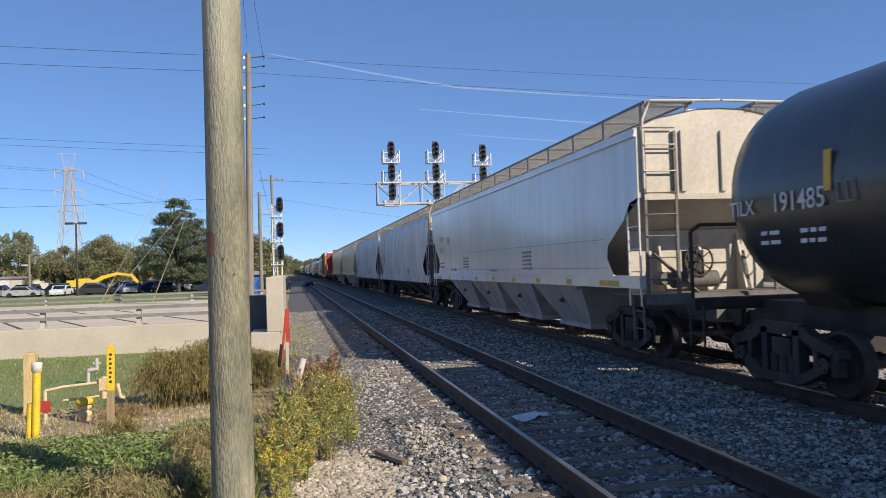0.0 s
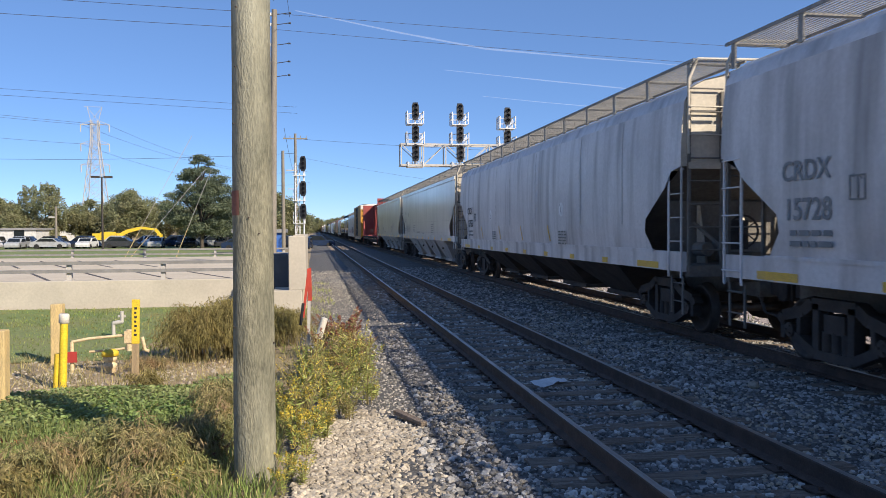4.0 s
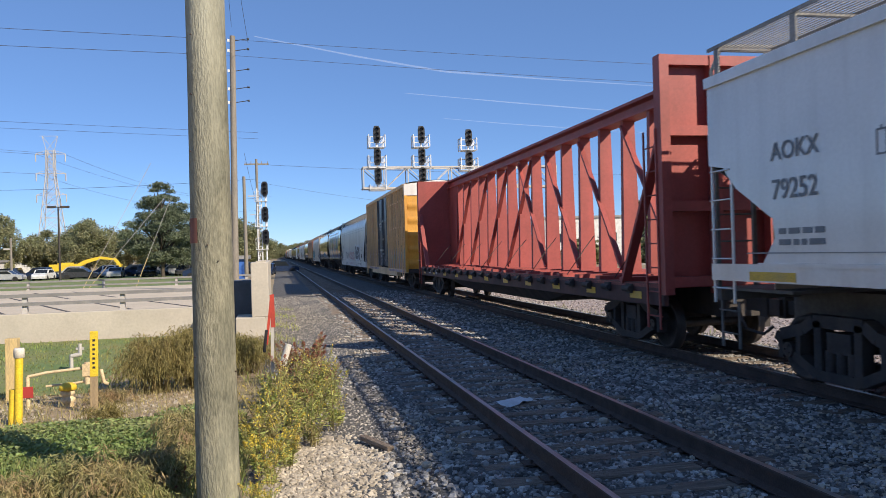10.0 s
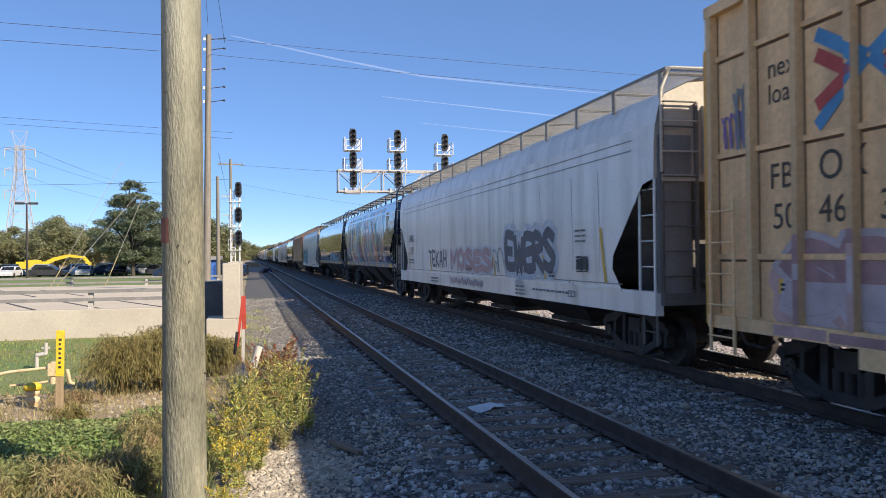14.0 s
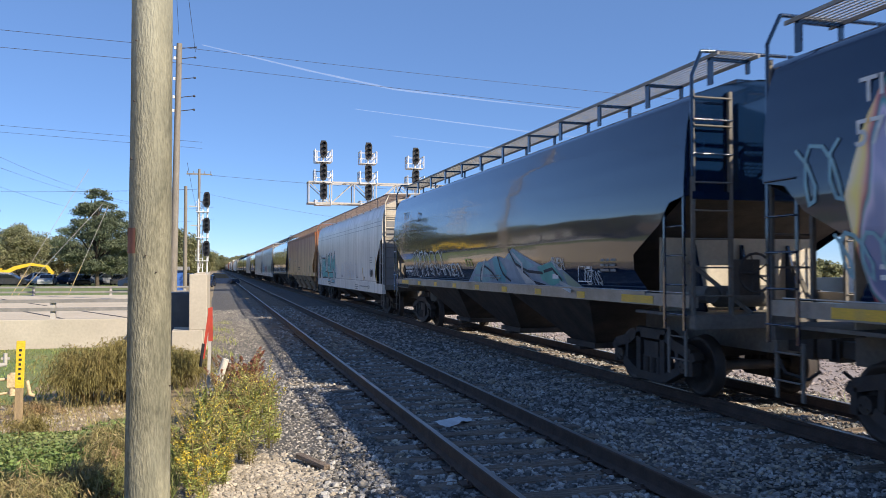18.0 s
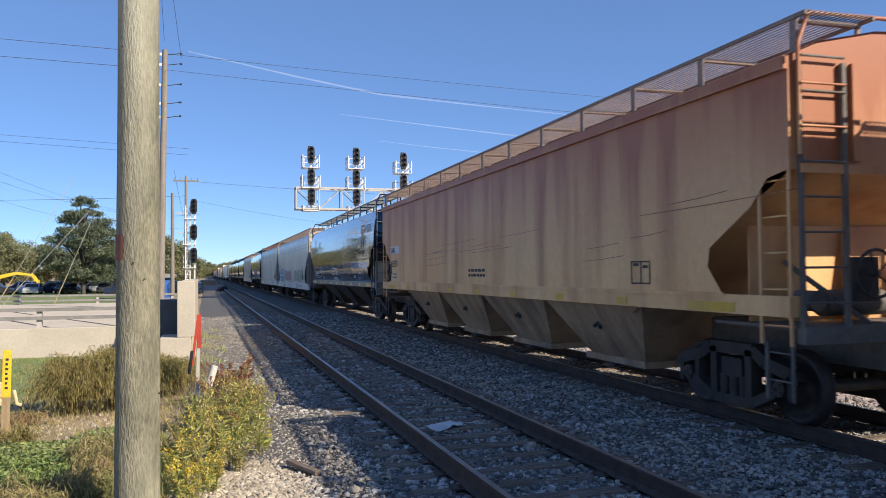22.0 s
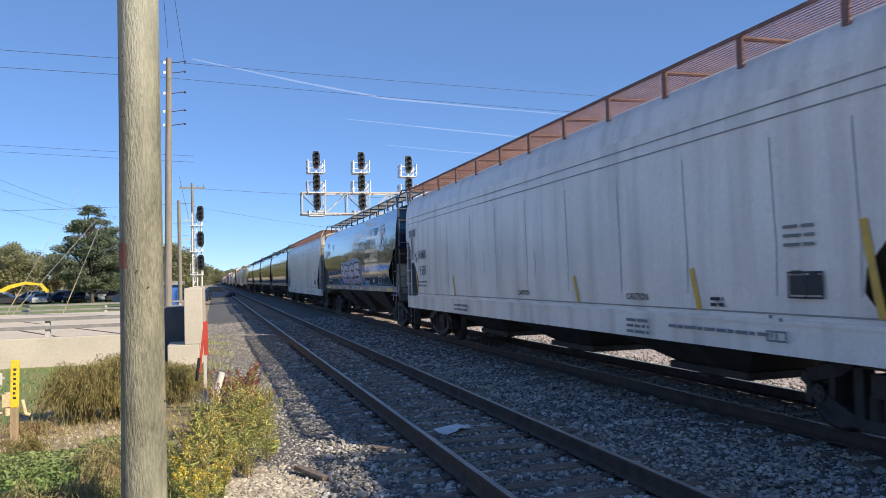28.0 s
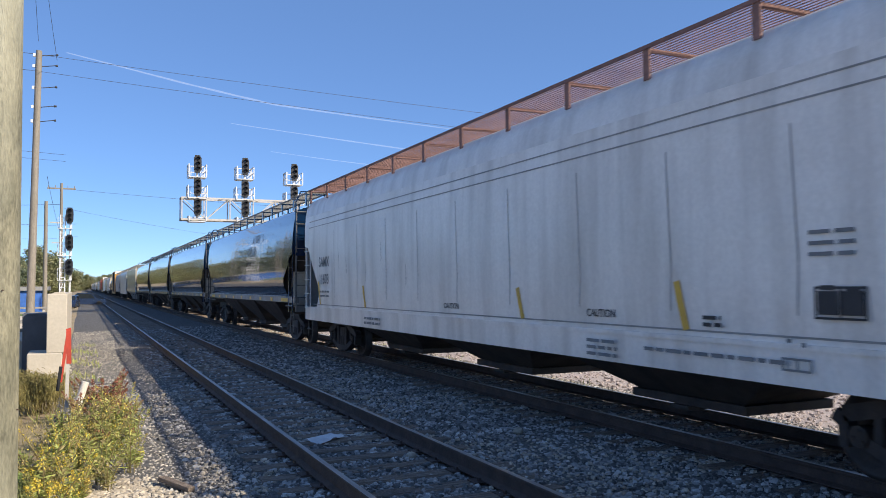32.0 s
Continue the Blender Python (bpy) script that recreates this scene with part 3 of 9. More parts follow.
def on_tie(x, y):
    near = (np.abs(x - TRACK_1) < 1.32) | (np.abs(x - TRACK_2) < 1.32)
    keep_some = np.sin(x * 91.7 + y * 37.3) > 0.82
    return (near & (np.abs((y - 2.2 + 0.265) % 0.53 - 0.265) < 0.10) & ~keep_some) | under_rails(x, y)


def noise_map(x, y):
    """Uneven patches, 0 to 1, in which pale stones gather."""
    return 0.5 + 0.25 * np.sin(x * 1.9 + 1.3 * np.sin(y * 0.7)) + 0.25 * np.sin(y * 1.3 + 2.1 * np.sin(x * 0.9))


stone_field("ballast_stones", 46000, (0.9, 9.4), (3.6, 16.0), bed_height, (0.015, 0.043), M["ballast"], "loose grey ballast stones", 11, lambda x, y: on_tie(x, y) | ((x < 1.95) & (y > 7.8) & (np.sin(x * 317.1 + y * 129.7) * 0.5 + 0.5 > 0.05 + 0.9 * np.clip((x - 1.1) / 0.9, 0, 1) ** 1.5)), power=1.3)
# Denser past x 4.2: the pale stones also brighten the ballast in shade.
stone_field("pale_ballast_stones", 12000, (1.2, 9.4), (3.6, 22.0), lambda x, y: bed_height(x, y) + 0.012, (0.014, 0.036), M["pale_stone"], "scattered pale stones among the ballast", 18, lambda x, y: on_tie(x, y) | (noise_map(x, y) < np.where(x > 4.2, 0.38, 0.56)), power=1.3)
stone_field("shoulder_gravel", 22000, (-0.25, 1.8), (7.6, 40.0), bed_height, (0.008, 0.022), M["shoulder"], "fine brown-grey gravel on the shoulder", 16, power=1.4, category="gravel")
stone_field("ballast_stones_beyond", 13000, (1.7, 9.4), (16.0, 42.0), bed_height, (0.025, 0.06), M["ballast"], "loose grey ballast stones", 12, on_tie, power=1.4)
stone_field("ballast_stones_behind", 9000, (0.4, 9.4), (-14.0, 3.6), bed_height, (0.018, 0.048), M["ballast"], "loose grey ballast stones", 17, on_tie)
stone_field("gravel_stones", 9000, (8.8, 17.0), (7.0, 36.0), bed_height, (0.025, 0.06), M["pink_gravel"], "loose pinkish gravel stones", 13, under_rails, power=1.3)

# ---- the freight train ----
SPEED = 10.5525                      # metres a second, towards the camera
CARS, WHEELSETS = [], []             # (thing, place of its middle at the start), wheelsets by axle


def wheelset_geo():
    g = Geo()
    g.tube((-0.95, 0, 0), (0.95, 0, 0), 0.075, n=10)
    for s in (-1, 1):
        x = s * 0.7525
        g.lathe([(0.08, x + s * 0.10), (0.16, x + s * 0.10), (0.18, x + s * 0.03), (0.33, x + s * 0.01), (0.36, x + s * 0.07), (0.42, x + s * 0.07),
                 (0.425, x - s * 0.04), (0.45, x - s * 0.055), (0.45, x - s * 0.075), (0.36, x - s * 0.075), (0.33, x - s * 0.02), (0.16, x - s * 0.02),
                 (0.08, x - s * 0.06)], 24, axis=0)
        g.tube((s * 0.93, 0, 0), (s * 1.09, 0, 0), 0.10, n=10)
        for k in range(3):
            a = 2.094 * k
            g.tube((s * 1.09, 0.055 * math.cos(a), 0.055 * math.sin(a)), (s * 1.105, 0.055 * math.cos(a), 0.055 * math.sin(a)), 0.018, n=6)
    return g


def side_frame_geo():
    """A cast side frame, seen from outside: two windows, journal jaws, spring nest."""
    g = Geo()
    x = 0.07
    outer = [(-1.12, 0.50), (-1.06, 0.60), (-0.62, 0.70), (-0.42, 0.82), (0.42, 0.82), (0.62, 0.70), (1.06, 0.60), (1.12, 0.50)]
    for (a, b), (c, d) in zip(outer, outer[1:]):
        g.bar((0, a, b), (0, c, d), 0.16, 0.15, (0, 0, 1))
    lower = [(-0.80, 0.36), (-0.36, 0.17), (0.36, 0.17), (0.80, 0.36)]
    for (a, b), (c, d) in zip(lower, lower[1:]):
        g.bar((0, a, b), (0, c, d), 0.17, 0.12, (0, 0, 1))
    for s in (-1, 1):
        g.bar((0, s * 0.34, 0.16), (0, s * 0.34, 0.82), 0.16, 0.12, (0, 1, 0))
        g.bar((0, s * 1.06, 0.30), (0, s * 1.06, 0.62), 0.15, 0.09, (0, 1, 0))
        g.bar((0, s * 0.72, 0.30), (0, s * 0.70, 0.68), 0.15, 0.08, (0, 1, 0))
    for q in (-0.19, 0.0, 0.19):
        g.tube((0, q, 0.22), (0, q, 0.48), 0.075, n=8)
    return g


def bolster_geo():
    g = Geo()
    g.box(-1.05, 1.05, -0.2, 0.2, 0.46, 0.70)
    g.tube((0, 0, 0.70), (0, 0, 0.82), 0.22, n=12)
    for s in (-1, 1):
        g.box(s * 0.72 - 0.05, s * 0.72 + 0.05, -0.9, 0.9, 0.28, 0.36)
        for q in (-0.44, 0.44):
            g.box(s * 0.75 - 0.06, s * 0.75 + 0.06, q - 0.05, q + 0.05, 0.28, 0.62)
    return g


def truck(parent, y):
    t = part("truck", cached("bolster", bolster_geo), M["steel_dark"], parent, "four-wheeled freight truck", pose(0, y, 0))
    for s in (-1, 1):
        part("side_frame", cached("side_frame", side_frame_geo), M["steel_dark"], t, "", pose(s * 0.99, 0, 0))
        w = part("wheelset", cached("wheelset", wheelset_geo), M["wheel"], t, "", pose(0, s * 0.89, 0.42))
        WHEELSETS.append((w, s))
    return t


def coupler_geo():
    g = Geo()
    g.box(-0.09, 0.09, 0.0, 0.55, 0.72, 0.92)
    g.box(-0.14, 0.20, 0.50, 0.68, 0.66, 0.98)
    g.box(-0.20, -0.06, 0.55, 0.80, 0.70, 0.94)
    g.path([(0.25, 0.0, 0.75), (0.30, 0.30, 0.45), (0.22, 0.62, 0.40), (0.12, 0.72, 0.52)], 0.025)
    return g


def ladder_geo(h, w=0.46, step=0.39, r=0.013):
    """Stiles along z with rungs along y, from z = 0."""
    g = Geo()
    for q in (0, w):
        g.box(-0.012, 0.012, q - 0.02, q + 0.02, 0, h)
    z = 0.2
    while z < h - 0.05:
        g.tube((-0.035, 0, z), (-0.035, w, z), r, n=6)
        z += step
    return g


def grating_geo(L, w, n=8, pitch=0.062):
    """A walkway of bearing bars and cross bars, with its edge angle and legs."""
    g = Geo()
    for i in range(n + 1):
        x = -w / 2 + w * i / n
        t, h = (0.007, 0.010) if 0 < i < n else (0.03, 0.045)
        g.box(x - t / 2, x + t / 2, -L / 2, L / 2, -h, 0.0)
    y = -L / 2
    while y < L / 2:
        g.box(-w / 2, w / 2, y - 0.0045, y + 0.0045, -0.010, -0.003)
        y += pitch
    return g


def leg_geo(w, drop_in, drop_out):
    g = Geo()
    g.box(w / 2 - 0.05, w / 2, -0.02, 0.02, -drop_in, -0.03)
    g.box(-w / 2, -w / 2 + 0.03, -0.05, 0.05, -drop_out, 0.0)
    g.box(-w / 2, w / 2, -0.03, 0.03, -0.075, -0.035)
    return g


def hopper_shape(kind):
    """Half width by height from the sill up over the roof, sill, cut-away and walkway heights."""
    if kind == "round":      # the glossy black cars: bulging sides
        return dict(side=[(1.42, 1.46), (1.475, 1.62), (1.52, 1.8), (1.555, 2.0), (1.582, 2.2), (1.605, 2.6), (1.603, 2.9), (1.582, 3.3), (1.54, 3.7), (1.47, 4.02)],
                    roof=[(1.47, 4.02), (1.42, 4.10), (1.0, 4.24), (0.45, 4.34), (0, 4.36)], sill=(1.29, 1.46), walk=4.64, walk_x=0.86, cut=2.75)
    if kind == "low":        # the off-white cars: low white sill, round shoulder
        return dict(side=[(1.58, 1.22), (1.60, 1.6), (1.61, 2.4), (1.61, 3.0), (1.60, 3.45), (1.58, 3.72)],
                    roof=[(1.58, 3.72), (1.53, 3.97), (1.41, 4.18), (1.0, 4.37), (0.45, 4.43), (0, 4.44)], sill=(0.86, 1.22), walk=4.53, walk_x=1.02, cut=2.9)
    if kind == "curve":      # dull grey
        return dict(side=[(1.56, 1.42), (1.60, 1.8), (1.615, 2.4), (1.61, 3.0), (1.59, 3.5), (1.55, 3.85)],
                    roof=[(1.55, 3.85), (1.46, 4.05), (1.2, 4.20), (0.45, 4.38), (0, 4.40)], sill=(1.10, 1.42), walk=4.50, walk_x=1.02, cut=2.8)
    return dict(side=[(1.60, 1.52), (1.605, 2.0), (1.605, 3.0), (1.60, 3.82), (1.60, 3.95)],
                roof=[(1.64, 3.95), (1.64, 4.03), (1.2, 4.22), (0.45, 4.38), (0, 4.40)], sill=(1.30, 1.52), walk=4.49, walk_x=1.04, cut=2.85)


def cut_back(z, lo, cut):
    """How far the side sheet stands back from the body's end at a height."""
    pts = [(lo, 1.15), (lo + 0.32, 1.42), (lo + 0.55, 1.38), (cut - 0.35, 0.62), (cut - 0.06, 0.34), (cut, 0.0)]
    return float(np.interp(z, [p[0] for p in pts], [p[1] for p in pts]))


def hopper_body(L, kind):
    s = hopper_shape(kind)
    side, lo, cut = s["side"], s["side"][0][1], s["cut"]
    hw = lambda z: float(np.interp(z, [p[1] for p in side], [p[0] for p in side]))
    fixed = sorted({round(z, 3) for z in [p[1] for p in side] + [lo + 0.32, lo + 0.55, cut - 0.35, cut - 0.06, cut]})
    zs = sorted(fixed + [z for z in (round(lo + 0.12 * i, 3) for i in range(3, 24)) if z < side[-1][1] and min(abs(z - q) for q in fixed) > 0.04])
    g = Geo()
    rows = []
    for z in zs:
        ye = L / 2 - cut_back(z, lo, cut) if z < cut else L / 2
        rows.append([(-hw(z), ye * k, z) for k in [-1 + i / 6 for i in range(13)]])
    g.loft(rows, True)
    return g


def hopper_roof(L, kind):
    s = hopper_shape(kind)
    g = Geo()
    prof = [(-x, z) for x, z in s["roof"]] + [(x, z) for x, z in s["roof"][::-1][1:]]
    g.loft([[(x, y, z) for x, z in prof] for y in (-L / 2 - 0.02, 0, L / 2 + 0.02)], True)
    return g


def hopper_end(L, kind):
    """End wall above the slope sheet and the slope sheet down to the bays (at +y)."""
    s = hopper_shape(kind)
    side, cut = s["side"], s["cut"]
    top = [(x, z) for x, z in side if z > cut] + s["roof"][1:]
    hwc = float(np.interp(cut, [p[1] for p in side], [p[0] for p in side]))
    poly = [(hwc, cut)] + top
    full = [(-x, z) for x, z in poly] + [(x, z) for x, z in poly[::-1][1:]]
    g = Geo()
    y = L / 2 - 0.01
    g.add([(x, y, z) for x, z in full], [tuple(range(len(full)))])
    w = hwc - 0.02
    return g


def slope_sheet(L, kind):
    """The sloping sheet under the end wall, down to the bays (at +y)."""
    s = hopper_shape(kind)
    w = float(np.interp(s["cut"], [p[1] for p in s["side"]], [p[0] for p in s["side"]])) - 0.03
    y, cut = L / 2 - 0.01, s["cut"]
    g = Geo()
    low = s["side"][0][0] - 0.06
    g.add([(-w, y, cut), (w, y, cut), (low, y - 3.3, 1.2), (-low, y - 3.3, 1.2)], [(0, 1, 2, 3)])
    return g


def bolster_web(L, cut):
    """The upright sheet over the truck, from the platform to the slope sheet (at +y)."""
    top = cut - 1.0 / 3.3 * (cut - 1.2) - 0.03
    return Geo().box(-1.34, 1.34, L / 2 - 1.02, L / 2 - 1.0, 1.2, top)


def bay_half(l_top):
    return max(0.42, l_top / 2 - (0.80 if l_top < 3.6 else 1.35))


def hopper_bay(w_top, l_top, z_top, z_low, w_low):
    g = Geo()
    b = bay_half(l_top)
    g.frustum((-w_low, w_low, -b, b, z_low), (-w_top, w_top, -l_top / 2, l_top / 2, z_top))
    return g


def bay_gate(l_top, z_low, w_low):
    b = bay_half(l_top)
    return Geo().box(-w_low - 0.06, w_low + 0.06, -b - 0.08, b + 0.08, z_low - 0.10, z_low)


def gate_rack(z_low, w_low):
    return Geo().box(-w_low - 0.14, w_low + 0.14, -0.16, 0.16, z_low - 0.15, z_low - 0.10)


def end_frame_geo(L, sill0, top):
    """End platform, posts, grab irons and brake gear at +y."""
    g = Geo()
    y = L / 2
    g.box(-1.50, 1.50, y - 0.05, y + 0.08, 1.02, 1.20)
    g.box(-1.45, 1.45, y - 1.5, y, 1.16, 1.20)
    g.box(-0.28, 0.28, y - 3.2, y + 0.10, 0.68, 1.12)
    for s in (-1, 1):
        g.bar((s * 1.48, y + 0.02, 1.2), (s * 1.48, y + 0.02, top), 0.045, 0.045, (0, 1, 0))
        g.bar((s * 0.92, y + 0.03, 1.2), (s * 0.92, y + 0.03, top), 0.05, 0.05, (0, 1, 0))
        for i in range(8):
            z = 1.45 + 0.37 * i
            g.tube((s * 0.92, y + 0.06, z), (s * 1.48, y + 0.06, z), 0.014, n=6)
        g.bar((s * 0.5, y - 0.1, 1.2), (s * 0.9, y - 0.95, 1.9), 0.05, 0.05)
    g.tube((-0.1, y - 0.55, 1.42), (0.75, y - 0.55, 1.42), 0.15, n=12)
    g.tube((0.95, y - 0.7, 1.45), (0.95, y - 0.35, 1.45), 0.12, n=10)
    return g


def brake_wheel_geo():
    g = Geo()
    n = 16
    ring = [(0.26 * math.cos(6.2832 * i / n), 0, 0.26 * math.sin(6.2832 * i / n)) for i in range(n + 1)]
    g.path(ring, 0.018)
    for k in range(5):
        a = 6.2832 * k / 5
        g.tube((0, 0, 0), (0.26 * math.cos(a), 0, 0.26 * math.sin(a)), 0.012, n=5)
    g.tube((0, -0.25, 0), (0, 0.03, 0), 0.03, n=8)
    g.box(-0.16, 0.16, -0.30, -0.12, -0.3, 0.18)
    return g


def top_post_geo(s, walk, walk_x):
    """The bent grab rail from the car's corner up to the walkway, at +y."""
    g = Geo()
    g.path([(s * 1.5, 0.02, 3.0), (s * 1.5, 0.02, walk - 0.32), (s * 1.34, 0.0, walk + 0.02), (s * 0.02, 0.0, walk + 0.04)], 0.024, 6)
    for z in (3.3, 3.75):
        g.tube((s * 0.92, 0.05, z), (s * 1.5, 0.05, z), 0.015, n=6)
    return g


def turned(sgn):
    """The pose of a part that is built for the +y end."""
    return pose(0, 0, 0) if sgn > 0 else pose(0, 0, 0, 0, 0, 180)


def hopper(name, L, kind, paint, label, bays=4, bay_mat=None, sill_mat=None, walk_mat="grating", frame_mat=None, tape=True, group="freight cars"):
    """A covered hopper; L: length of its body."""
    s = hopper_shape(kind)
    paint = M[paint]
    bay_mat, sill_mat, frame_mat = M[bay_mat] if bay_mat else paint, M[sill_mat] if sill_mat else paint, M[frame_mat] if frame_mat else paint
    end_mat = M["end_paint"] if frame_mat.name not in ("rust-streaked tan car paint", "glossy black car paint") else frame_mat
    car = thing(name, pose(TRACK_2, 0, 0), label, "freight car", group)
    for q in (-1, 1):
        part("side_wall", cached(("hopper_side", L, kind), lambda: hopper_body(L, kind)), paint, car, "", turned(-q))
    roof = part("roof", cached(("hopper_roof", L, kind), lambda: hopper_roof(L, kind)), paint, car)
    part("hatch_trough", cached(("trough", L), lambda: Geo().box(-0.34, 0.34, -L / 2 + 0.6, L / 2 - 0.6, 4.30, 4.50)), paint, roof)
    if kind == "flat":
        for q in (-1, 1):
            part("eave_rail", cached(("eave", L), lambda: Geo().box(-0.03, 0.03, -L / 2, L / 2, 3.90, 4.04)), paint, roof, "", pose(q * 1.62, 0, 0))
    z0, z1 = s["sill"]
    hw = max(1.5, s["side"][0][0])
    for q in (-1, 1):
        sill = cached(("side_sill", L, kind, q), lambda: Geo().box(min(q * (hw + 0.015), q * (hw - 0.12)), max(q * (hw + 0.015), q * (hw - 0.12)), -L / 2 + 0.02, L / 2 - 0.02, z0, z1)
                      .box(min(q * (hw + 0.03), q * hw), max(q * (hw + 0.03), q * hw), -L / 2 + 1.1, L / 2 - 1.1, z1 - 0.03, z1 + 0.02))
        part("side_sill", sill, sill_mat, car)
        wx, bw = s["walk_x"], 0.62 if kind == "round" else 0.88
        board = part("walkway", cached(("grating", L, bw), lambda: grating_geo(L + 0.3, bw) if kind == "round" else grating_geo(L + 0.3, bw, 13, 0.05)), M[walk_mat], car, "steel grating walkway", pose(q * wx, 0, s["walk"], 0, 0, 0 if q < 0 else 180))
        n = int((L + 0.1) / 1.55)
        for i in range(n + 1):
            part("support", cached(("walk_leg", bw), lambda: leg_geo(bw, 0.22, 0.40)), M[walk_mat] if kind != "round" else frame_mat, board, "", pose(0, -L / 2 + 0.05 + (L - 0.1) * i / n, 0))
    for e in (-1, 1):
        m = turned(e)
        wall_ = part("end_wall", cached(("hopper_end", L, kind), lambda: hopper_end(L, kind)), end_mat, car, "", m)
        for q in (-0.75, 0.0, 0.75):
            part("end_post", cached(("end_post", s["cut"]), lambda: Geo().box(-0.045, 0.045, 0.0, 0.05, s["cut"] + 0.1, 4.0)), end_mat, wall_, "", pose(q, L / 2 - 0.01, 0))
        part("end_angle", cached(("end_angle", s["cut"]), lambda: Geo().box(-1.5, 1.5, 0.0, 0.06, s["cut"] - 0.04, s["cut"] + 0.06)), end_mat, wall_, "", pose(0, L / 2 - 0.01, 0))
        # Recessed end parts carry their shade as darker paint.
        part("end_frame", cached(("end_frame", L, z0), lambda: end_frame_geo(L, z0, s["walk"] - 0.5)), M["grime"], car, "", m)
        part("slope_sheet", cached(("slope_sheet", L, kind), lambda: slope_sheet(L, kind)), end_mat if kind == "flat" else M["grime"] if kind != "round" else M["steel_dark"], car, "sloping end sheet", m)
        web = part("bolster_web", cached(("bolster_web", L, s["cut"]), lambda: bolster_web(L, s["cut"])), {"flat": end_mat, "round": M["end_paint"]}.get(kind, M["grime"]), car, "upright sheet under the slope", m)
        for q in (-0.8, 0.0, 0.8):
            part("stiffener", cached(("web_rib", s["cut"]), lambda: Geo().prism([(0.0, 1.2), (0.32, 1.2), (0.04, s["cut"] - 0.6), (0.0, s["cut"] - 0.6)], 0, -0.02, 0.02)), end_mat, web, "", pose(q, L / 2 - 1.0, 0))
        for q in (-1, 1) if kind == "low" else ():
            # Shaded panel, painted darker than the car.
            part("end_panel", cached("end_panel", lambda: Geo().box(-0.28, 0.28, -0.03, 0.0, 1.20, 3.55).box(-0.28, -0.22, -0.10, 0.0, 1.20, 3.55)), M["panel_grey"], car, "", m @ pose(q * 1.27, L / 2, 0, 0, 0, 0))
        part("coupler", cached("coupler", coupler_geo), M["steel_dark"], car, "", m @ pose(0, L / 2, 0))
        for q in (-1, 1):
            part("ladder", cached(("ladder", s["cut"]), lambda: ladder_geo(s["cut"] - 1.0 + 0.25)), frame_mat, car, "steel side ladder",
                 m @ pose(q * 1.58, L / 2 - 0.50, 1.0, 0, 0, 0))
            part("corner_post", cached(("top_post", kind, q), lambda: top_post_geo(q, s["walk"], s["walk_x"])), end_mat, car, "", m @ pose(0, L / 2 + 0.02, 0))
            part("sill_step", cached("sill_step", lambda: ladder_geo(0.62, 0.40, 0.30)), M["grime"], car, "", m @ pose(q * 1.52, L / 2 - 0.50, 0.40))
        truck(car, e * (L / 2 - 1.75))
    part("brake_wheel", cached("brake_wheel", brake_wheel_geo), M["steel_dark"], car, "", pose(-0.55, -L / 2 - 0.05, 1.75, 0, 0, 180))
    span, wl = L - 2 * 3.05, 1.0 if kind == "flat" else 0.62
    for i in range(bays):
        y = -span / 2 + span * (i + 0.5) / bays
        part("hopper_bay", cached(("bay", round(span / bays, 2), z0, kind), lambda: hopper_bay(hw - 0.06, span / bays - 0.02, max(z0, 1.0) + 0.04, 0.42, wl)), bay_mat, car, "", pose(0, y, 0))
        if kind == "flat":
            for q in (-1, 1):
                part("vibrator_bracket", cached("vibrator_bracket", lambda: Geo().bar((0, -0.16, -0.09), (0, 0.10, 0.08), 0.05, 0.07, (1, 0, 0)).bar((-0.012, -0.05, 0.08), (-0.012, 0.12, -0.08), 0.05, 0.07, (1, 0, 0))), M["steel_dark"], car, "dark bracket on the bay", pose(q * 1.325, y, 0.95, 0, -30 * q, 0) @ Matrix.Scale(0.7, 4))
        gate = part("outlet_gate", cached(("gate", round(span / bays, 2), wl), lambda: bay_gate(span / bays - 0.02, 0.42, wl)), M["steel_dark"] if kind != "flat" else bay_mat, car, "", pose(0, y, 0))
        part("gate_rack", cached(("rack", wl), lambda: gate_rack(0.42, wl)), M["steel_dark"], gate)
    if tape:
        n = 9
        for i in range(n):
            y = -L / 2 + 1.35 + (L - 2.7) * i / (n - 1)
            w = 0.9 if i in (0, n - 1) else 0.30
            part("tape", cached(("tape", w, z0), lambda: Geo().box(-0.004, 0.0, -w / 2, w / 2, 0.02, 0.02 + min(0.11, z1 - z0 - 0.05))), M["yellow"], car, "yellow reflective tape",
                 pose(-hw - 0.018, y, z0 + 0.0))
    return car


def side_text(car, text, y, z, size, mat_, x=-1.625, bold=0.0, name="lettering"):
    """Letters on the side that faces the camera, reading from y downwards."""
    cu = bpy.data.curves.new("lettering", "FONT")
    cu.body, cu.size, cu.resolution_u, cu.offset = text, size, 3, bold
    tmp = bpy.data.objects.new("lettering", cu)
    me = bpy.data.meshes.new_from_object(tmp)
    bpy.data.objects.remove(tmp)
    bpy.data.curves.remove(cu)
    m = Matrix(((0, 0, -1, x), (-1, 0, 0, y), (0, 1, 0, z), (0, 0, 0, 1)))
    return part(name, me, mat_, car, "", m)


def side_bars(car, y, z, w, rows, mat_, x=-1.622, h=0.06, gap=0.05, seed=1):
    """Small lettering too fine to read, as rows of short bars."""
    rnd = random.Random(seed)
    g = Geo()
    for i in range(rows):
        q, zz = 0.0, z - i * (h + gap)
        while q < w:
            l = min(rnd.uniform(0.08, 0.3), w - q)
            g.box(x, x + 0.004, y - q - l, y - q, zz, zz + h)
            q += l + 0.05
    return part("fine_lettering", g, mat_, car)


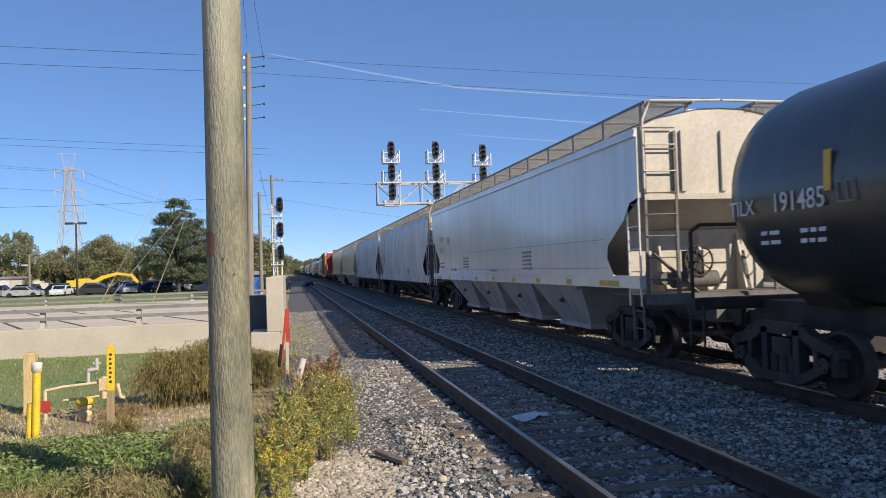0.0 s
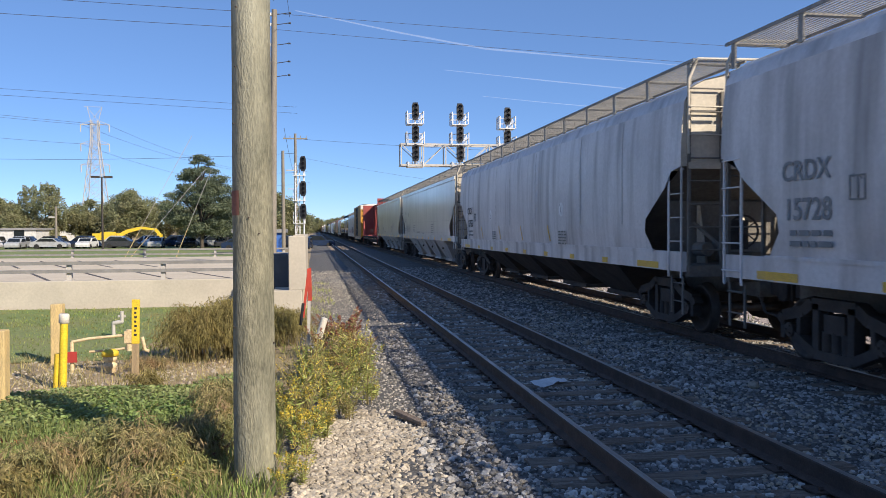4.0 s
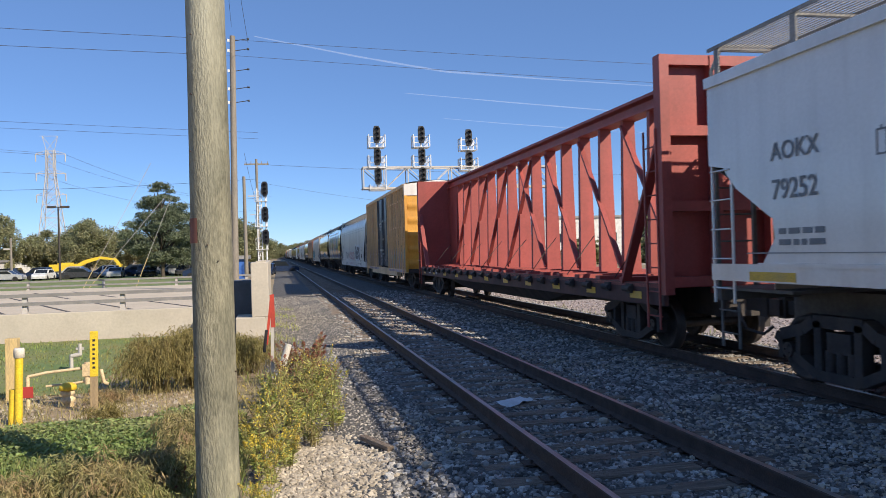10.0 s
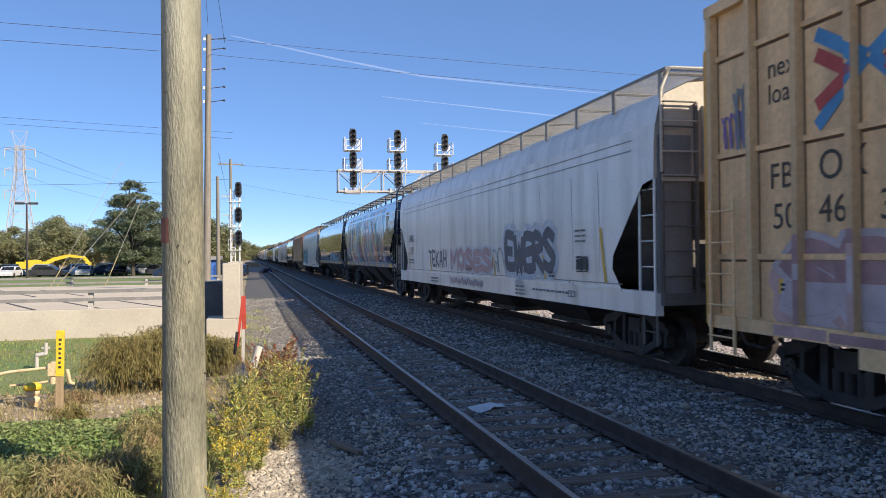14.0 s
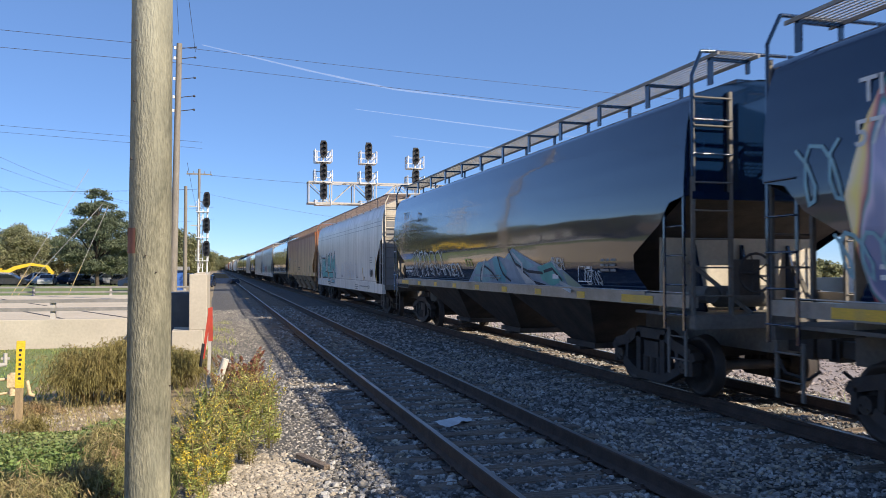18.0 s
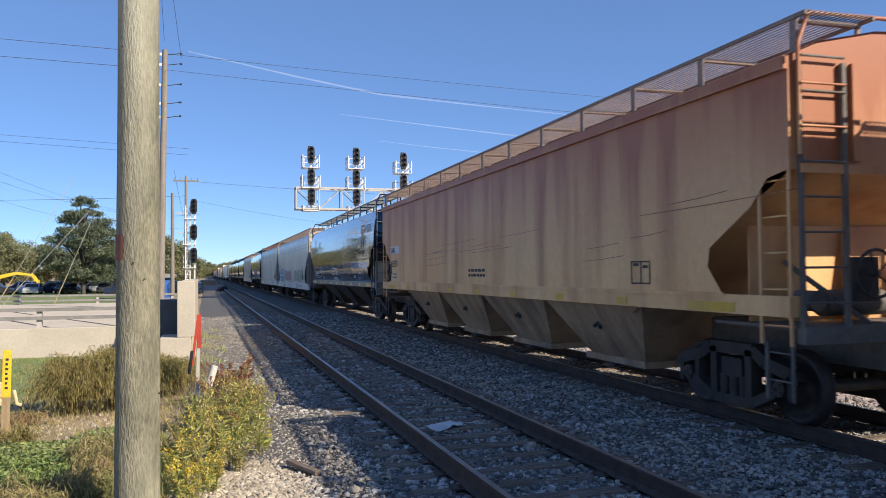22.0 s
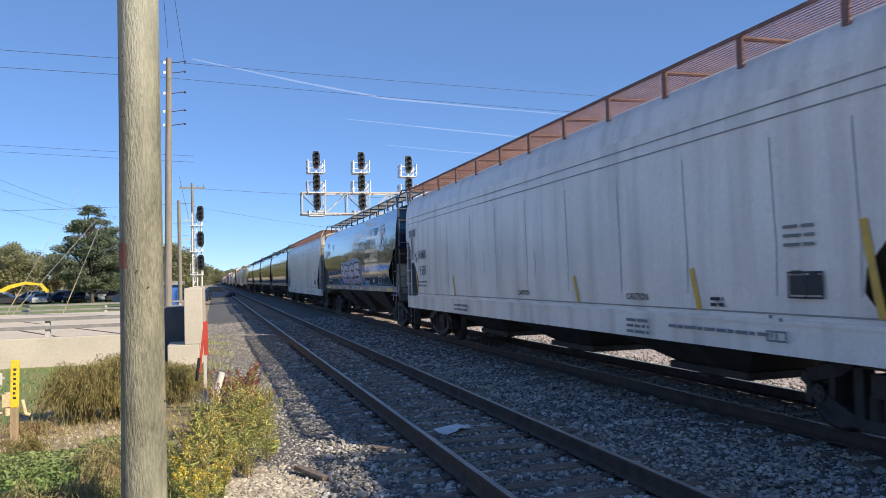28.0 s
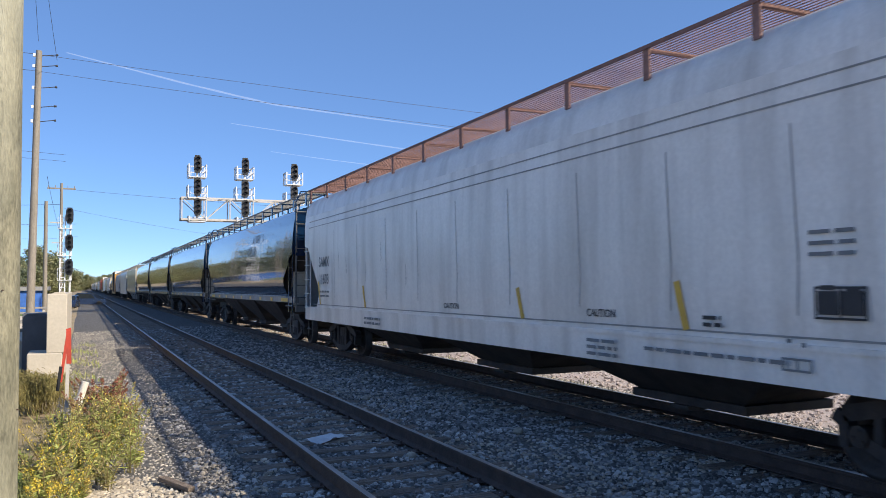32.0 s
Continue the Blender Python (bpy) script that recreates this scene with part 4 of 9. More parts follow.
def panel(car, name, y0, y1, z0, z1, mat_, x=-1.622):
    return part(name, Geo().box(x, x + 0.004, min(y0, y1), max(y0, y1), z0, z1), mat_, car)


def data_box(car, y, z, mat_, x=-1.624, w=0.42, h=0.42):
    g = Geo()
    for a, b, c, d in ((0, w, 0, 0.02), (0, w, h - 0.02, h), (0, 0.02, 0, h), (w - 0.02, w, 0, h), (w / 2, w / 2 + 0.02, 0, h), (0.06, w / 2 - 0.05, 0.25, 0.29), (w / 2 + 0.06, w - 0.06, 0.22, 0.26)):
        g.box(x, x + 0.004, y - b, y - a, z + c, z + d)
    return part("data_stencil", g, mat_, car)


def enlist(car, rear, L):
    """rear: where the body's far end stands along the line at the start."""
    CARS.append((car, rear - L / 2))
    return car

# ---- the cars, in their order ----
PAINT = {k: plain(k + " spray paint", c, 0.6) for k, c in {
    "teal": (0.16, 0.48, 0.47), "pink": (0.55, 0.20, 0.32), "blue": (0.08, 0.28, 0.52), "violet": (0.22, 0.14, 0.42), "lime": (0.42, 0.52, 0.12),
    "maroon": (0.20, 0.05, 0.09), "orange": (0.60, 0.28, 0.06), "white": (0.70, 0.72, 0.74), "black": (0.03, 0.03, 0.035), "red": (0.50, 0.07, 0.06),
    "sky": (0.30, 0.52, 0.60), "haze": (0.62, 0.66, 0.70), "navy": (0.02, 0.035, 0.07), "cyan": (0.16, 0.45, 0.55), "brown": (0.22, 0.12, 0.08), "yellow": (0.62, 0.46, 0.08), "fade_green": (0.34, 0.42, 0.34), "fade_maroon": (0.42, 0.25, 0.25), "fade_lilac": (0.56, 0.48, 0.50), "fade_pink": (0.58, 0.38, 0.36), "sand": (0.58, 0.46, 0.26), "green": (0.08, 0.28, 0.16), "lilac": (0.48, 0.40, 0.58), "ash": (0.13, 0.13, 0.15)}.items()}
GREY, BLACK_CAR, TAN = "light grey steel covered hopper car with roof walkways", "glossy black covered hopper car with rounded sides", "rust-streaked tan covered hopper car"
WHITE_CAR, DULL = "off-white covered hopper car with a low side sill", "dull grey weathered covered hopper car"
ROWS = [
    # rear end, body length, shape, paint, label, bays, bay paint, sill paint, walkway, frame paint
    (32.42, 19.9, "flat", "car_grey", GREY, 4, "bay_dirty", None, "grating", "car_grey"),
    (52.86, 19.2, "curve", "car_dull", DULL, 4, "steel_dark", None, "grating", "car_dull"),
    (73.43, 19.3, "curve", "car_dull", DULL, 4, "steel_dark", None, "grating", "car_dull"),
    (94.36, 19.7, "flat", "car_grey", GREY, 4, "bay_dirty", None, "grating", "car_grey"),
    (115.32, 19.7, "flat", "car_grey", GREY, 4, "bay_dirty", None, "grating", "car_grey"),
    (178.49, 20.2, "low", "car_white", WHITE_CAR, 3, "steel_dark", None, "grating", "car_white"),
    (197.35, 17.45, "round", "car_black", BLACK_CAR, 3, "steel_dark", "sill_grey", "grating", "car_black"),
    (216.35, 17.45, "round", "car_black", BLACK_CAR, 3, "steel_dark", "sill_grey", "grating", "car_black"),
    (237.40, 19.05, "low", "car_white", WHITE_CAR, 3, "steel_dark", None, "grating_brown", "car_white"),
    (258.53, 19.6, "flat", "car_tan", TAN, 4, "bay_rust", None, "grating_brown", "car_tan"),
    (277.53, 17.45, "round", "car_black", BLACK_CAR, 3, "steel_dark", "sill_grey", "grating", "car_black"),
    (298.62, 19.5, "low", "car_white", WHITE_CAR, 3, "steel_dark", None, "grating_brown", "car_white"),
    (319.27, 19.3, "low", "car_white", WHITE_CAR, 3, "steel_dark", None, "grating_rust", "car_white"),
    (338.24, 17.45, "round", "car_black", BLACK_CAR, 3, "steel_dark", "sill_grey", "grating", "car_black"),
    (359.45, 19.7, "low", "car_white", WHITE_CAR, 3, "steel_dark", None, "grating_rust", "car_white"),
    (378.43, 17.45, "round", "car_black", BLACK_CAR, 3, "steel_dark", "sill_grey", "grating", "car_black"),
    (397.52, 17.45, "round", "car_black", BLACK_CAR, 3, "steel_dark", "sill_grey", "grating", "car_black"),
    (416.62, 17.45, "round", "car_black", BLACK_CAR, 3, "steel_dark", "sill_grey", "grating", "car_black"),
    (435.72, 17.45, "round", "car_black", BLACK_CAR, 3, "steel_dark", "sill_grey", "grating", "car_black"),
]
FLEET = []
for rear, L, kind, paint, label, bays, bm_, sm_, wm_, fm_ in ROWS:
    car = hopper("covered_hopper_car", L, kind, paint, label, bays, bm_, sm_, wm_, fm_, tape=kind != "low")
    FLEET.append(enlist(car, rear, L))


def tank_car(rear, L=16.6):
    car = thing("tank_car", pose(TRACK_2, 0, 0), "satin black tank car with white stencils", "freight car", "freight cars")
    r, zc, h = 1.50, 2.62, L / 2 - 0.75
    prof = [(0.0, -h), (0.5, -h + 0.03), (0.95, -h + 0.14), (1.28, -h + 0.36), (1.45, -h + 0.62), (r, -h + 0.95)]
    prof = prof + [(a, -b) for a, b in prof[::-1]]
    part("tank", Geo().lathe(prof, 48, (0, 0, zc), 1), M["tank_black"], car)
    for e in (-1, 1):
        m = turned(e)
        part("stub_sill", Geo().box(-0.3, 0.3, L / 2 - 3.4, L / 2, 0.75, 1.12), M["steel_dark"], car, "", m)
        part("end_platform", Geo().box(-1.45, 1.45, L / 2 - 0.25, L / 2, 1.0, 1.18), M["steel_dark"], car, "", m)
        part("saddle", Geo().frustum((-0.5, 0.5, L / 2 - 2.5, L / 2 - 1.6, 1.1), (-1.25, 1.25, L / 2 - 2.4, L / 2 - 1.7, 1.85)), M["steel_dark"], car, "", m)
        part("coupler", cached("coupler", coupler_geo), M["steel_dark"], car, "", m @ pose(0, L / 2, 0))
        g = Geo()
        g.path([(-1.4, L / 2 - 0.1, 1.1), (-1.4, L / 2 - 0.1, 2.2), (-1.25, L / 2 - 0.1, 2.3), (1.25, L / 2 - 0.1, 2.3), (1.4, L / 2 - 0.1, 2.2), (1.4, L / 2 - 0.1, 1.1)], 0.03)
        part("end_railing", g, M["steel_dark"], car, "", m)
        for q in (-1, 1):
            part("sill_step", cached("sill_step", lambda: ladder_geo(0.62, 0.40, 0.30)), M["steel_dark"], car, "", m @ pose(q * 1.45, L / 2 - 0.5, 0.45))
        truck(car, e * (L / 2 - 1.75))
    g = Geo()
    for q in (-0.28, 0.28):
        g.tube((-0.2 + q, -0.1, 4.1), (-0.2 + q, -0.1, 4.45), 0.16, n=12)
    g.box(-0.9, 0.9, -1.1, 1.1, 4.14, 4.18)
    for y in (-1.1, 1.1):
        for x in (-0.9, 0.9):
            g.tube((x, y, 4.16), (x, y, 5.0), 0.02, n=6)
    g.path([(-0.9, -1.1, 5.0), (-0.9, 1.1, 5.0), (0.9, 1.1, 5.0), (0.9, -1.1, 5.0), (-0.9, -1.1, 5.0)], 0.02)
    part("dome_platform", g, M["steel_dark"], car)
    return car


tank = tank_car(11.15)
tank_len = 16.6
enlist(tank, 11.25, tank_len)
# unseen car ahead of it, added for its shadow on the ground
lead = copy_thing(tank, pose(TRACK_2, 0, 0))
CARS.append((lead, 11.25 - tank_len / 2 - 17.9))


def boxcar(L=15.4):
    car = thing("boxcar", pose(TRACK_2, 0, 0), "faded yellow high-roof boxcar with dark plug doors and graffiti", "freight car", "freight cars")
    w, z0, z1, door = 1.55, 0.98, 4.92, (-1.95, 1.90)
    for s in (-1, 1):            # on each side of the door opening
        for a, b in ((-L / 2, door[0]), (door[1], L / 2)):
            part("side_wall", Geo().box(min(s * w, s * (w - 0.05)), max(s * w, s * (w - 0.05)), a, b, z0, z1), M["car_yellow"], car)
    rib = cached("box_rib", lambda: Geo().prism([(-0.10, -0.045), (-0.10, 0.045), (0.0, 0.06), (0.0, -0.06)], 2, z0, z1))
    for s in (-1, 1):
        for a, b in ((-L / 2, door[0]), (door[1], L / 2)):
            for i in range(8):
                y = a + 0.08 + (b - a - 0.16) * i / 7
                part("side_post", rib, M["box_post"], car, "", pose(s * w, y, 0, 0, 0, 0 if s < 0 else 180))
            for k in (0.193, 0.518, 0.832):
                z = z0 + (z1 - z0) * k
                part("side_rail", Geo().box(min(s * w, s * (w + 0.035)), max(s * w, s * (w + 0.035)), a, b, z - 0.032, z + 0.032), M["car_yellow"], car)
        g = Geo()
        x0, x1 = sorted((s * (w + 0.05), s * (w - 0.03)))
        g.box(x0, x1, door[0] + 0.02, door[1] - 0.02, z0 + 0.1, z1 - 0.12)
        x0, x1 = sorted((s * (w + 0.12), s * (w + 0.05)))
        d = part("plug_door", g, M["box_door"], car, "dark blue-black plug door")
        for q in (door[0] + 0.08, -0.12, 0.12, door[1] - 0.08):
            part("door_post", Geo().box(x0, x1, q - 0.05, q + 0.05, z0 + 0.1, z1 - 0.12), M["box_door"], d)
        for z in (1.75, 2.55, 3.55):
            part("door_rail", Geo().box(x0 + 0.003, x1 - 0.003, door[0] + 0.05, door[1] - 0.05, z - 0.05, z + 0.05), M["box_door"], d)
        for q in (-1.1, 1.05):
            part("lock_rod", Geo().tube((s * (w + 0.15), q, z0 + 0.1), (s * (w + 0.15), q, z1 - 0.2), 0.025, n=6), M["box_door"], d)
        part("lock_handle", Geo().box(*sorted((s * (w + 0.13), s * (w + 0.2))), -0.5, 0.5, 1.9, 2.0), M["galv"], d)
        part("side_sill", Geo().box(*sorted((s * (w + 0.10), s * (w - 0.1))), -L / 2, L / 2, z0 - 0.14, z0 + 0.02).box(*sorted((s * (w + 0.10), s * (w - 0.1))), -L / 2 + 2.6, L / 2 - 2.6, z0 - 0.34, z0 - 0.14), M["car_yellow"], car)
        part("top_rail", Geo().box(*sorted((s * (w + 0.11), s * (w - 0.1))), -L / 2, L / 2, z1 - 0.10, z1 + 0.04), M["car_yellow"], car)
    g = Geo()
    g.loft([[(-1.64, y, 4.96), (-1.2, y, 5.06), (0, y, 5.14), (1.2, y, 5.06), (1.64, y, 4.96)] for y in (-L / 2, L / 2)])
    part("roof", g, M["car_white"], car)
    for e in (-1, 1):
        m = turned(e)
        g = Geo()
        y = L / 2
        g.box(-1.60, 1.60, y - 0.05, y, z0 - 0.1, 4.42)
        rows = []
        for i in range(41):
            z = 1.05 + 3.3 * i / 40
            d = 0.075 * max(0.0, math.sin(2 * math.pi * i / 40 * 5.0 - 0.6))
            rows.append([(-1.5, y + 0.0, z), (-1.42, y + d, z), (1.42, y + d, z), (1.5, y, z)])
        g.loft(rows)
        for s in (-1, 1):
            g.box(*sorted((s * 1.5, s * 1.62)), y - 0.05, y + 0.08, z0 - 0.1, 4.42)
        part("end_wall", g, M["box_end"], car, "corrugated yellow end wall", m)
        part("end_band", Geo().box(-1.62, 1.62, y - 0.05, y + 0.05, 4.42, 4.94).add([(-1.62, y, 4.94), (1.62, y, 4.94), (0, y, 5.13)], [(0, 1, 2)]), M["car_white"], car, "white band at the top of the end wall", m)
        part("coupler", cached("coupler", coupler_geo), M["steel_dark"], car, "", m @ pose(0, L / 2 + 0.25, 0))
        g = Geo()
        g.box(-0.3, 0.3, y - 3.2, y + 0.3, 0.68, 1.0)
        g.box(-1.5, 1.5, y - 0.1, y + 0.12, 0.82, 1.02)
        part("end_sill", g, M["steel_dark"], car, "", m)
        for q in (-1, 1):
            part("ladder", cached("box_ladder", lambda: ladder_geo(1.9, 0.5)), M["car_yellow"], car, "", m @ pose(q * 1.68, L / 2 - 0.62, 0.55, 0, 0, 0))
        truck(car, e * (L / 2 - 1.75))
    part("underframe", Geo().box(-1.5, 1.5, -L / 2 + 0.1, L / 2 - 0.1, 0.88, 1.0).box(-0.3, 0.3, -L / 2 + 2, L / 2 - 2, 0.55, 0.9), M["steel_dark"], car)
    t = side_text(car, "EXCESS HEIGHT CAR", 0, 0, 0.19, M["paint_grey"], 0)
    t.matrix_basis = pose(-0.98, -L / 2 - 0.056, 4.60, 90, 0, 0)
    return car


box = boxcar()
enlist(box, 156.85, 15.4)
G = plain("brown-black stencil paint", (0.075, 0.06, 0.05), 0.7)
for txt, y, z, s_, m_ in (("FB", 6.55, 2.52, 0.42, G), ("OX", 5.74, 2.55, 0.45, G), ("50", 6.50, 2.06, 0.42, G), ("46", 5.74, 2.10, 0.42, G), ("3", 4.92, 2.10, 0.42, G),
                          ("next", 6.56, 3.80, 0.33, G), ("load", 6.56, 3.50, 0.33, G),
                          ("Railcar Pooling", -3.34, 3.14, 0.47, G), ("Experts", -4.12, 2.62, 0.46, G)):
    side_text(box, txt, y, z, s_, m_, -1.558)
for i, txt in enumerate(("CLOSE AND LOCK", "BOTH DOORS BEFORE", "MOVING CAR")):
    side_text(box, txt, 1.80, 3.40 - 0.15 * i, 0.15, M["paint_white"], -1.606)
side_text(box, "OPEN CLOSE", 0.62, 2.38, 0.12, M["paint_white"], -1.606)


def strokes(car, name, lines, w, mat_, x):
    """Flat painted strokes; lines of (y, z) points."""
    g = Geo()
    for pts in lines:
        for (a, b), (c, d) in zip(pts, pts[1:]):
            g.bar((x, a, b), (x, c, d), 0.006, w, (0, d - b + 0.001, -(c - a)) if False else (0, -(d - b), (c - a)))
    return part(name, g, mat_, car)


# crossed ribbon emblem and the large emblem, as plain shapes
strokes(box, "emblem", [[(5.74, 4.10), (5.05, 3.70), (5.74, 3.12)], [(4.30, 4.10), (4.99, 3.70), (4.30, 3.12)]], 0.15, PAINT["blue"], -1.558)
strokes(box, "emblem", [[(5.74, 3.88), (5.25, 3.60), (5.74, 3.34)], [(4.30, 3.88), (4.79, 3.60), (4.30, 3.34)]], 0.15, PAINT["red"], -1.561)
EMBLEM_RED = plain("faded red emblem paint", (0.40, 0.10, 0.11), 0.7)
strokes(box, "emblem", [[(-3.95, 4.08), (-4.58, 4.08)], [(-4.26, 4.08), (-4.26, 3.56)]], 0.17, EMBLEM_RED, -1.558)
strokes(box, "emblem", [[(-4.66, 4.08), (-5.22, 4.08)], [(-4.94, 4.08), (-4.94, 3.56)]], 0.17, EMBLEM_RED, -1.558)
strokes(box, "emblem", [[(-5.30, 4.10), (-5.82, 3.58)], [(-5.82, 4.10), (-5.30, 3.58)]], 0.17, EMBLEM_RED, -1.558)
strokes(box, "web_address", [[(-4.15, 2.24), (-4.5, 2.24)], [(-4.75, 2.24), (-5.7, 2.24)]], 0.24, G, -1.558)


def centre_beam(L=21.7):
    """Flat car with bulkheads and a truss along its middle."""
    car = thing("centerbeam_flat_car", pose(TRACK_2, 0, 0), "empty red centerbeam flat car with end bulkheads", "freight car", "freight cars")
    red = M["car_red"]
    g = Geo()
    g.box(-1.42, 1.42, -L / 2, L / 2, 1.10, 1.16)
    deck_ = part("deck", g, red, car)
    for s in (-1, 1):
        part("side_sill", Geo().box(*sorted((s * 1.42, s * 1.34)), -L / 2, L / 2, 0.82, 1.17), M["sill_brown"], car, "dark brown side sill")
    for i in range(18):
        y = -L / 2 + 1.6 + (L - 3.2) * i / 17
        part("riser", cached("beam_riser", lambda: Geo().box(-1.40, 1.40, -0.1, 0.1, 1.16, 1.24)), red, deck_, "", pose(0, y, 0))
    part("underframe", Geo().box(-0.35, 0.35, -L / 2, L / 2, 0.60, 1.1).frustum((-1.0, 1.0, -4, 4, 0.5), (-1.3, 1.3, -6.5, 6.5, 0.84)), M["steel_dark"], car)
    chord = part("top_chord", Geo().prism([(-0.20, 4.46), (0.20, 4.46), (0.20, 4.51), (0.07, 4.54), (0.07, 4.68), (0.20, 4.72), (0.20, 4.78), (-0.20, 4.78), (-0.20, 4.72), (-0.07, 4.68), (-0.07, 4.54), (-0.20, 4.51)], 1, -L / 2, L / 2), red, car)
    ys = [(k + 0.5) * 1.22 for k in range(-8, 8)]
    for y in ys:
        part("post", cached("beam_post", lambda: Geo().frustum((-0.20, 0.20, -0.07, 0.07, 1.2), (-0.13, 0.13, -0.06, 0.06, 4.47))), red, car, "", pose(0, y, 0))
    pairs = [(0.61, -1.83), (-0.61, 1.83)] + [(s_ * a_, s_ * (a_ + 2.44)) for s_ in (-1, 1) for a_ in (1.83, 4.27, 6.71)]
    for hi, lo in pairs:
        part("diagonal", Geo().bar((-0.20, lo, 1.3), (-0.13, hi, 4.35), 0.06, 0.11, (1, 0, 0)), red, car)
    for k in range(0, 15, 2):
        a_ = ys[k] + 0.3
        for q in (-1, 1):
            part("tie_down_cable", Geo().path([(q * 1.35, a_, 1.22), (q * 0.9, a_ + 0.12, 1.75), (q * 0.55, a_ + 0.35, 2.05)], 0.010, 5), M["steel_dark"], car)
    for q in (-1, 1):
        for k in range(22):
            y = -L / 2 + 1.2 + (L - 2.4) * k / 21
            part("winch", cached("winch", lambda: Geo().box(-0.05, 0.05, -0.10, 0.10, 0, 0.16).tube((-0.07, -0.14, 0.08), (-0.07, 0.14, 0.08), 0.05, n=8)), M["steel_dark"], car, "", pose(q * 1.42, y, 0.98, 0, 0, 0 if q < 0 else 180))
    for e in (-1, 1):
        m = turned(e)
        g = Geo()
        y = L / 2
        g.box(-1.45, 1.45, y - 0.10, y - 0.04, 1.1, 4.80)
        bh = part("bulkhead", g, red, car, "", m)
        for s in (-1.38, -0.5, 0.5, 1.38):
            part("bulkhead_post", Geo().box(s - 0.08, s + 0.08, y - 0.04, y + 0.14, 1.0, 4.80), red, bh)
        for z in (1.2, 2.4, 3.6, 4.72):
            part("bulkhead_rail", Geo().box(-1.45, 1.45, y - 0.04, y + 0.12, z - 0.08, z + 0.08), red, bh)
        g = Geo()
        for s in (-1, 1):
            g.prism([(y - 1.9, 1.15), (y - 0.1, 1.15), (y - 0.1, 4.5), (y - 0.4, 4.5)], 0, s * 1.40 - 0.03, s * 1.40 + 0.03) if False else g.bar((s * 1.38, y - 1.5, 1.15), (s * 1.38, y - 0.1, 3.4), 0.06, 0.16, (1, 0, 0))
        g.box(-0.12, 0.12, y - 1.9, y - 0.05, 1.15, 4.5)
        part("bulkhead_brace", g, red, car, "", m)
        part("coupler", cached("coupler", coupler_geo), M["steel_dark"], car, "", m @ pose(0, L / 2 + 0.2, 0))
        for q in (-1, 1):
            part("ladder", cached("beam_ladder", lambda: ladder_geo(3.2, 0.42)), red, car, "", m @ pose(q * 1.47, L / 2 - 0.46, 0.45))
        truck(car, e * (L / 2 - 2.0))
    for i in range(11):
        y = -L / 2 + 1.0 + (L - 2) * i / 10
        part("tape", cached("beam_tape", lambda: Geo().box(-0.004, 0.0, -0.22, 0.22, 0, 0.12)), M["yellow"], car, "yellow reflective tape", pose(-1.424, y, 0.9))
    return car


beam = centre_beam()
side_text(beam, "HLSC", 8.95, 0.93, 0.20, M["paint_white"], -1.426, 0.003)
side_text(beam, "3138", 7.70, 0.93, 0.20, M["paint_white"], -1.426, 0.003)
enlist(beam, 138.96 - 0.2, 21.7)

# cars that stay far off: one of each kind, then copies
def far_copy(src, middle, L):
    c = copy_thing(src, pose(TRACK_2, 0, 0))
    for o in c.children_recursive:
        if o.name.startswith(("lettering", "fine_letter", "emblem", "graffiti", "web_")):
            o.hide_render = False
    CARS.append((c, middle))


place = 436.9
rnd = random.Random(5)
order = [0, 5, 1, "box", "tank", 2, 0, 5, "box", "beam", 9, 1, 0, "tank", "tank", 5, 2, 0, 10, 11, 0, 1, 5, "tank", "tank", 0]
SOURCE = {"box": (box, 15.4), "tank": (tank, 16.6), "beam": (beam, 21.7)}
for k in order:
    src, L = SOURCE[k] if isinstance(k, str) else (FLEET[k], ROWS[k][1])
    far_copy(src, place + 1.2 + L / 2, L)
    place += L + 1.5

# ---- lettering, emblems and graffiti on the cars ----
def side_x(kind, z, lift=0.008):
    """Where the near side's surface stands at a height."""
    if kind == "box":
        return -1.556 - lift
    s = hopper_shape(kind)
    z0 = s["sill"][1]
    if z < z0:
        return -max(1.5, s["side"][0][0]) - 0.034 - lift
    return -float(np.interp(z, [p[1] for p in s["side"]], [p[0] for p in s["side"]])) - lift


def clip_z(poly, z0, keep_above):
    out = []
    for (a, b), (c, d) in zip(poly, poly[1:] + poly[:1]):
        i, j = (b >= z0) == keep_above, (d >= z0) == keep_above
        if i:
            out.append((a, b))
        if i != j and d != b:
            f = (z0 - b) / (d - b)
            out.append((a + (c - a) * f, z0))
    return out


def fill(g, kind, poly, lift):
    """A painted patch in (y, z) that follows the side's curve."""
    lo, hi = min(p[1] for p in poly), max(p[1] for p in poly)
    knots = sorted({lo - 1e-4, hi + 1e-4} | {round(1.2 + 0.2 * k, 3) for k in range(18) if lo < 1.2 + 0.2 * k < hi} | ({hopper_shape(kind)["sill"][1]} if kind != "box" and lo < hopper_shape(kind)["sill"][1] < hi else set()))
    for a, b in zip(knots, knots[1:]):
        piece = clip_z(clip_z(poly, a, True), b, False)
        if len(piece) > 2:
            zm = (a + b) / 2
            flat = kind != "box" and zm < hopper_shape(kind)["sill"][1]
            g.add([((side_x(kind, zm if flat else max(z, hopper_shape(kind)["sill"][1] if kind != "box" else z), lift)), y, z) for y, z in piece], [tuple(range(len(piece)))])


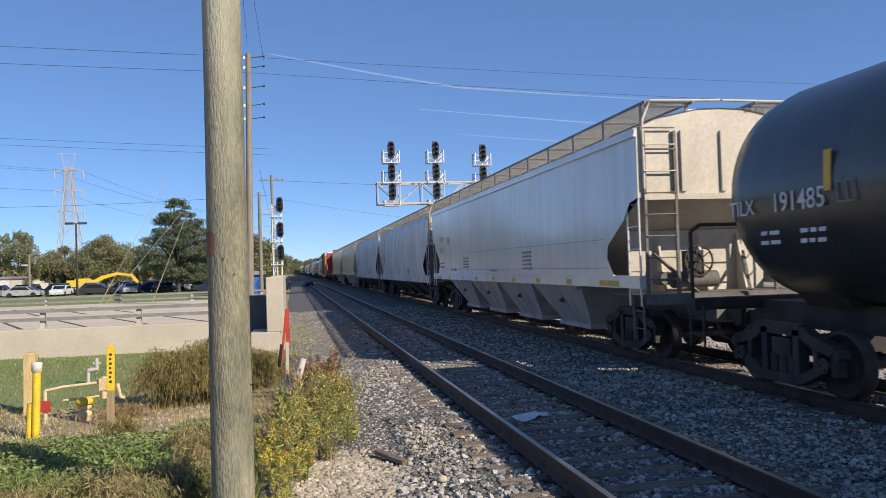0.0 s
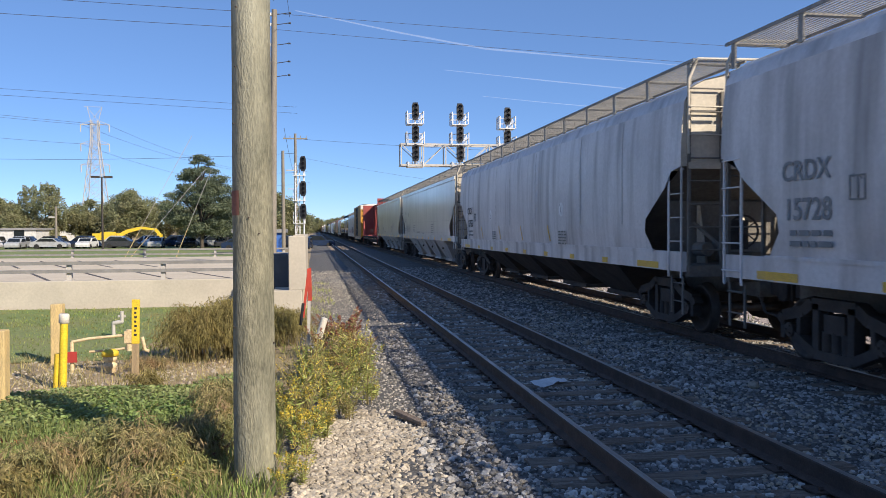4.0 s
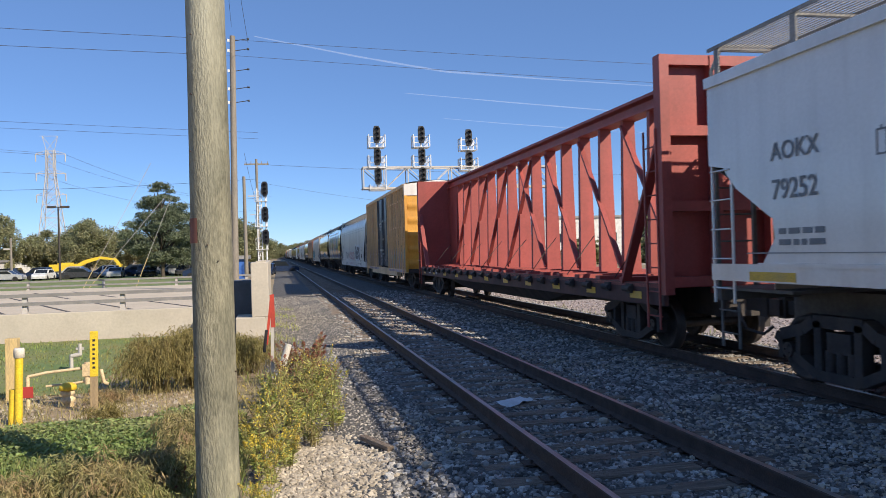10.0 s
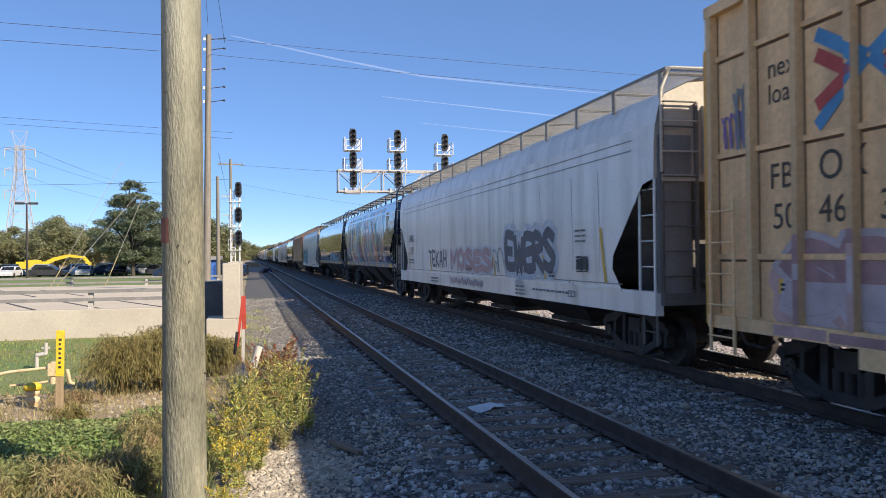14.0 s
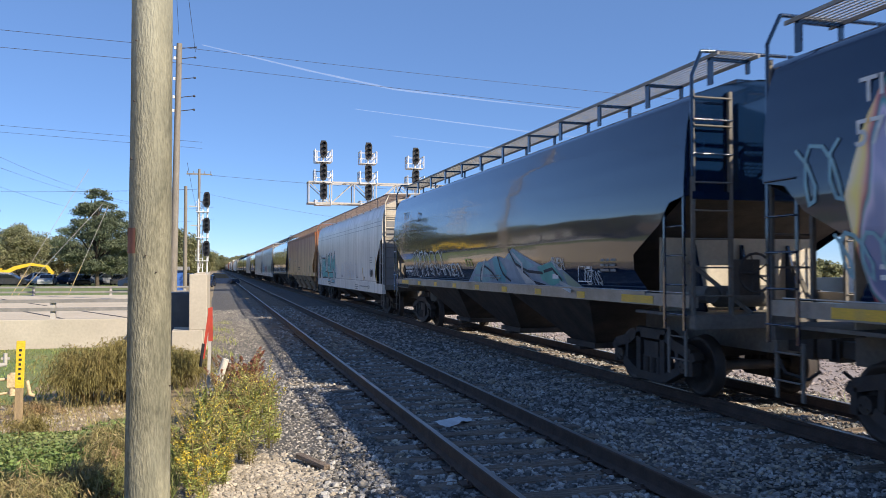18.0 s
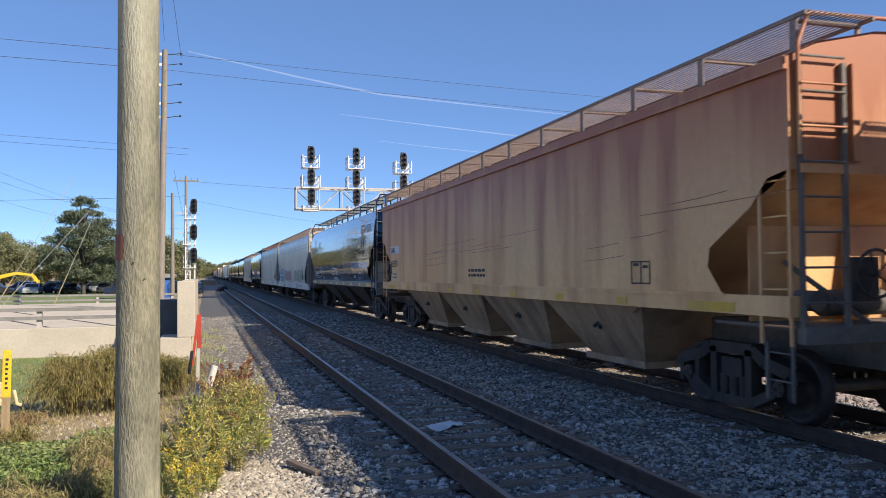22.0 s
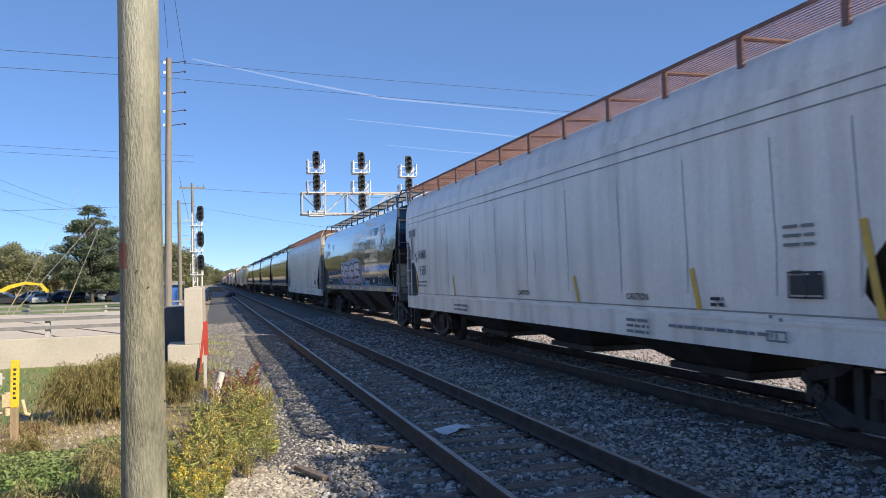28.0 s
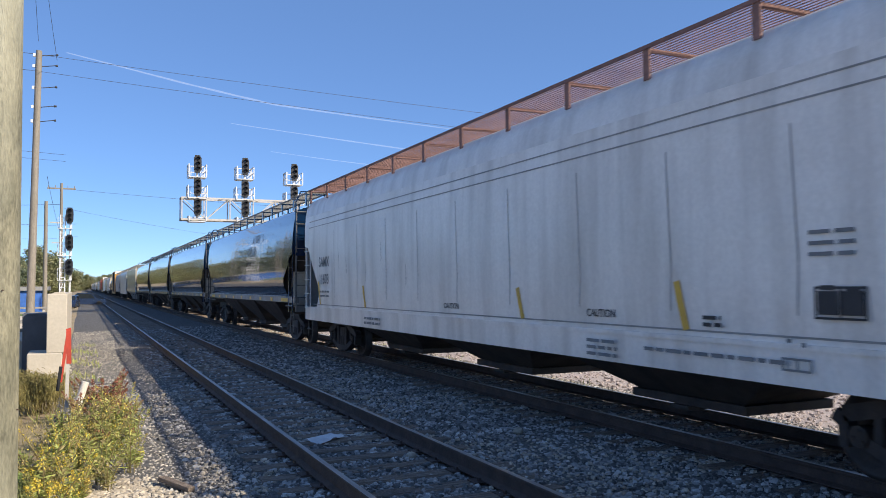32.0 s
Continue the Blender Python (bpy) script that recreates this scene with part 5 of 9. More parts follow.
def stroke_poly(pts, w):
    """Quads of a mitred brush stroke along (y, z) points."""
    n, rows = len(pts), []
    for i, (a, b) in enumerate(pts):
        p, q = pts[max(0, i - 1)], pts[min(n - 1, i + 1)]
        d0 = Vector((a - p[0], b - p[1])).normalized() if i else Vector((q[0] - a, q[1] - b)).normalized()
        d1 = Vector((q[0] - a, q[1] - b)).normalized() if i < n - 1 else d0
        d = (d0 + d1)
        d = d.normalized() if d.length > 0.2 else d1
        k = w / 2 / max(0.55, d.dot(d1))
        e = (-0.3 * w if i == 0 else 0.3 * w if i == n - 1 else 0.0)
        c = (a + d.x * e, b + d.y * e)
        rows.append(((c[0] - d.y * k, c[1] + d.x * k), (c[0] + d.y * k, c[1] - d.x * k)))
    for (a, b), (c, d) in zip(rows, rows[1:]):
        yield [a, c, d, b]


def smooth_line(pts, k=4):
    """A curve through the points."""
    out, n = [], len(pts)
    for i in range(n - 1):
        p0, p1, p2, p3 = pts[max(0, i - 1)], pts[i], pts[i + 1], pts[min(n - 1, i + 2)]
        for j in range(k):
            t = j / k
            out.append(tuple(0.5 * (2 * p1[c] + (p2[c] - p0[c]) * t + (2 * p0[c] - 5 * p1[c] + 4 * p2[c] - p3[c]) * t * t + (3 * p1[c] - p0[c] - 3 * p2[c] + p3[c]) * t ** 3) for c in (0, 1)))
    return out + [pts[-1]]


def paint_strokes(car, kind, lines, w, mat_, lift=0.008, name="graffiti"):
    g = Geo()
    for pts in lines:
        for q in stroke_poly(pts, w):
            fill(g, kind, q, lift)
    return part(name, g, mat_, car)


def throw_up(car, kind, y0, y1, z0, z1, n, seed, mat_, w=0.03, body=None):
    """Overlapping arched letter shapes in thin outline, with an inner stroke each."""
    rnd_ = random.Random(seed)
    step = (y0 - y1) / n
    lines, k = [], 1 if y0 > y1 else -1
    for i in range(n):
        a, h, b = y0 - i * step, (z1 - z0) * rnd_.uniform(0.78, 1.0), step * rnd_.uniform(1.0, 1.35)
        j = lambda q: rnd_.uniform(-q, q) * step
        lines.append(smooth_line([(a + j(0.05), z0 + 0.5 * h * rnd_.uniform(0, 0.5)), (a - 0.05 * b + j(0.05), z0 + 0.75 * h), (a - 0.30 * b, z0 + h), (a - 0.62 * b, z0 + 0.85 * h), (a - 0.85 * b + j(0.08), z0 + 0.45 * h), (a - b + j(0.08), z0)], 3))
        if rnd_.random() < 0.75:
            c = a - 0.45 * b
            lines.append(smooth_line([(c + 0.16 * b, z0 + 0.05 * h), (c + 0.12 * b + j(0.05), z0 + 0.38 * h), (c - 0.06 * b, z0 + 0.52 * h), (c - 0.20 * b, z0 + 0.36 * h), (c - 0.26 * b, z0 + 0.08 * h)], 3))
        if rnd_.random() < 0.35:
            lines.append([(a - 0.3 * b, z0 + h), (a - 0.28 * b, z0 + 1.14 * h)])
    if body:
        g = Geo()
        for i in range(n * 2):
            fill(g, kind, blob(y0 - (i + 0.6) * step / 2, (z0 + z1) / 2 - 0.04, abs(step) * 0.5, (z1 - z0) * 0.42, seed + i, wild=0.12), 0.0055 + 0.0002 * i)
        part("graffiti", g, body, car)
    return paint_strokes(car, kind, lines, w, mat_, 0.013)


def blob(cy, cz, ry, rz, seed, n=18, wild=0.28):
    rnd_ = random.Random(seed)
    ph, p2 = rnd_.uniform(0, 6.28), rnd_.uniform(0, 6.28)
    return [(cy + ry * math.cos(t) * (1 + wild * math.sin(3 * t + ph) + 0.5 * wild * math.sin(5 * t + p2)), cz + rz * math.sin(t) * (1 + wild * math.sin(2 * t + p2))) for t in (6.2832 * i / n for i in range(n))]


# letter-like strokes in a unit cell, none of them a real letter
GLYPHS = [[(0.05, 0.0), (0.0, 1.0), (0.75, 0.95), (0.8, 0.55), (0.1, 0.5), (0.85, 0.0)], [(0.85, 1.0), (0.1, 0.95), (0.05, 0.05), (0.85, 0.0), (0.9, 0.45), (0.45, 0.45)],
          [(0.0, 0.0), (0.25, 1.0), (0.5, 0.3), (0.75, 1.0), (1.0, 0.0)], [(0.9, 0.9), (0.15, 1.0), (0.1, 0.55), (0.85, 0.5), (0.9, 0.05), (0.05, 0.0)],
          [(0.0, 0.0), (0.4, 1.0), (0.8, 0.0), (0.6, 0.4), (0.15, 0.42)], [(0.1, 1.0), (0.1, 0.0), (0.1, 0.5), (0.85, 0.55), (0.85, 1.0), (0.85, 0.0)],
          [(0.45, 0.0), (0.0, 0.5), (0.45, 1.0), (0.9, 0.5), (0.45, 0.0)], [(0.1, 0.0), (0.1, 1.0), (0.8, 1.0), (0.2, 1.0), (0.15, 0.5), (0.7, 0.52)]]


def piece(car, kind, y0, y1, z0, z1, n, seed, body, edge, glow=None, thick=0.34, lean=0.0, accents=()):
    """A graffiti piece: a glow, outlined block shapes and accents, from y0 (far) to y1 (near)."""
    rnd_ = random.Random(seed)
    w = (y0 - y1) / n
    lines = []
    for i in range(n):
        gl = GLYPHS[rnd_.randrange(len(GLYPHS))]
        a, h = y0 - i * w, (z1 - z0) * rnd_.uniform(0.85, 1.0)
        low = z0 + (z1 - z0 - h) * rnd_.uniform(0, 1)
        lines.append(smooth_line([(a - (0.06 + 0.84 * u + rnd_.uniform(-0.07, 0.07)) * w - lean * v * w, low + (0.1 + 0.8 * v + rnd_.uniform(-0.05, 0.05)) * h) for u, v in gl], 3))
    t = thick * min(w, z1 - z0)
    if glow:
        g = Geo()
        for i in range(n * 2):
            fill(g, kind, blob(y0 - (i + 0.5) * w / 2, (z0 + z1) / 2 + rnd_.uniform(-0.1, 0.1), w * 0.42, (z1 - z0) * 0.52, seed + i, wild=0.18), 0.006 + 0.0002 * i)
        part("graffiti", g, glow, car)
    paint_strokes(car, kind, lines, t * 1.15, edge, 0.010)
    paint_strokes(car, kind, lines, t * 0.72, body, 0.011)
    for k, m_ in enumerate(accents):
        g = Geo()
        for i in range(n):
            fill(g, kind, blob(y0 - (i + rnd_.uniform(0.2, 0.8)) * w, rnd_.uniform(z0 + 0.15, z1 - 0.15), w * 0.10, (z1 - z0) * 0.07, seed + 50 + i + 20 * k), 0.0125)
        part("graffiti", g, m_, car)


LET = {}
LET["A"] = [[(0, 0), (0.3, 0.96), (0.62, 1), (0.9, 0)], [(0.15, 0.38), (0.78, 0.38)]]
LET["B"] = [[(0.05, 0), (0, 1), (0.65, 0.97), (0.74, 0.64), (0.12, 0.54), (0.86, 0.42), (0.86, 0.06), (0.05, 0)]]
LET["E"] = [[(0.9, 0.97), (0.12, 1), (0.02, 0.5), (0.1, 0), (0.9, 0.03)], [(0.05, 0.5), (0.7, 0.52)]]
LET["F"] = [[(0.05, 0), (0.1, 1), (0.92, 0.97)], [(0.08, 0.5), (0.7, 0.52)]]
LET["H"] = [[(0.05, 0), (0.1, 1)], [(0.86, 0), (0.8, 1)], [(0.08, 0.5), (0.82, 0.5)]]
LET["I"] = [[(0.45, 0), (0.5, 1)]]
LET["K"] = [[(0.05, 0), (0.08, 1)], [(0.85, 1), (0.1, 0.48), (0.9, 0)]]
LET["M"] = [[(0, 0), (0.08, 1), (0.45, 0.45), (0.86, 1), (1, 0)]]
LET["N"] = [[(0, 0), (0.05, 1), (0.85, 0.05), (0.9, 1)]]
LET["O"] = [[(0.45, 0), (0, 0.5), (0.45, 1), (0.9, 0.5), (0.45, 0)]]
LET["R"] = [[(0, 0), (0, 1), (0.7, 0.95), (0.76, 0.6), (0.1, 0.5), (0.88, 0)]]
LET["S"] = [[(0.86, 0.9), (0.4, 1), (0.05, 0.78), (0.5, 0.52), (0.9, 0.25), (0.5, 0), (0, 0.1)]]
LET["T"] = [[(0, 1), (0.95, 0.96)], [(0.5, 0.98), (0.45, 0)]]
LET["W"] = [[(0, 1), (0.2, 0), (0.45, 0.6), (0.7, 0), (0.95, 1)]]
LET["Y"] = [[(0, 1), (0.45, 0.5), (0.95, 1)], [(0.45, 0.5), (0.4, 0)]]
LET["2"] = [[(0, 0.8), (0.4, 1), (0.85, 0.75), (0.05, 0.02), (0.95, 0)]]
LET["5"] = [[(0.92, 1), (0.12, 0.97), (0.08, 0.56), (0.6, 0.6), (0.92, 0.32), (0.6, 0), (0, 0.06)]]


def letters(car, kind, text, y0, y1, z0, z1, w, body, edge, glow=None, low=None, seed=1, soft=3, wild=0.05, over=1.0, fine=None):
    """Sprayed block letters from y0 to y1: a glow, a dark or pale edge, the body, a second colour below, thin highlights."""
    rnd_ = random.Random(seed)
    step = (y0 - y1) / len(text)
    for i, ch in enumerate(text):
        a, h = y0 - i * step, (z1 - z0) * rnd_.uniform(1 - 2 * wild, 1.0)
        lift = 0.0006 * (i % 2)
        u = lambda: rnd_.uniform(-wild, wild)
        lines = [[(a - (0.06 + 0.86 * p * over + u()) * step, z0 + 0.5 * w + (q + u()) * (h - w)) for p, q in ln] for ln in LET[ch]]
        if soft:
            lines = [smooth_line(ln, soft) for ln in lines]
        if glow:
            paint_strokes(car, kind, lines, w * 1.6, glow, 0.0055 + lift)
        if edge:
            paint_strokes(car, kind, lines, w * 1.12, edge, 0.0085 + lift)
        paint_strokes(car, kind, lines, w * (0.72 if edge else 0.9), body, 0.0105 + lift)
        if low:
            g_ = Geo()
            for ln in lines:
                for q in stroke_poly(ln, w * 0.70):
                    q = clip_z(q, z0 + 0.42 * (z1 - z0), False)
                    if len(q) > 2:
                        fill(g_, kind, q, 0.0122 + lift)
            part("graffiti", g_, low, car)
        if fine:
            paint_strokes(car, kind, [[(y + 0.16 * w, z + 0.2 * w) for y, z in ln] for ln in lines], 0.016, fine, 0.0135 + lift)


def scribble(car, kind, y0, y1, z0, z1, seed, mat_, w=0.035, loops=6):
    rnd_ = random.Random(seed)
    pts = []
    for i in range(loops * 8):
        t = i / 8
        f = i / (loops * 8 - 1)
        pts.append((y0 + (y1 - y0) * f + 0.5 * (y1 - y0) / loops * math.sin(6.283 * t) * rnd_.uniform(0.7, 1.1), (z0 + z1) / 2 + 0.5 * (z1 - z0) * math.cos(6.283 * t + 0.5) * rnd_.uniform(0.75, 1.0)))
    return paint_strokes(car, kind, [pts], w, mat_, 0.012)


def mark(car, kind, text, y, z, size, mat_, bold=0.004):
    return side_text(car, text, y, z, size, mat_, side_x(kind, z + size * 0.35, 0.012), bold)


def emblem_75(car, y, z, mat_):
    """The large brand emblem as plain bars and strokes."""
    k = "round"
    paint_strokes(car, k, [[(y, z + 0.72), (y - 0.70, z + 0.70)]], 0.10, mat_, 0.01, "emblem")
    paint_strokes(car, k, [[(y, z), (y - 0.70, z + 0.02)]], 0.10, mat_, 0.01, "emblem")
    paint_strokes(car, k, [[(y - 0.04, z + 0.60), (y - 0.32, z + 0.60), (y - 0.14, z + 0.12)]], 0.10, mat_, 0.012, "emblem")
    paint_strokes(car, k, [[(y - 0.66, z + 0.60), (y - 0.44, z + 0.60), (y - 0.42, z + 0.40), (y - 0.62, z + 0.36), (y - 0.62, z + 0.16), (y - 0.38, z + 0.14)]], 0.09, mat_, 0.012, "emblem")
    paint_strokes(car, k, [[(y - 0.02 - 0.075 * i, z + 0.86), (y - 0.06 - 0.075 * i, z + 0.86)] for i in range(9)], 0.09, mat_, 0.01, "emblem")


def seams(car, kind, ys, z0, z1, mat_, w=0.012):
    for y in ys:
        paint_strokes(car, kind, [[(y, z0), (y - 0.03, z0 + 0.3 * (z1 - z0)), (y + 0.02, z1)]], w, mat_, 0.004, "weld_seam")


def stripe(car, kind, y, z, dy, dz, mat_, w=0.07):
    return paint_strokes(car, kind, [[(y, z), (y + dy / 2, z + dz / 2), (y + dy, z + dz)]], w, mat_, 0.009, "yellow_mark")


PAINT["mist"] = plain("pale blue mist spray paint", (0.30, 0.40, 0.54), 0.5)
W_, K_, GR = M["paint_white"], M["paint_black"], M["paint_grey"]
SEAM_SOFT = plain("soft weld line", (0.48, 0.47, 0.455), 0.6)
SEAM = plain("weld seam shadow line", (0.33, 0.33, 0.325), 0.6)
A, C, D, E, F, I, J, K, L, Mc, N, O, P, Q, R = FLEET[:15]
for car, num in ((A, "79204"), (E, "79269"), (F, "79252")):
    mark(car, "flat", "AOKX", 8.46, 2.76, 0.30, GR)
    mark(car, "flat", num, 8.46, 2.30, 0.33, GR)
    side_bars(car, 8.35, 1.88, 0.8, 2, GR, -1.612, 0.07, 0.06, 3)
    data_box(car, 6.77, 2.62, GR, -1.612, 0.26, 0.26)
    mark(car, "flat", "DO NOT HAMMER", 6.36 if car is A else 2.37, 1.62, 0.13, K_, 0.002)
    side_bars(car, 4.1, 2.02, 0.9, 4, GR, -1.612, 0.05, 0.05, 5)
    side_bars(car, -3.0, 2.05, 0.8, 5, GR, -1.612, 0.05, 0.05, 6)
    paint_strokes(car, "flat", [[(4.0, 2.24), (-8.4, 2.20)], [(9.0, 1.66), (-8.5, 1.66)]], 0.014, SEAM, 0.005, "seam")
    side_bars(car, 0.4, 1.60, 0.9, 1, GR, -1.612, 0.04, 0.04, 7)
piece(E, "flat", 7.55, 5.65, 1.60, 2.15, 5, 3, GR, M["car_grey"], None, 0.22)
scribble(F, "flat", -4.4, -5.4, 1.9, 2.35, 4, GR, 0.05, 3)
for car, num, y in ((D, "15755", 8.08), (C, "15728", 8.08)):
    mark(car, "curve", "CRDX", y, 2.38, 0.34, K_ if car is D else GR, 0.008)
    mark(car, "curve", num, y - 0.04, 1.90, 0.37, K_ if car is D else GR, 0.008)
    side_bars(car, 7.92, 1.70, 0.8, 2, GR, -1.612, 0.07, 0.06, 3)
    data_box(car, 6.82, 2.1, GR, -1.622, 0.26, 0.28)
    for yy in (4.12, -3.46):
        g = Geo()
        fill(g, "curve", [(yy + 0.17 * math.cos(t), 2.27 + 0.17 * math.sin(t)) for t in (6.2832 * i / 20 for i in range(20))], 0.008)
        part("round_plate", g, W_, car)
        stripe(car, "curve", yy, 2.16, 0.08, 0.22, K_, 0.03)
    for yy in (5.5, 2.85, 0.2, -2.45):
        stripe(car, "curve", yy, 1.52, 0.12, 0.36, M["yellow"], 0.07)
    side_bars(car, 3.9, 1.70, 0.5, 4, GR, -1.612, 0.04, 0.03, 8)
    side_bars(car, -3.2, 1.72, 0.6, 5, GR, -1.612, 0.04, 0.03, 9)
    seams(car, "curve", [-7.2, -4.8, -1.2, 1.6, 3.4, 6.1], 1.9, 3.8, SEAM, 0.03)


def white_marks(car, num, number_y=8.35):
    mark(car, "low", "SAMX", number_y, 2.30, 0.36, GR)
    mark(car, "low", num, number_y, 1.85, 0.36, GR)
    side_bars(car, number_y - 0.1, 1.62, 0.85, 2, GR, -1.625, 0.05, 0.06, 3)
    data_box(car, -7.25, 1.47, K_, -1.63, 0.50, 0.28)
    panel(car, "data_plate", -7.28, -7.48, 1.51, 1.71, K_, -1.626)
    panel(car, "data_plate", -7.52, -7.72, 1.51, 1.71, K_, -1.626)
    side_bars(car, -7.2, 2.20, 0.45, 3, GR, -1.625, 0.035, 0.06, 5)
    mark(car, "low", "CAUTION", -3.85, 1.39, 0.13, K_, 0.002)
    mark(car, "low", "CAUTION", 0.42, 1.39, 0.13, K_, 0.002)
    side_bars(car, -3.9, 1.08, 0.6, 3, GR, -1.645, 0.04, 0.04, 6)
    side_bars(car, -5.0, 1.05, 2.0, 1, GR, -1.645, 0.04, 0.04, 7)
    side_bars(car, 4.6, 1.05, 1.0, 2, GR, -1.645, 0.05, 0.05, 8)
    data_box(car, -6.9, 1.00, GR, -1.645, 0.32, 0.12)
    side_bars(car, -5.9, 1.42, 0.25, 2, K_, -1.625, 0.04, 0.03, 9)
    paint_strokes(car, "low", [[(9.4, 3.40), (-9.4, 3.40)], [(9.4, 3.56), (-9.4, 3.56)], [(9.0, 1.30), (-9.0, 1.30)]], 0.02, SEAM, 0.005, "seam")
    seams(car, "low", [-8.2, -7.05, -5.4, -3.7, -1.9, -0.1, 1.6, 3.3, 5.2, 7.0], 1.5, 3.2, SEAM_SOFT, 0.022)
    for yy, dz in ((8.3, 0.55), (4.65, 0.43), (-2.25, 0.38), (-5.62, 0.45), (-8.42, 0.87)):
        stripe(car, "low", yy, 1.33, 0.06 + 0.1 * dz, dz, M["yellow"], 0.10)



white_marks(I, "11571")
letters(I, "low", "TEKAH", 5.0, 2.5, 1.40, 2.0, 0.10, GR, None, None, None, 11, 0)
letters(I, "low", "MOSES", 2.05, -2.0, 1.30, 2.05, 0.26, PAINT["fade_pink"], PAINT["haze"], None, None, 12, 3, 0.05, 1.1)
letters(I, "low", "WWWWW", 2.1, -1.3, 0.95, 1.20, 0.09, PAINT["fade_pink"], PAINT["haze"], None, None, 13, 2)
throw_up(I, "low", -2.1, -2.95, 1.35, 2.05, 2, 14, GR, 0.03)
letters(I, "low", "EWERS", -3.15, -6.2, 1.36, 2.38, 0.32, PAINT["ash"], PAINT["haze"], PAINT["haze"], None, 15, 3, 0.05, 1.1)
white_marks(L, "11597")
throw_up(L, "low", 7.9, 7.0, 2.0, 2.62, 2, 22, PAINT["haze"], 0.05)
throw_up(L, "low", 5.1, 3.9, 2.45, 2.70, 3, 28, PAINT["haze"], 0.04)
letters(L, "low", "B", 7.55, 5.35, 1.26, 2.42, 0.46, PAINT["teal"], PAINT["black"], PAINT["haze"], None, 19, 0, 0.02, 0.86, PAINT["white"])
letters(L, "low", "O", 5.85, 5.35, 2.05, 2.58, 0.17, PAINT["fade_green"], PAINT["black"], None, None, 29, 3, 0.02)
letters(L, "low", "AM", 5.42, 2.35, 1.22, 2.56, 0.44, PAINT["teal"], PAINT["black"], PAINT["haze"], None, 20, 0, 0.02, 0.98, PAINT["white"])
for k, (a, b, c, d) in enumerate(((4.55, 3.15, 1.30, 1.58), (6.1, 5.35, 1.32, 1.62), (4.95, 4.30, 1.10, 1.24), (3.35, 2.45, 1.06, 1.20))):
    paint_strokes(L, "low", [[(a, (c + d) / 2), (b, (c + d) / 2)]], d - c + 0.05, PAINT["black"], 0.0145 + 0.0004 * k)
    paint_strokes(L, "low", [[(a - 0.03, (c + d) / 2), (b + 0.03, (c + d) / 2)]], d - c - 0.03, PAINT["teal" if k < 2 else "sky"], 0.0165 + 0.0004 * k)
letters(L, "low", "IIE", 4.18, 3.60, 1.02, 1.26, 0.05, PAINT["navy"], None, None, None, 24, 0)
paint_strokes(L, "low", [[(5.15, 1.75), (4.95, 1.45)]], 0.16, PAINT["orange"], 0.015)
for k in range(4):
    paint_strokes(L, "low", [smooth_line([(2.52 - 0.1 * k, 1.50 + 0.14 * k), (2.1, 1.52 + 0.14 * k), (1.80, 1.58 + 0.13 * k)], 3)], 0.07, PAINT["haze"], 0.009 + 0.0005 * k)
paint_strokes(L, "low", [smooth_line([(0.05 - 0.27 * math.cos(t), 1.74 + 0.24 * math.sin(t)) for t in (0.7 * k for k in range(10))], 3)], 0.035, PAINT["haze"], 0.010)
paint_strokes(L, "low", [smooth_line([(0.1, 2.1), (0.05, 1.9), (-0.3, 1.62), (-0.55, 1.3)], 3), smooth_line([(-0.4, 1.75), (-0.55, 2.0), (-0.9, 2.05), (-1.1, 1.85), (-1.0, 1.6), (-0.6, 1.62)], 3)], 0.035, PAINT["haze"], 0.011)
throw_up(L, "low", -1.2, -4.2, 1.36, 2.10, 6, 23, PAINT["haze"], 0.04)
white_marks(O, "11564")
letters(O, "low", "BEN", 7.6, 4.3, 1.26, 2.25, 0.30, PAINT["haze"], PAINT["blue"], None, PAINT["sky"], 25, 3)
throw_up(O, "low", 3.8, -0.3, 1.32, 2.15, 5, 26, PAINT["fade_maroon"], 0.04, PAINT["fade_pink"])
PAINT["fade_olive"] = plain("faded olive spray paint", (0.46, 0.50, 0.36), 0.6)
letters(O, "low", "SNEAR", -2.6, -7.7, 1.36, 2.12, 0.22, PAINT["fade_green"], PAINT["fade_olive"], None, PAINT["fade_olive"], 27, 3)
white_marks(P, "11585", 8.20)
paint_strokes(P, "low", [[(9.22, 3.08), (8.46, 3.10)], [(8.90, 3.05), (8.83, 2.30)]], 0.30, PAINT["white"], 0.008)
paint_strokes(P, "low", [[(9.18, 3.08), (8.52, 3.10)], [(8.90, 3.05), (8.83, 2.36)]], 0.20, GR, 0.012)
scribble(P, "low", 8.55, 8.25, 2.2, 2.5, 33, K_, 0.04, 1)
for yy, zz in ((3.6, 2.6), (2.4, 2.3), (1.2, 2.5), (-0.5, 2.2)):
    paint_strokes(P, "low", [[(yy, zz), (yy - 0.03, zz - 0.25), (yy - 0.02, zz - 0.45)]], 0.014, GR, 0.006, "scuff")
white_marks(R, "11603")
for yy, zz in ((6.6, 2.6), (6.0, 2.5), (4.6, 2.3), (3.6, 2.7), (2.2, 2.2)):
    paint_strokes(R, "low", [[(yy, zz), (yy - 0.04, zz - 0.3), (yy - 0.02, zz - 0.4)]], 0.014, GR, 0.006, "scuff")

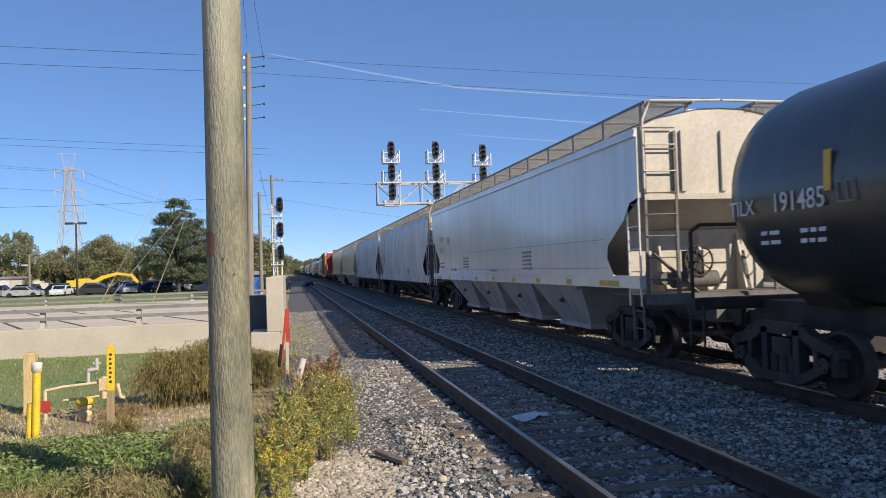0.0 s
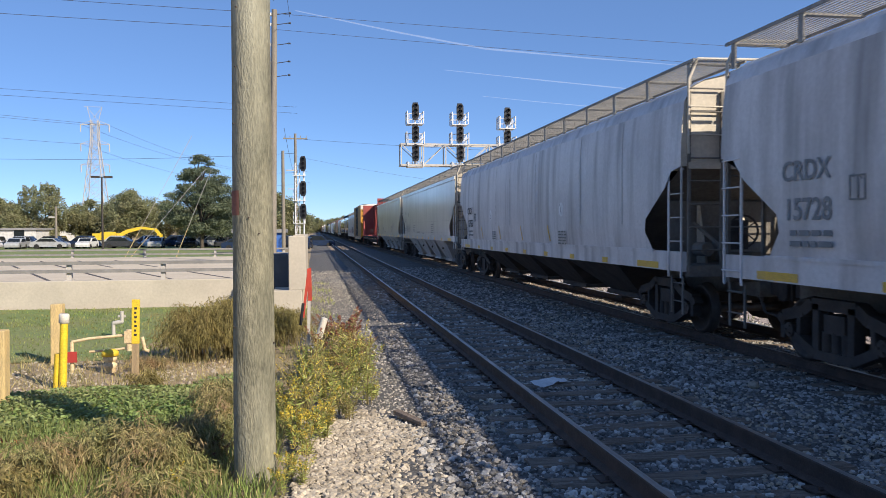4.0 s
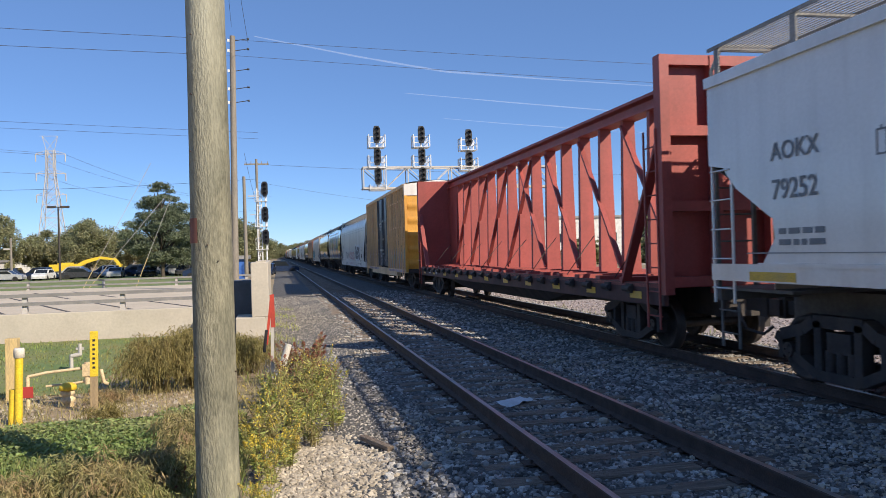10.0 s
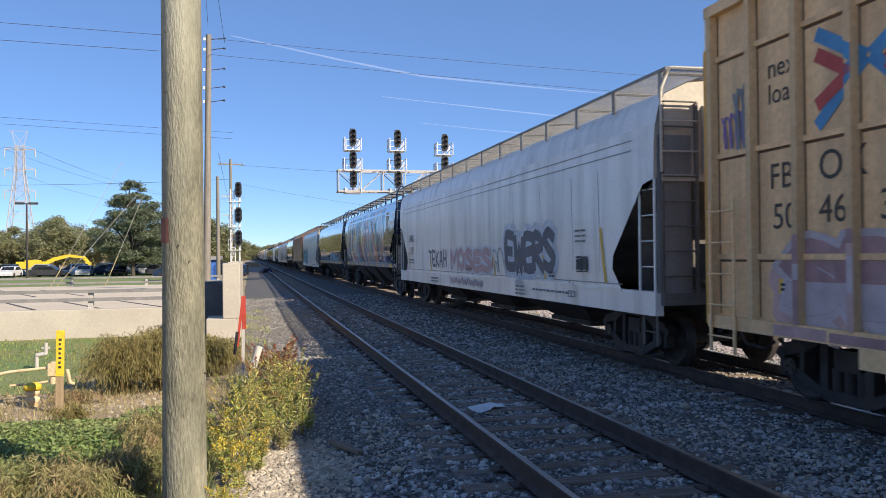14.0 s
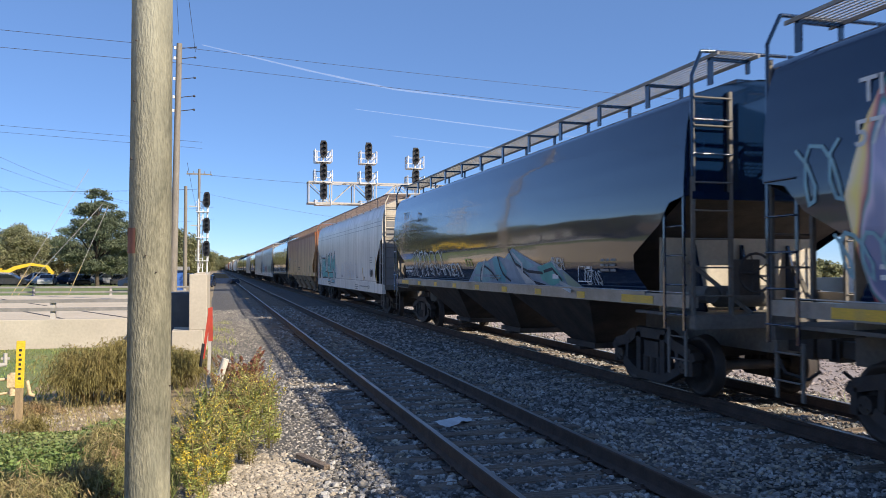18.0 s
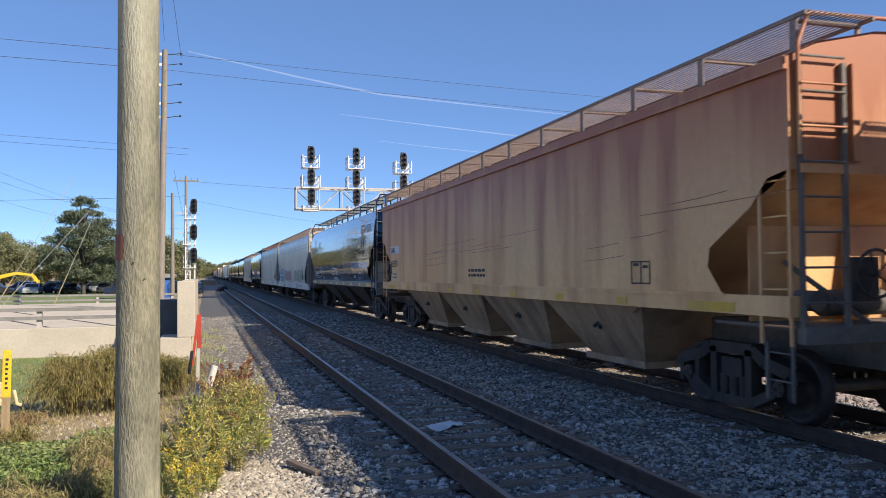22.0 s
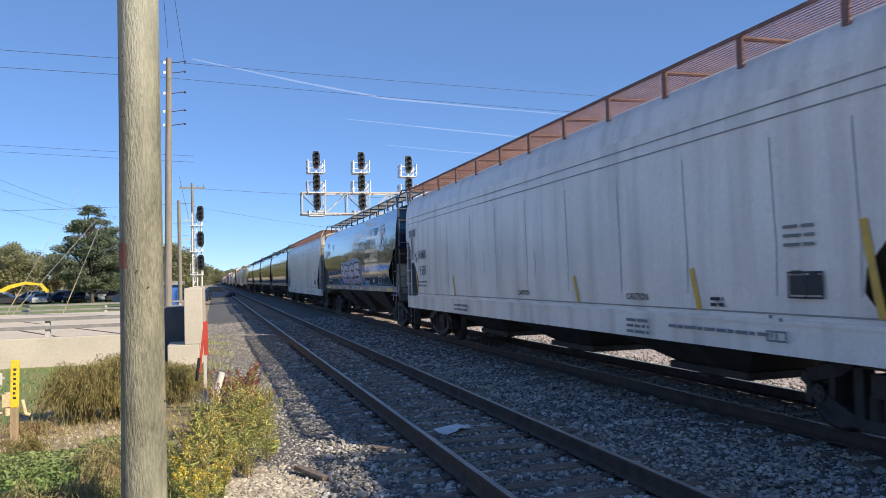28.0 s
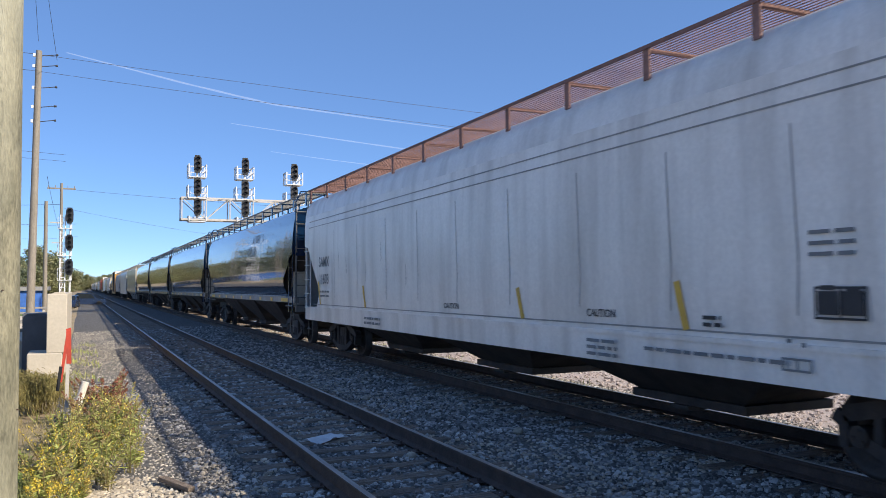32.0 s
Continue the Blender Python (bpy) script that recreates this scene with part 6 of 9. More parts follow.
# the tan car
g = Geo()
fill(g, "flat", [(8.60, 2.42), (8.60, 2.66), (7.42, 2.66), (7.42, 2.42)], 0.006)
part("reporting_plate", g, W_, Mc)
mark(Mc, "flat", "SAMX", 8.54, 2.45, 0.26, K_)
mark(Mc, "flat", "635570", 8.50, 2.0, 0.30, K_)
side_bars(Mc, 0.64, 1.82, 1.1, 2, K_, -1.612, 0.06, 0.05, 3)
data_box(Mc, -6.6, 1.62, K_, -1.612, 0.5, 0.32)
side_bars(Mc, 8.3, 1.75, 0.6, 2, GR, -1.612, 0.05, 0.05, 4)
rnd = random.Random(77)
for i in range(15):
    y, z = rnd.uniform(-8, 7), rnd.uniform(1.9, 2.7)
    l = rnd.uniform(0.8, 3.2)
    paint_strokes(Mc, "flat", [[(y, z), (y - l / 2, z + 0.02), (y - l, z + 0.06)]], 0.008, PAINT["brown"], 0.005, "scrape")

# the black cars
for car, num in ((J, "570"), (K, "570"), (N, "570021"), (Q, "570049")):
    mark(car, "round", "TILX", 7.38, 3.36, 0.36, W_)
    mark(car, "round", num, 7.42, 2.96, 0.36, W_)
    data_box(car, 5.43, 3.22, GR, side_x("round", 3.3, 0.012), 0.28, 0.24)
    side_bars(car, 7.2, 1.80, 0.9, 2, W_, side_x("round", 1.8, 0.012), 0.05, 0.05, 3)
    data_box(car, -5.45, 1.58, W_, side_x("round", 1.75, 0.02), 0.50, 0.34)
    side_bars(car, -6.3, 1.92, 0.5, 3, GR, side_x("round", 1.9, 0.012), 0.04, 0.04, 4)
    panel(car, "small_plate", -4.35, -4.6, 1.62, 1.74, W_, side_x("round", 1.7, 0.014))
    side_bars(car, -0.9, 1.70, 0.7, 3, GR, side_x("round", 1.68, 0.012), 0.03, 0.03, 5)
    if car is not K:
        emblem_75(car, -6.2 if car is not J else -6.55, 2.78, W_ if car is Q else PAINT["sand"])
def mural_paint():
    """Soft sprayed colour fields over a dark blue ground."""
    m = bpy.data.materials.new("sprayed mural paint")
    m.use_nodes = True
    nt, nodes = m.node_tree, m.node_tree.nodes
    link = nt.links.new
    tc, mp = nodes.new("ShaderNodeTexCoord"), nodes.new("ShaderNodeMapping")
    mp.inputs["Scale"].default_value = (0.0, 0.85, 0.36)
    link(tc.outputs["Object"], mp.inputs["Vector"])
    warp, add, cell = nodes.new("ShaderNodeTexNoise"), nodes.new("ShaderNodeVectorMath"), nodes.new("ShaderNodeTexVoronoi")
    warp.inputs["Scale"].default_value, warp.inputs["Detail"].default_value = 1.4, 2.0
    link(mp.outputs[0], warp.inputs["Vector"])
    add.operation = "MULTIPLY_ADD"
    add.inputs[1].default_value = (0.0, 1.1, 1.5)
    link(warp.outputs["Color"], add.inputs[0])
    link(mp.outputs[0], add.inputs[2])
    cell.feature = "SMOOTH_F1"
    cell.inputs["Scale"].default_value, cell.inputs["Smoothness"].default_value = 1.9, 0.55
    link(add.outputs[0], cell.inputs["Vector"])
    sep, ramp = nodes.new("ShaderNodeSeparateColor"), nodes.new("ShaderNodeValToRGB")
    link(cell.outputs["Color"], sep.inputs[0])
    link(sep.outputs[0], ramp.inputs[0])
    stops = [(0.0, (0.03, 0.10, 0.24)), (0.20, (0.10, 0.36, 0.58)), (0.32, (0.26, 0.55, 0.72)), (0.42, (0.92, 0.74, 0.66)), (0.50, (0.95, 0.74, 0.20)), (0.57, (0.85, 0.42, 0.26)),
             (0.65, (0.42, 0.05, 0.09)), (0.74, (0.03, 0.28, 0.28)), (0.86, (0.66, 0.55, 0.72)), (1.0, (0.04, 0.12, 0.32))]
    while len(ramp.color_ramp.elements) < len(stops):
        ramp.color_ramp.elements.new(0.5)
    for e, (p, c) in zip(ramp.color_ramp.elements, stops):
        e.position, e.color = p, (*c, 1)
    veil, mix, fog = nodes.new("ShaderNodeTexNoise"), nodes.new("ShaderNodeMix"), nodes.new("ShaderNodeMapRange")
    veil.inputs["Scale"].default_value, veil.inputs["Detail"].default_value = 0.9, 3.0
    link(mp.outputs[0], veil.inputs["Vector"])
    fog.inputs["From Min"].default_value, fog.inputs["From Max"].default_value = 0.50, 0.68
    link(veil.outputs["Fac"], fog.inputs["Value"])
    mix.data_type = "RGBA"
    link(fog.outputs[0], mix.inputs[0])
    link(ramp.outputs[0], mix.inputs[6])
    mix.inputs[7].default_value = (0.018, 0.035, 0.075, 1)
    bsdf = nodes["Principled BSDF"]
    link(mix.outputs[2], bsdf.inputs["Base Color"])
    bsdf.inputs["Roughness"].default_value, bsdf.inputs["Coat Weight"].default_value, bsdf.inputs["Coat Roughness"].default_value = 0.4, 0.6, 0.08
    return m


g = Geo()
fill(g, "round", [(7.35, 1.475), (7.55, 2.5), (7.3, 3.2), (6.9, 3.9), (-6.0, 3.95), (-6.2, 3.2), (-5.9, 1.475)], 0.004)
MURAL = mural_paint()
part("mural", g, MURAL, J, "soft colourful sprayed mural")
SWEEPS = [("sand", 0.34, [(0.55, 3.2), (0.35, 2.6), (0.45, 1.9), (0.2, 1.55)]), ("maroon", 0.20, [(0.1, 2.75), (-0.1, 2.3), (-0.5, 2.0), (-0.9, 1.9)]), ("sky", 0.34, [(-0.75, 3.0), (-0.95, 2.5), (-1.35, 2.15), (-1.9, 1.95)]),
          ("pink", 0.36, [(-1.2, 3.3), (-1.6, 3.0), (-1.7, 2.6)]), ("sand", 0.44, [(-2.4, 3.5), (-2.7, 3.0), (-2.6, 2.6), (-3.2, 2.3)]), ("maroon", 0.26, [(-3.0, 2.35), (-3.6, 2.1), (-4.3, 2.05)]), ("teal", 0.5, [(-3.5, 3.5), (-3.9, 2.8), (-3.7, 2.3)]),
          ("green", 0.16, [(-2.35, 2.6), (-2.45, 2.1), (-2.5, 1.6)]), ("maroon", 0.14, [(3.2, 2.1), (2.7, 2.45), (2.35, 2.6)]), ("sand", 0.36, [(5.3, 2.1), (4.5, 2.05), (3.7, 2.15)]), ("lime", 0.14, [(3.9, 2.7), (3.75, 3.2), (3.85, 3.5)]),
          ("pink", 0.22, [(2.9, 3.0), (2.5, 2.7), (2.0, 2.2), (1.7, 1.7)]), ("sky", 0.16, [(2.5, 3.6), (2.4, 3.1), (2.6, 2.6)]), ("orange", 0.16, [(4.9, 1.85), (4.3, 1.75), (3.8, 1.8)]), ("violet", 0.2, [(5.0, 3.3), (4.7, 2.9), (4.8, 2.5)])]
for i, (col, w, pts) in enumerate([(c_, 0.85 * w_, p_) for c_, w_, p_ in SWEEPS]):      # wide tapering sweeps of the brush
    line = smooth_line(pts, 5)
    g, n = Geo(), len(line)
    for k in range(n - 1):
        a, b = line[k], line[k + 1]
        wa, wb = (0.2 + 0.8 * math.sin(math.pi * (0.1 + 0.82 * k / (n - 1)))) * w, (0.2 + 0.8 * math.sin(math.pi * (0.1 + 0.82 * (k + 1) / (n - 1)))) * w
        fill(g, "round", [(a[0] + wa / 2, a[1] + wa * 0.2), (b[0] + wb / 2, b[1] + wb * 0.2), (b[0] - wb / 2, b[1] - wb * 0.2), (a[0] - wa / 2, a[1] - wa * 0.2)], 0.006 + 0.0003 * i)
    part("mural_patch", g, PAINT[col], J)
for i in range(3):
    paint_strokes(J, "round", [[(-1.75 - 0.22 * i, 1.62), (-1.76 - 0.22 * i, 2.0 + 0.14 * i)]], 0.05, PAINT["yellow"], 0.011)
for i, ch in enumerate("VOLATILE"):
    y, z = 6.3 - 0.66 * i, 2.86 + 0.07 * i
    for mat_, bold, out in ((PAINT["haze"], 0.020, 0.030), (MURAL, 0.006, 0.033)):
        mark(J, "round", ch, y, z, 0.50, mat_, bold).matrix_basis.translation.x -= out
for ch, y, z, size in (("Y", 0.45, 3.18, 0.56), ("O", -0.10, 3.16, 0.54), ("U", -0.78, 3.20, 0.52), ("T", -1.42, 3.18, 0.56), ("H", -2.02, 3.19, 0.56), (".", -2.72, 3.19, 0.6), ("u", -3.0, 3.20, 0.5)):
    for mat_, bold, out in ((PAINT["haze"], 0.022, 0.030), (MURAL, 0.006, 0.033)):
        mark(J, "round", ch, y, z, size, mat_, bold).matrix_basis.translation.x -= out
paint_strokes(J, "round", [smooth_line([(-0.6, 1.55), (-0.55, 2.2), (-0.9, 3.0)], 5), smooth_line([(-2.2, 1.7), (-2.05, 2.5), (-2.3, 3.4)], 5), smooth_line([(-3.3, 2.2), (-3.1, 2.9), (-3.6, 3.2), (-3.9, 2.8), (-3.6, 2.6)], 5)], 0.02, PAINT["haze"], 0.022)
scribble(J, "round", -7.3, -7.85, 1.55, 1.95, 41, W_, 0.04, 2)
scribble(J, "round", 0.3, -0.6, 1.6, 2.0, 42, GR, 0.03, 3)
scribble(K, "round", 7.1, 5.8, 1.55, 1.9, 43, W_, 0.022, 6)
scribble(K, "round", 5.5, 2.6, 1.55, 2.35, 44, W_, 0.035, 5)
scribble(K, "round", 2.5, 1.1, 1.58, 1.95, 45, W_, 0.03, 4)
scribble(K, "round", 0.8, 0.2, 1.85, 2.05, 46, PAINT["lime"], 0.025, 3)
for k, (col, poly) in enumerate((
        ("mist", [(0.9, 1.47), (0.55, 1.62), (-0.2, 1.95), (-0.9, 1.98), (-1.4, 2.08), (-2.0, 2.02), (-2.5, 2.23), (-3.1, 2.06), (-3.9, 1.86), (-4.4, 1.95), (-4.9, 1.75), (-5.5, 1.47)]),
        ("sky", [(0.5, 1.50), (-0.1, 1.90), (-0.9, 1.94), (-1.1, 1.60), (-0.4, 1.48)]),
        ("cyan", [(-1.2, 2.02), (-1.6, 2.06), (-2.0, 1.75), (-1.7, 1.50), (-1.3, 1.55)]),
        ("sky", [(-2.1, 2.02), (-2.5, 2.20), (-3.0, 2.04), (-3.6, 1.86), (-3.0, 1.76), (-2.6, 1.90)]),
        ("haze", [(-2.6, 1.86), (-3.0, 1.72), (-3.5, 1.52), (-2.9, 1.50)]),
        ("teal", [(-3.7, 1.84), (-4.4, 1.92), (-4.8, 1.60), (-4.2, 1.48), (-3.8, 1.58)]),
        ("fade_green", [(-4.8, 1.76), (-5.1, 1.66), (-5.45, 1.48), (-4.9, 1.49)]))):
    g = Geo()
    fill(g, "round", poly, 0.007 + 0.0012 * k)
    part("graffiti", g, PAINT[col], K)
paint_strokes(K, "round", [smooth_line([(-0.1, 1.5), (-0.5, 1.85), (-1.0, 1.75), (-1.3, 1.55)], 3), smooth_line([(-1.6, 2.05), (-1.75, 1.7), (-2.1, 1.55)], 3), [(-2.3, 2.2), (-2.6, 1.9), (-3.2, 1.75), (-3.9, 1.72)], [(-2.9, 1.78), (-3.3, 1.55), (-3.9, 1.48)], [(-4.0, 1.75), (-4.4, 1.80), (-4.7, 1.6)]], 0.055, PAINT["navy"], 0.020)
paint_strokes(K, "round", [[(-2.5, 2.12), (-2.95, 1.9), (-2.9, 1.7), (-3.4, 1.5)], [(-0.2, 1.55), (-0.7, 1.98)], [(-4.6, 1.55), (-5.2, 1.42)]], 0.07, PAINT["haze"], 0.021)
letters(K, "round", "ANEM", -4.38, -4.92, 1.78, 2.02, 0.028, PAINT["haze"], None, None, None, 60, 0)
letters(K, "round", "2ETOS", -5.68, -6.25, 1.54, 1.80, 0.028, PAINT["haze"], None, None, None, 61, 0)
letters(K, "round", "3YHNE".replace("3", "5"), 4.3, 1.6, 1.62, 1.95, 0.04, PAINT["haze"], None, None, None, 63, 0)
letters(K, "round", "OEOEO", 6.0, 4.4, 1.58, 2.36, 0.035, PAINT["haze"], None, None, None, 64, 3)
scribble(J, "round", 8.2, 7.5, 2.4, 3.15, 48, PAINT["sky"], 0.04, 2)
scribble(J, "round", 7.7, 7.0, 1.7, 2.2, 49, PAINT["sky"], 0.04, 3)
paint_strokes(N, "round", [[(1.56, 1.99), (1.40, 1.80), (1.26, 1.75), (1.20, 1.80)]], 0.05, W_, 0.012)
letters(N, "round", "SETSE", 1.28, -0.35, 1.74, 2.10, 0.055, W_, None, None, None, 50, 3)
letters(N, "round", "YOEN", 1.16, -0.10, 1.48, 1.68, 0.05, W_, None, None, None, 51, 3)
paint_strokes(N, "round", [smooth_line([(7.15, 1.99), (6.98, 1.82), (7.1, 1.60), (6.6, 1.63), (5.95, 1.60), (6.05, 1.80), (5.98, 1.93)], 3), smooth_line([(5.47, 1.65), (5.2, 1.72), (5.25, 1.97), (4.9, 1.94), (4.75, 1.62), (4.3, 1.62), (4.17, 1.92), (4.9, 1.94)], 3), [(5.25, 1.97), (5.22, 2.25)], [(4.5, 1.92), (4.47, 2.2)]], 0.035, W_, 0.012)
letters(N, "round", "SEN", 4.25, 3.85, 1.66, 1.82, 0.018, GR, None, None, None, 52, 0)
scribble(N, "round", -0.5, -4.2, 1.6, 2.0, 53, GR, 0.03, 7)
scribble(N, "round", -6.9, -7.3, 1.65, 1.8, 54, GR, 0.02, 2)
PAINT["pale"] = plain("pale lilac spray paint", (0.66, 0.61, 0.68), 0.6)
g = Geo()
fill(g, "round", blob(3.55, 1.64, 0.42, 0.16, 6), 0.006)
part("graffiti", g, PAINT["blue"], Q)
g = Geo()
fill(g, "round", [(2.75, 1.49), (2.72, 2.2), (2.3, 2.50), (0.3, 2.56), (-0.45, 2.68), (-1.55, 2.62), (-1.75, 2.1), (-2.1, 1.49)], 0.0045)
part("graffiti", g, PAINT["mist"], Q, "pale blue sprayed glow")
letters(Q, "round", "BEHE", 2.74, -0.50, 1.50, 2.44, 0.30, PAINT["pale"], PAINT["black"], PAINT["mist"], PAINT["lilac"], 90, 4, 0.02, 0.98)
letters(Q, "round", "5", -0.52, -1.95, 1.50, 2.46, 0.34, PAINT["pale"], PAINT["black"], PAINT["mist"], PAINT["lilac"], 95, 2, 0.02, 1.0)
letters(Q, "round", "2OI5", 4.35, 3.90, 1.70, 1.90, 0.030, W_, None, None, None, 62, 2)
for y, z, r in ((-1.85, 2.08, 0.09), (-2.05, 1.92, 0.08), (-2.25, 2.14, 0.08), (-2.2, 1.72, 0.24), (-2.75, 1.56, 0.42)):
    g = Geo()
    fill(g, "round", blob(y, z, r, min(r, 0.11), int(-y * 100), 16, 0.15), 0.007)
    part("graffiti", g, PAINT["blue"], Q)
paint_strokes(Q, "round", [smooth_line([(-2.50, 1.62), (-2.52, 1.88), (-2.76, 2.03), (-3.0, 1.86), (-3.04, 1.60)], 4), smooth_line([(-2.62, 1.60), (-2.66, 1.80), (-2.86, 1.80), (-2.92, 1.60)], 4), [(-2.58, 1.90), (-2.74, 1.94)], [(-2.60, 1.84), (-2.72, 1.87)]], 0.028, W_, 0.012)
paint_strokes(Q, "round", [smooth_line([(-2.70, 2.03), (-2.58, 2.14), (-2.52, 2.12)], 3), smooth_line([(-2.70, 2.03), (-2.66, 2.2), (-2.68, 2.24)], 3), smooth_line([(-2.70, 2.03), (-2.78, 2.16), (-2.77, 2.2)], 3)], 0.04, W_, 0.013)
letters(Q, "round", "ISTMI", -3.05, -3.55, 1.52, 1.72, 0.022, W_, None, None, None, 58, 2)
for car in (J, K, N, Q) + tuple(FLEET[15:]):
    paint_strokes(car, "round", [[(8.6, 1.485), (-8.6, 1.485)]], 0.012, W_, 0.03, "sill_line")

# the tank car
for txt, y, z, s_ in (("TILX", 6.9, 2.33, 0.28), ("191485", 5.95, 2.33, 0.34)):
    side_text(tank, txt, y, z, s_, M["paint_white"], -1.506, 0.003)
side_bars(tank, 6.2, 2.05, 0.4, 2, M["paint_white"], -1.50, 0.05, 0.07, 3)
side_bars(tank, 5.4, 2.05, 0.45, 2, M["paint_white"], -1.50, 0.05, 0.07, 4)
data_box(tank, 4.74, 2.35, M["paint_grey"], -1.506, 0.30, 0.24)
part("yellow_mark", Geo().prism([(4.95, 2.50), (4.83, 2.50), (4.80, 2.96), (4.92, 2.96)], 0, -1.512, -1.502), M["yellow"], tank)

# the boxcar's lower graffiti
def patch(poly, mat_, lift):
    g_ = Geo()
    fill(g_, "box", poly, lift)
    return part("graffiti", g_, mat_, box)


for k, (a, b, m_) in enumerate(((6.4, 2.0, "fade_lilac"), (-2.05, -7.55, "fade_lilac"))):
    for i in range(14):
        y = a + (b - a) * (i + 0.5) / 14
        patch(blob(y, 1.32, 0.34, 0.36 + 0.06 * (i % 3), 30 * k + i, 16, 0.22), PAINT[m_ if i % 3 else "fade_pink"], 0.003 + 0.0003 * i)
letters(box, "box", "SEO", 6.3, 3.6, 1.05, 2.05, 0.40, PAINT["fade_maroon"], PAINT["fade_lilac"], None, PAINT["fade_lilac"], 71, 2, 0.05, 1.05)
letters(box, "box", "HR", 3.6, 2.0, 1.05, 2.20, 0.40, PAINT["fade_maroon"], PAINT["fade_pink"], None, PAINT["fade_maroon"], 72, 2, 0.05, 1.05)
letters(box, "box", "NEW", -2.1, -4.6, 1.02, 1.95, 0.34, PAINT["fade_green"], PAINT["fade_lilac"], None, PAINT["fade_maroon"], 73, 2, 0.06, 1.08)
letters(box, "box", "AOSE", -4.6, -7.5, 1.02, 1.95, 0.34, PAINT["fade_green"], PAINT["fade_lilac"], None, PAINT["fade_pink"], 74, 2, 0.06, 1.08)
for y, c_ in ((5.2, "yellow"), (2.4, "yellow"), (-3.75, "yellow"), (-2.9, "haze"), (-4.3, "haze"), (-5.3, "haze")):
    patch([(y + 0.06, 1.2), (y + 0.09, 1.62), (y - 0.06, 1.60), (y - 0.04, 1.25)], PAINT[c_], 0.017)
# Grime lines that also paint the shade in creases round posts and rails.
GRIME_CREASE = plain("brown grimy crease-shade line", (0.16, 0.10, 0.065), 0.9)
for a, b in ((-7.7, -1.95), (1.90, 7.7)):
    for i in range(8):
        y = a + 0.08 + (b - a - 0.16) * i / 7
        for q in (-0.072, 0.072):
            part("grime_line", cached("grime_line", lambda: Geo().box(-0.003, 0.0, -0.011, 0.011, 1.02, 4.84)), GRIME_CREASE, box, "", pose(-1.5505, y + q, 0))
        if i < 7:
            for k in (0.193, 0.518, 0.832):
                part("grime_line", cached("grime_under", lambda: Geo().box(-0.003, 0.0, -0.33, 0.33, -0.016, 0.016)), GRIME_CREASE, box, "", pose(-1.5508, y + (b - a - 0.16) / 14, 0.98 + 3.94 * k - 0.045))
    for i in range(8):
        y, rr = a + 0.08 + (b - a - 0.16) * i / 7, random.Random(int(a * 10) + i)
        z = 1.0
        while z < 1.9 and abs(y) > 1.9 and y < 6.6:
            h = rr.uniform(0.12, 0.4)
            part("graffiti", Geo().box(-1.6535, -1.6505, y - 0.044, y + 0.044, z, min(2.02, z + h)), PAINT[("fade_lilac", "fade_maroon", "fade_pink", "fade_maroon", "fade_maroon")[rr.randrange(5)] if a > 0 else ("fade_green", "fade_green", "fade_maroon", "fade_pink", "fade_green")[rr.randrange(5)]], box)
            z += h
scribble(box, "box", 7.2, 6.8, 3.0, 3.85, 81, GR, 0.05, 3)


# paint that carries on over the posts
def on_posts(name, lines, w, mat_):
    g_ = Geo()
    for i in range(8):
        c_ = 1.98 + 5.64 * i / 7
        for pts in lines:
            for q in stroke_poly(pts, w):
                flip = [(b, a) for a, b in q]
                q = [(a, b) for b, a in clip_z(clip_z(flip, c_ - 0.045, True), c_ + 0.045, False)]
                if len(q) > 2:
                    g_.add([(-1.6525, a, b) for a, b in q], [tuple(range(len(q)))])
    return part(name, g_, mat_, box)


on_posts("emblem", [[(5.74, 4.10), (5.05, 3.70), (5.74, 3.12)], [(4.30, 4.10), (4.99, 3.70), (4.30, 3.12)]], 0.15, PAINT["blue"])
on_posts("emblem", [[(5.74, 3.88), (5.25, 3.60), (5.74, 3.34)], [(4.30, 3.88), (4.79, 3.60), (4.30, 3.34)]], 0.15, PAINT["red"])
for y, z in ((6.4, 1.32), (-5.9, 2.02)):
    panel(box, "yellow_plate", y, y - 0.42, z, z + 0.17, M["yellow"], -1.560)
    side_bars(box, y - 0.04, z + 0.09, 0.32, 2, K_, -1.565, 0.03, 0.025, 4)
scribble(box, "box", 7.45, 6.85, 3.05, 3.55, 82, PAINT["violet"], 0.03, 5)
g = Geo().tube((-0.72, -19.05 / 2 - 0.03, 3.98), (-0.72, -19.05 / 2 - 0.02, 3.98), 0.085, n=16)
part("red_dot", g, PAINT["red"], L)

for k, (y, w_) in enumerate(((1.45, 0.10), (0.95, 0.07), (0.45, 0.09), (-0.45, 0.08), (-0.9, 0.10), (-1.45, 0.07))):       # old swirls on the doors
    paint_strokes(box, "box", [smooth_line([(y + 0.12, 1.15), (y + 0.2, 1.45 + 0.05 * k), (y - 0.02, 1.72), (y - 0.2, 1.5), (y - 0.1, 1.22)], 4)], w_, PAINT[("ash", "fade_lilac", "ash", "fade_lilac", "ash", "fade_green")[k]], 0.052 + 0.0005 * k)
for a, b, c_ in ((6.4, 2.0, "fade_maroon"), (-2.3, -4.4, "fade_maroon"), (-4.6, -7.4, "fade_lilac")):
    for k in range(5):
        y = a + (b - a) * (k + 0.5) / 5
        part("graffiti", Geo().box(-1.6545, -1.651, y - abs(b - a) / 10.5, y + abs(b - a) / 10.5, 0.86, 0.98 - 0.02 * (k % 3)), PAINT[c_ if k % 2 else "fade_pink"], box)

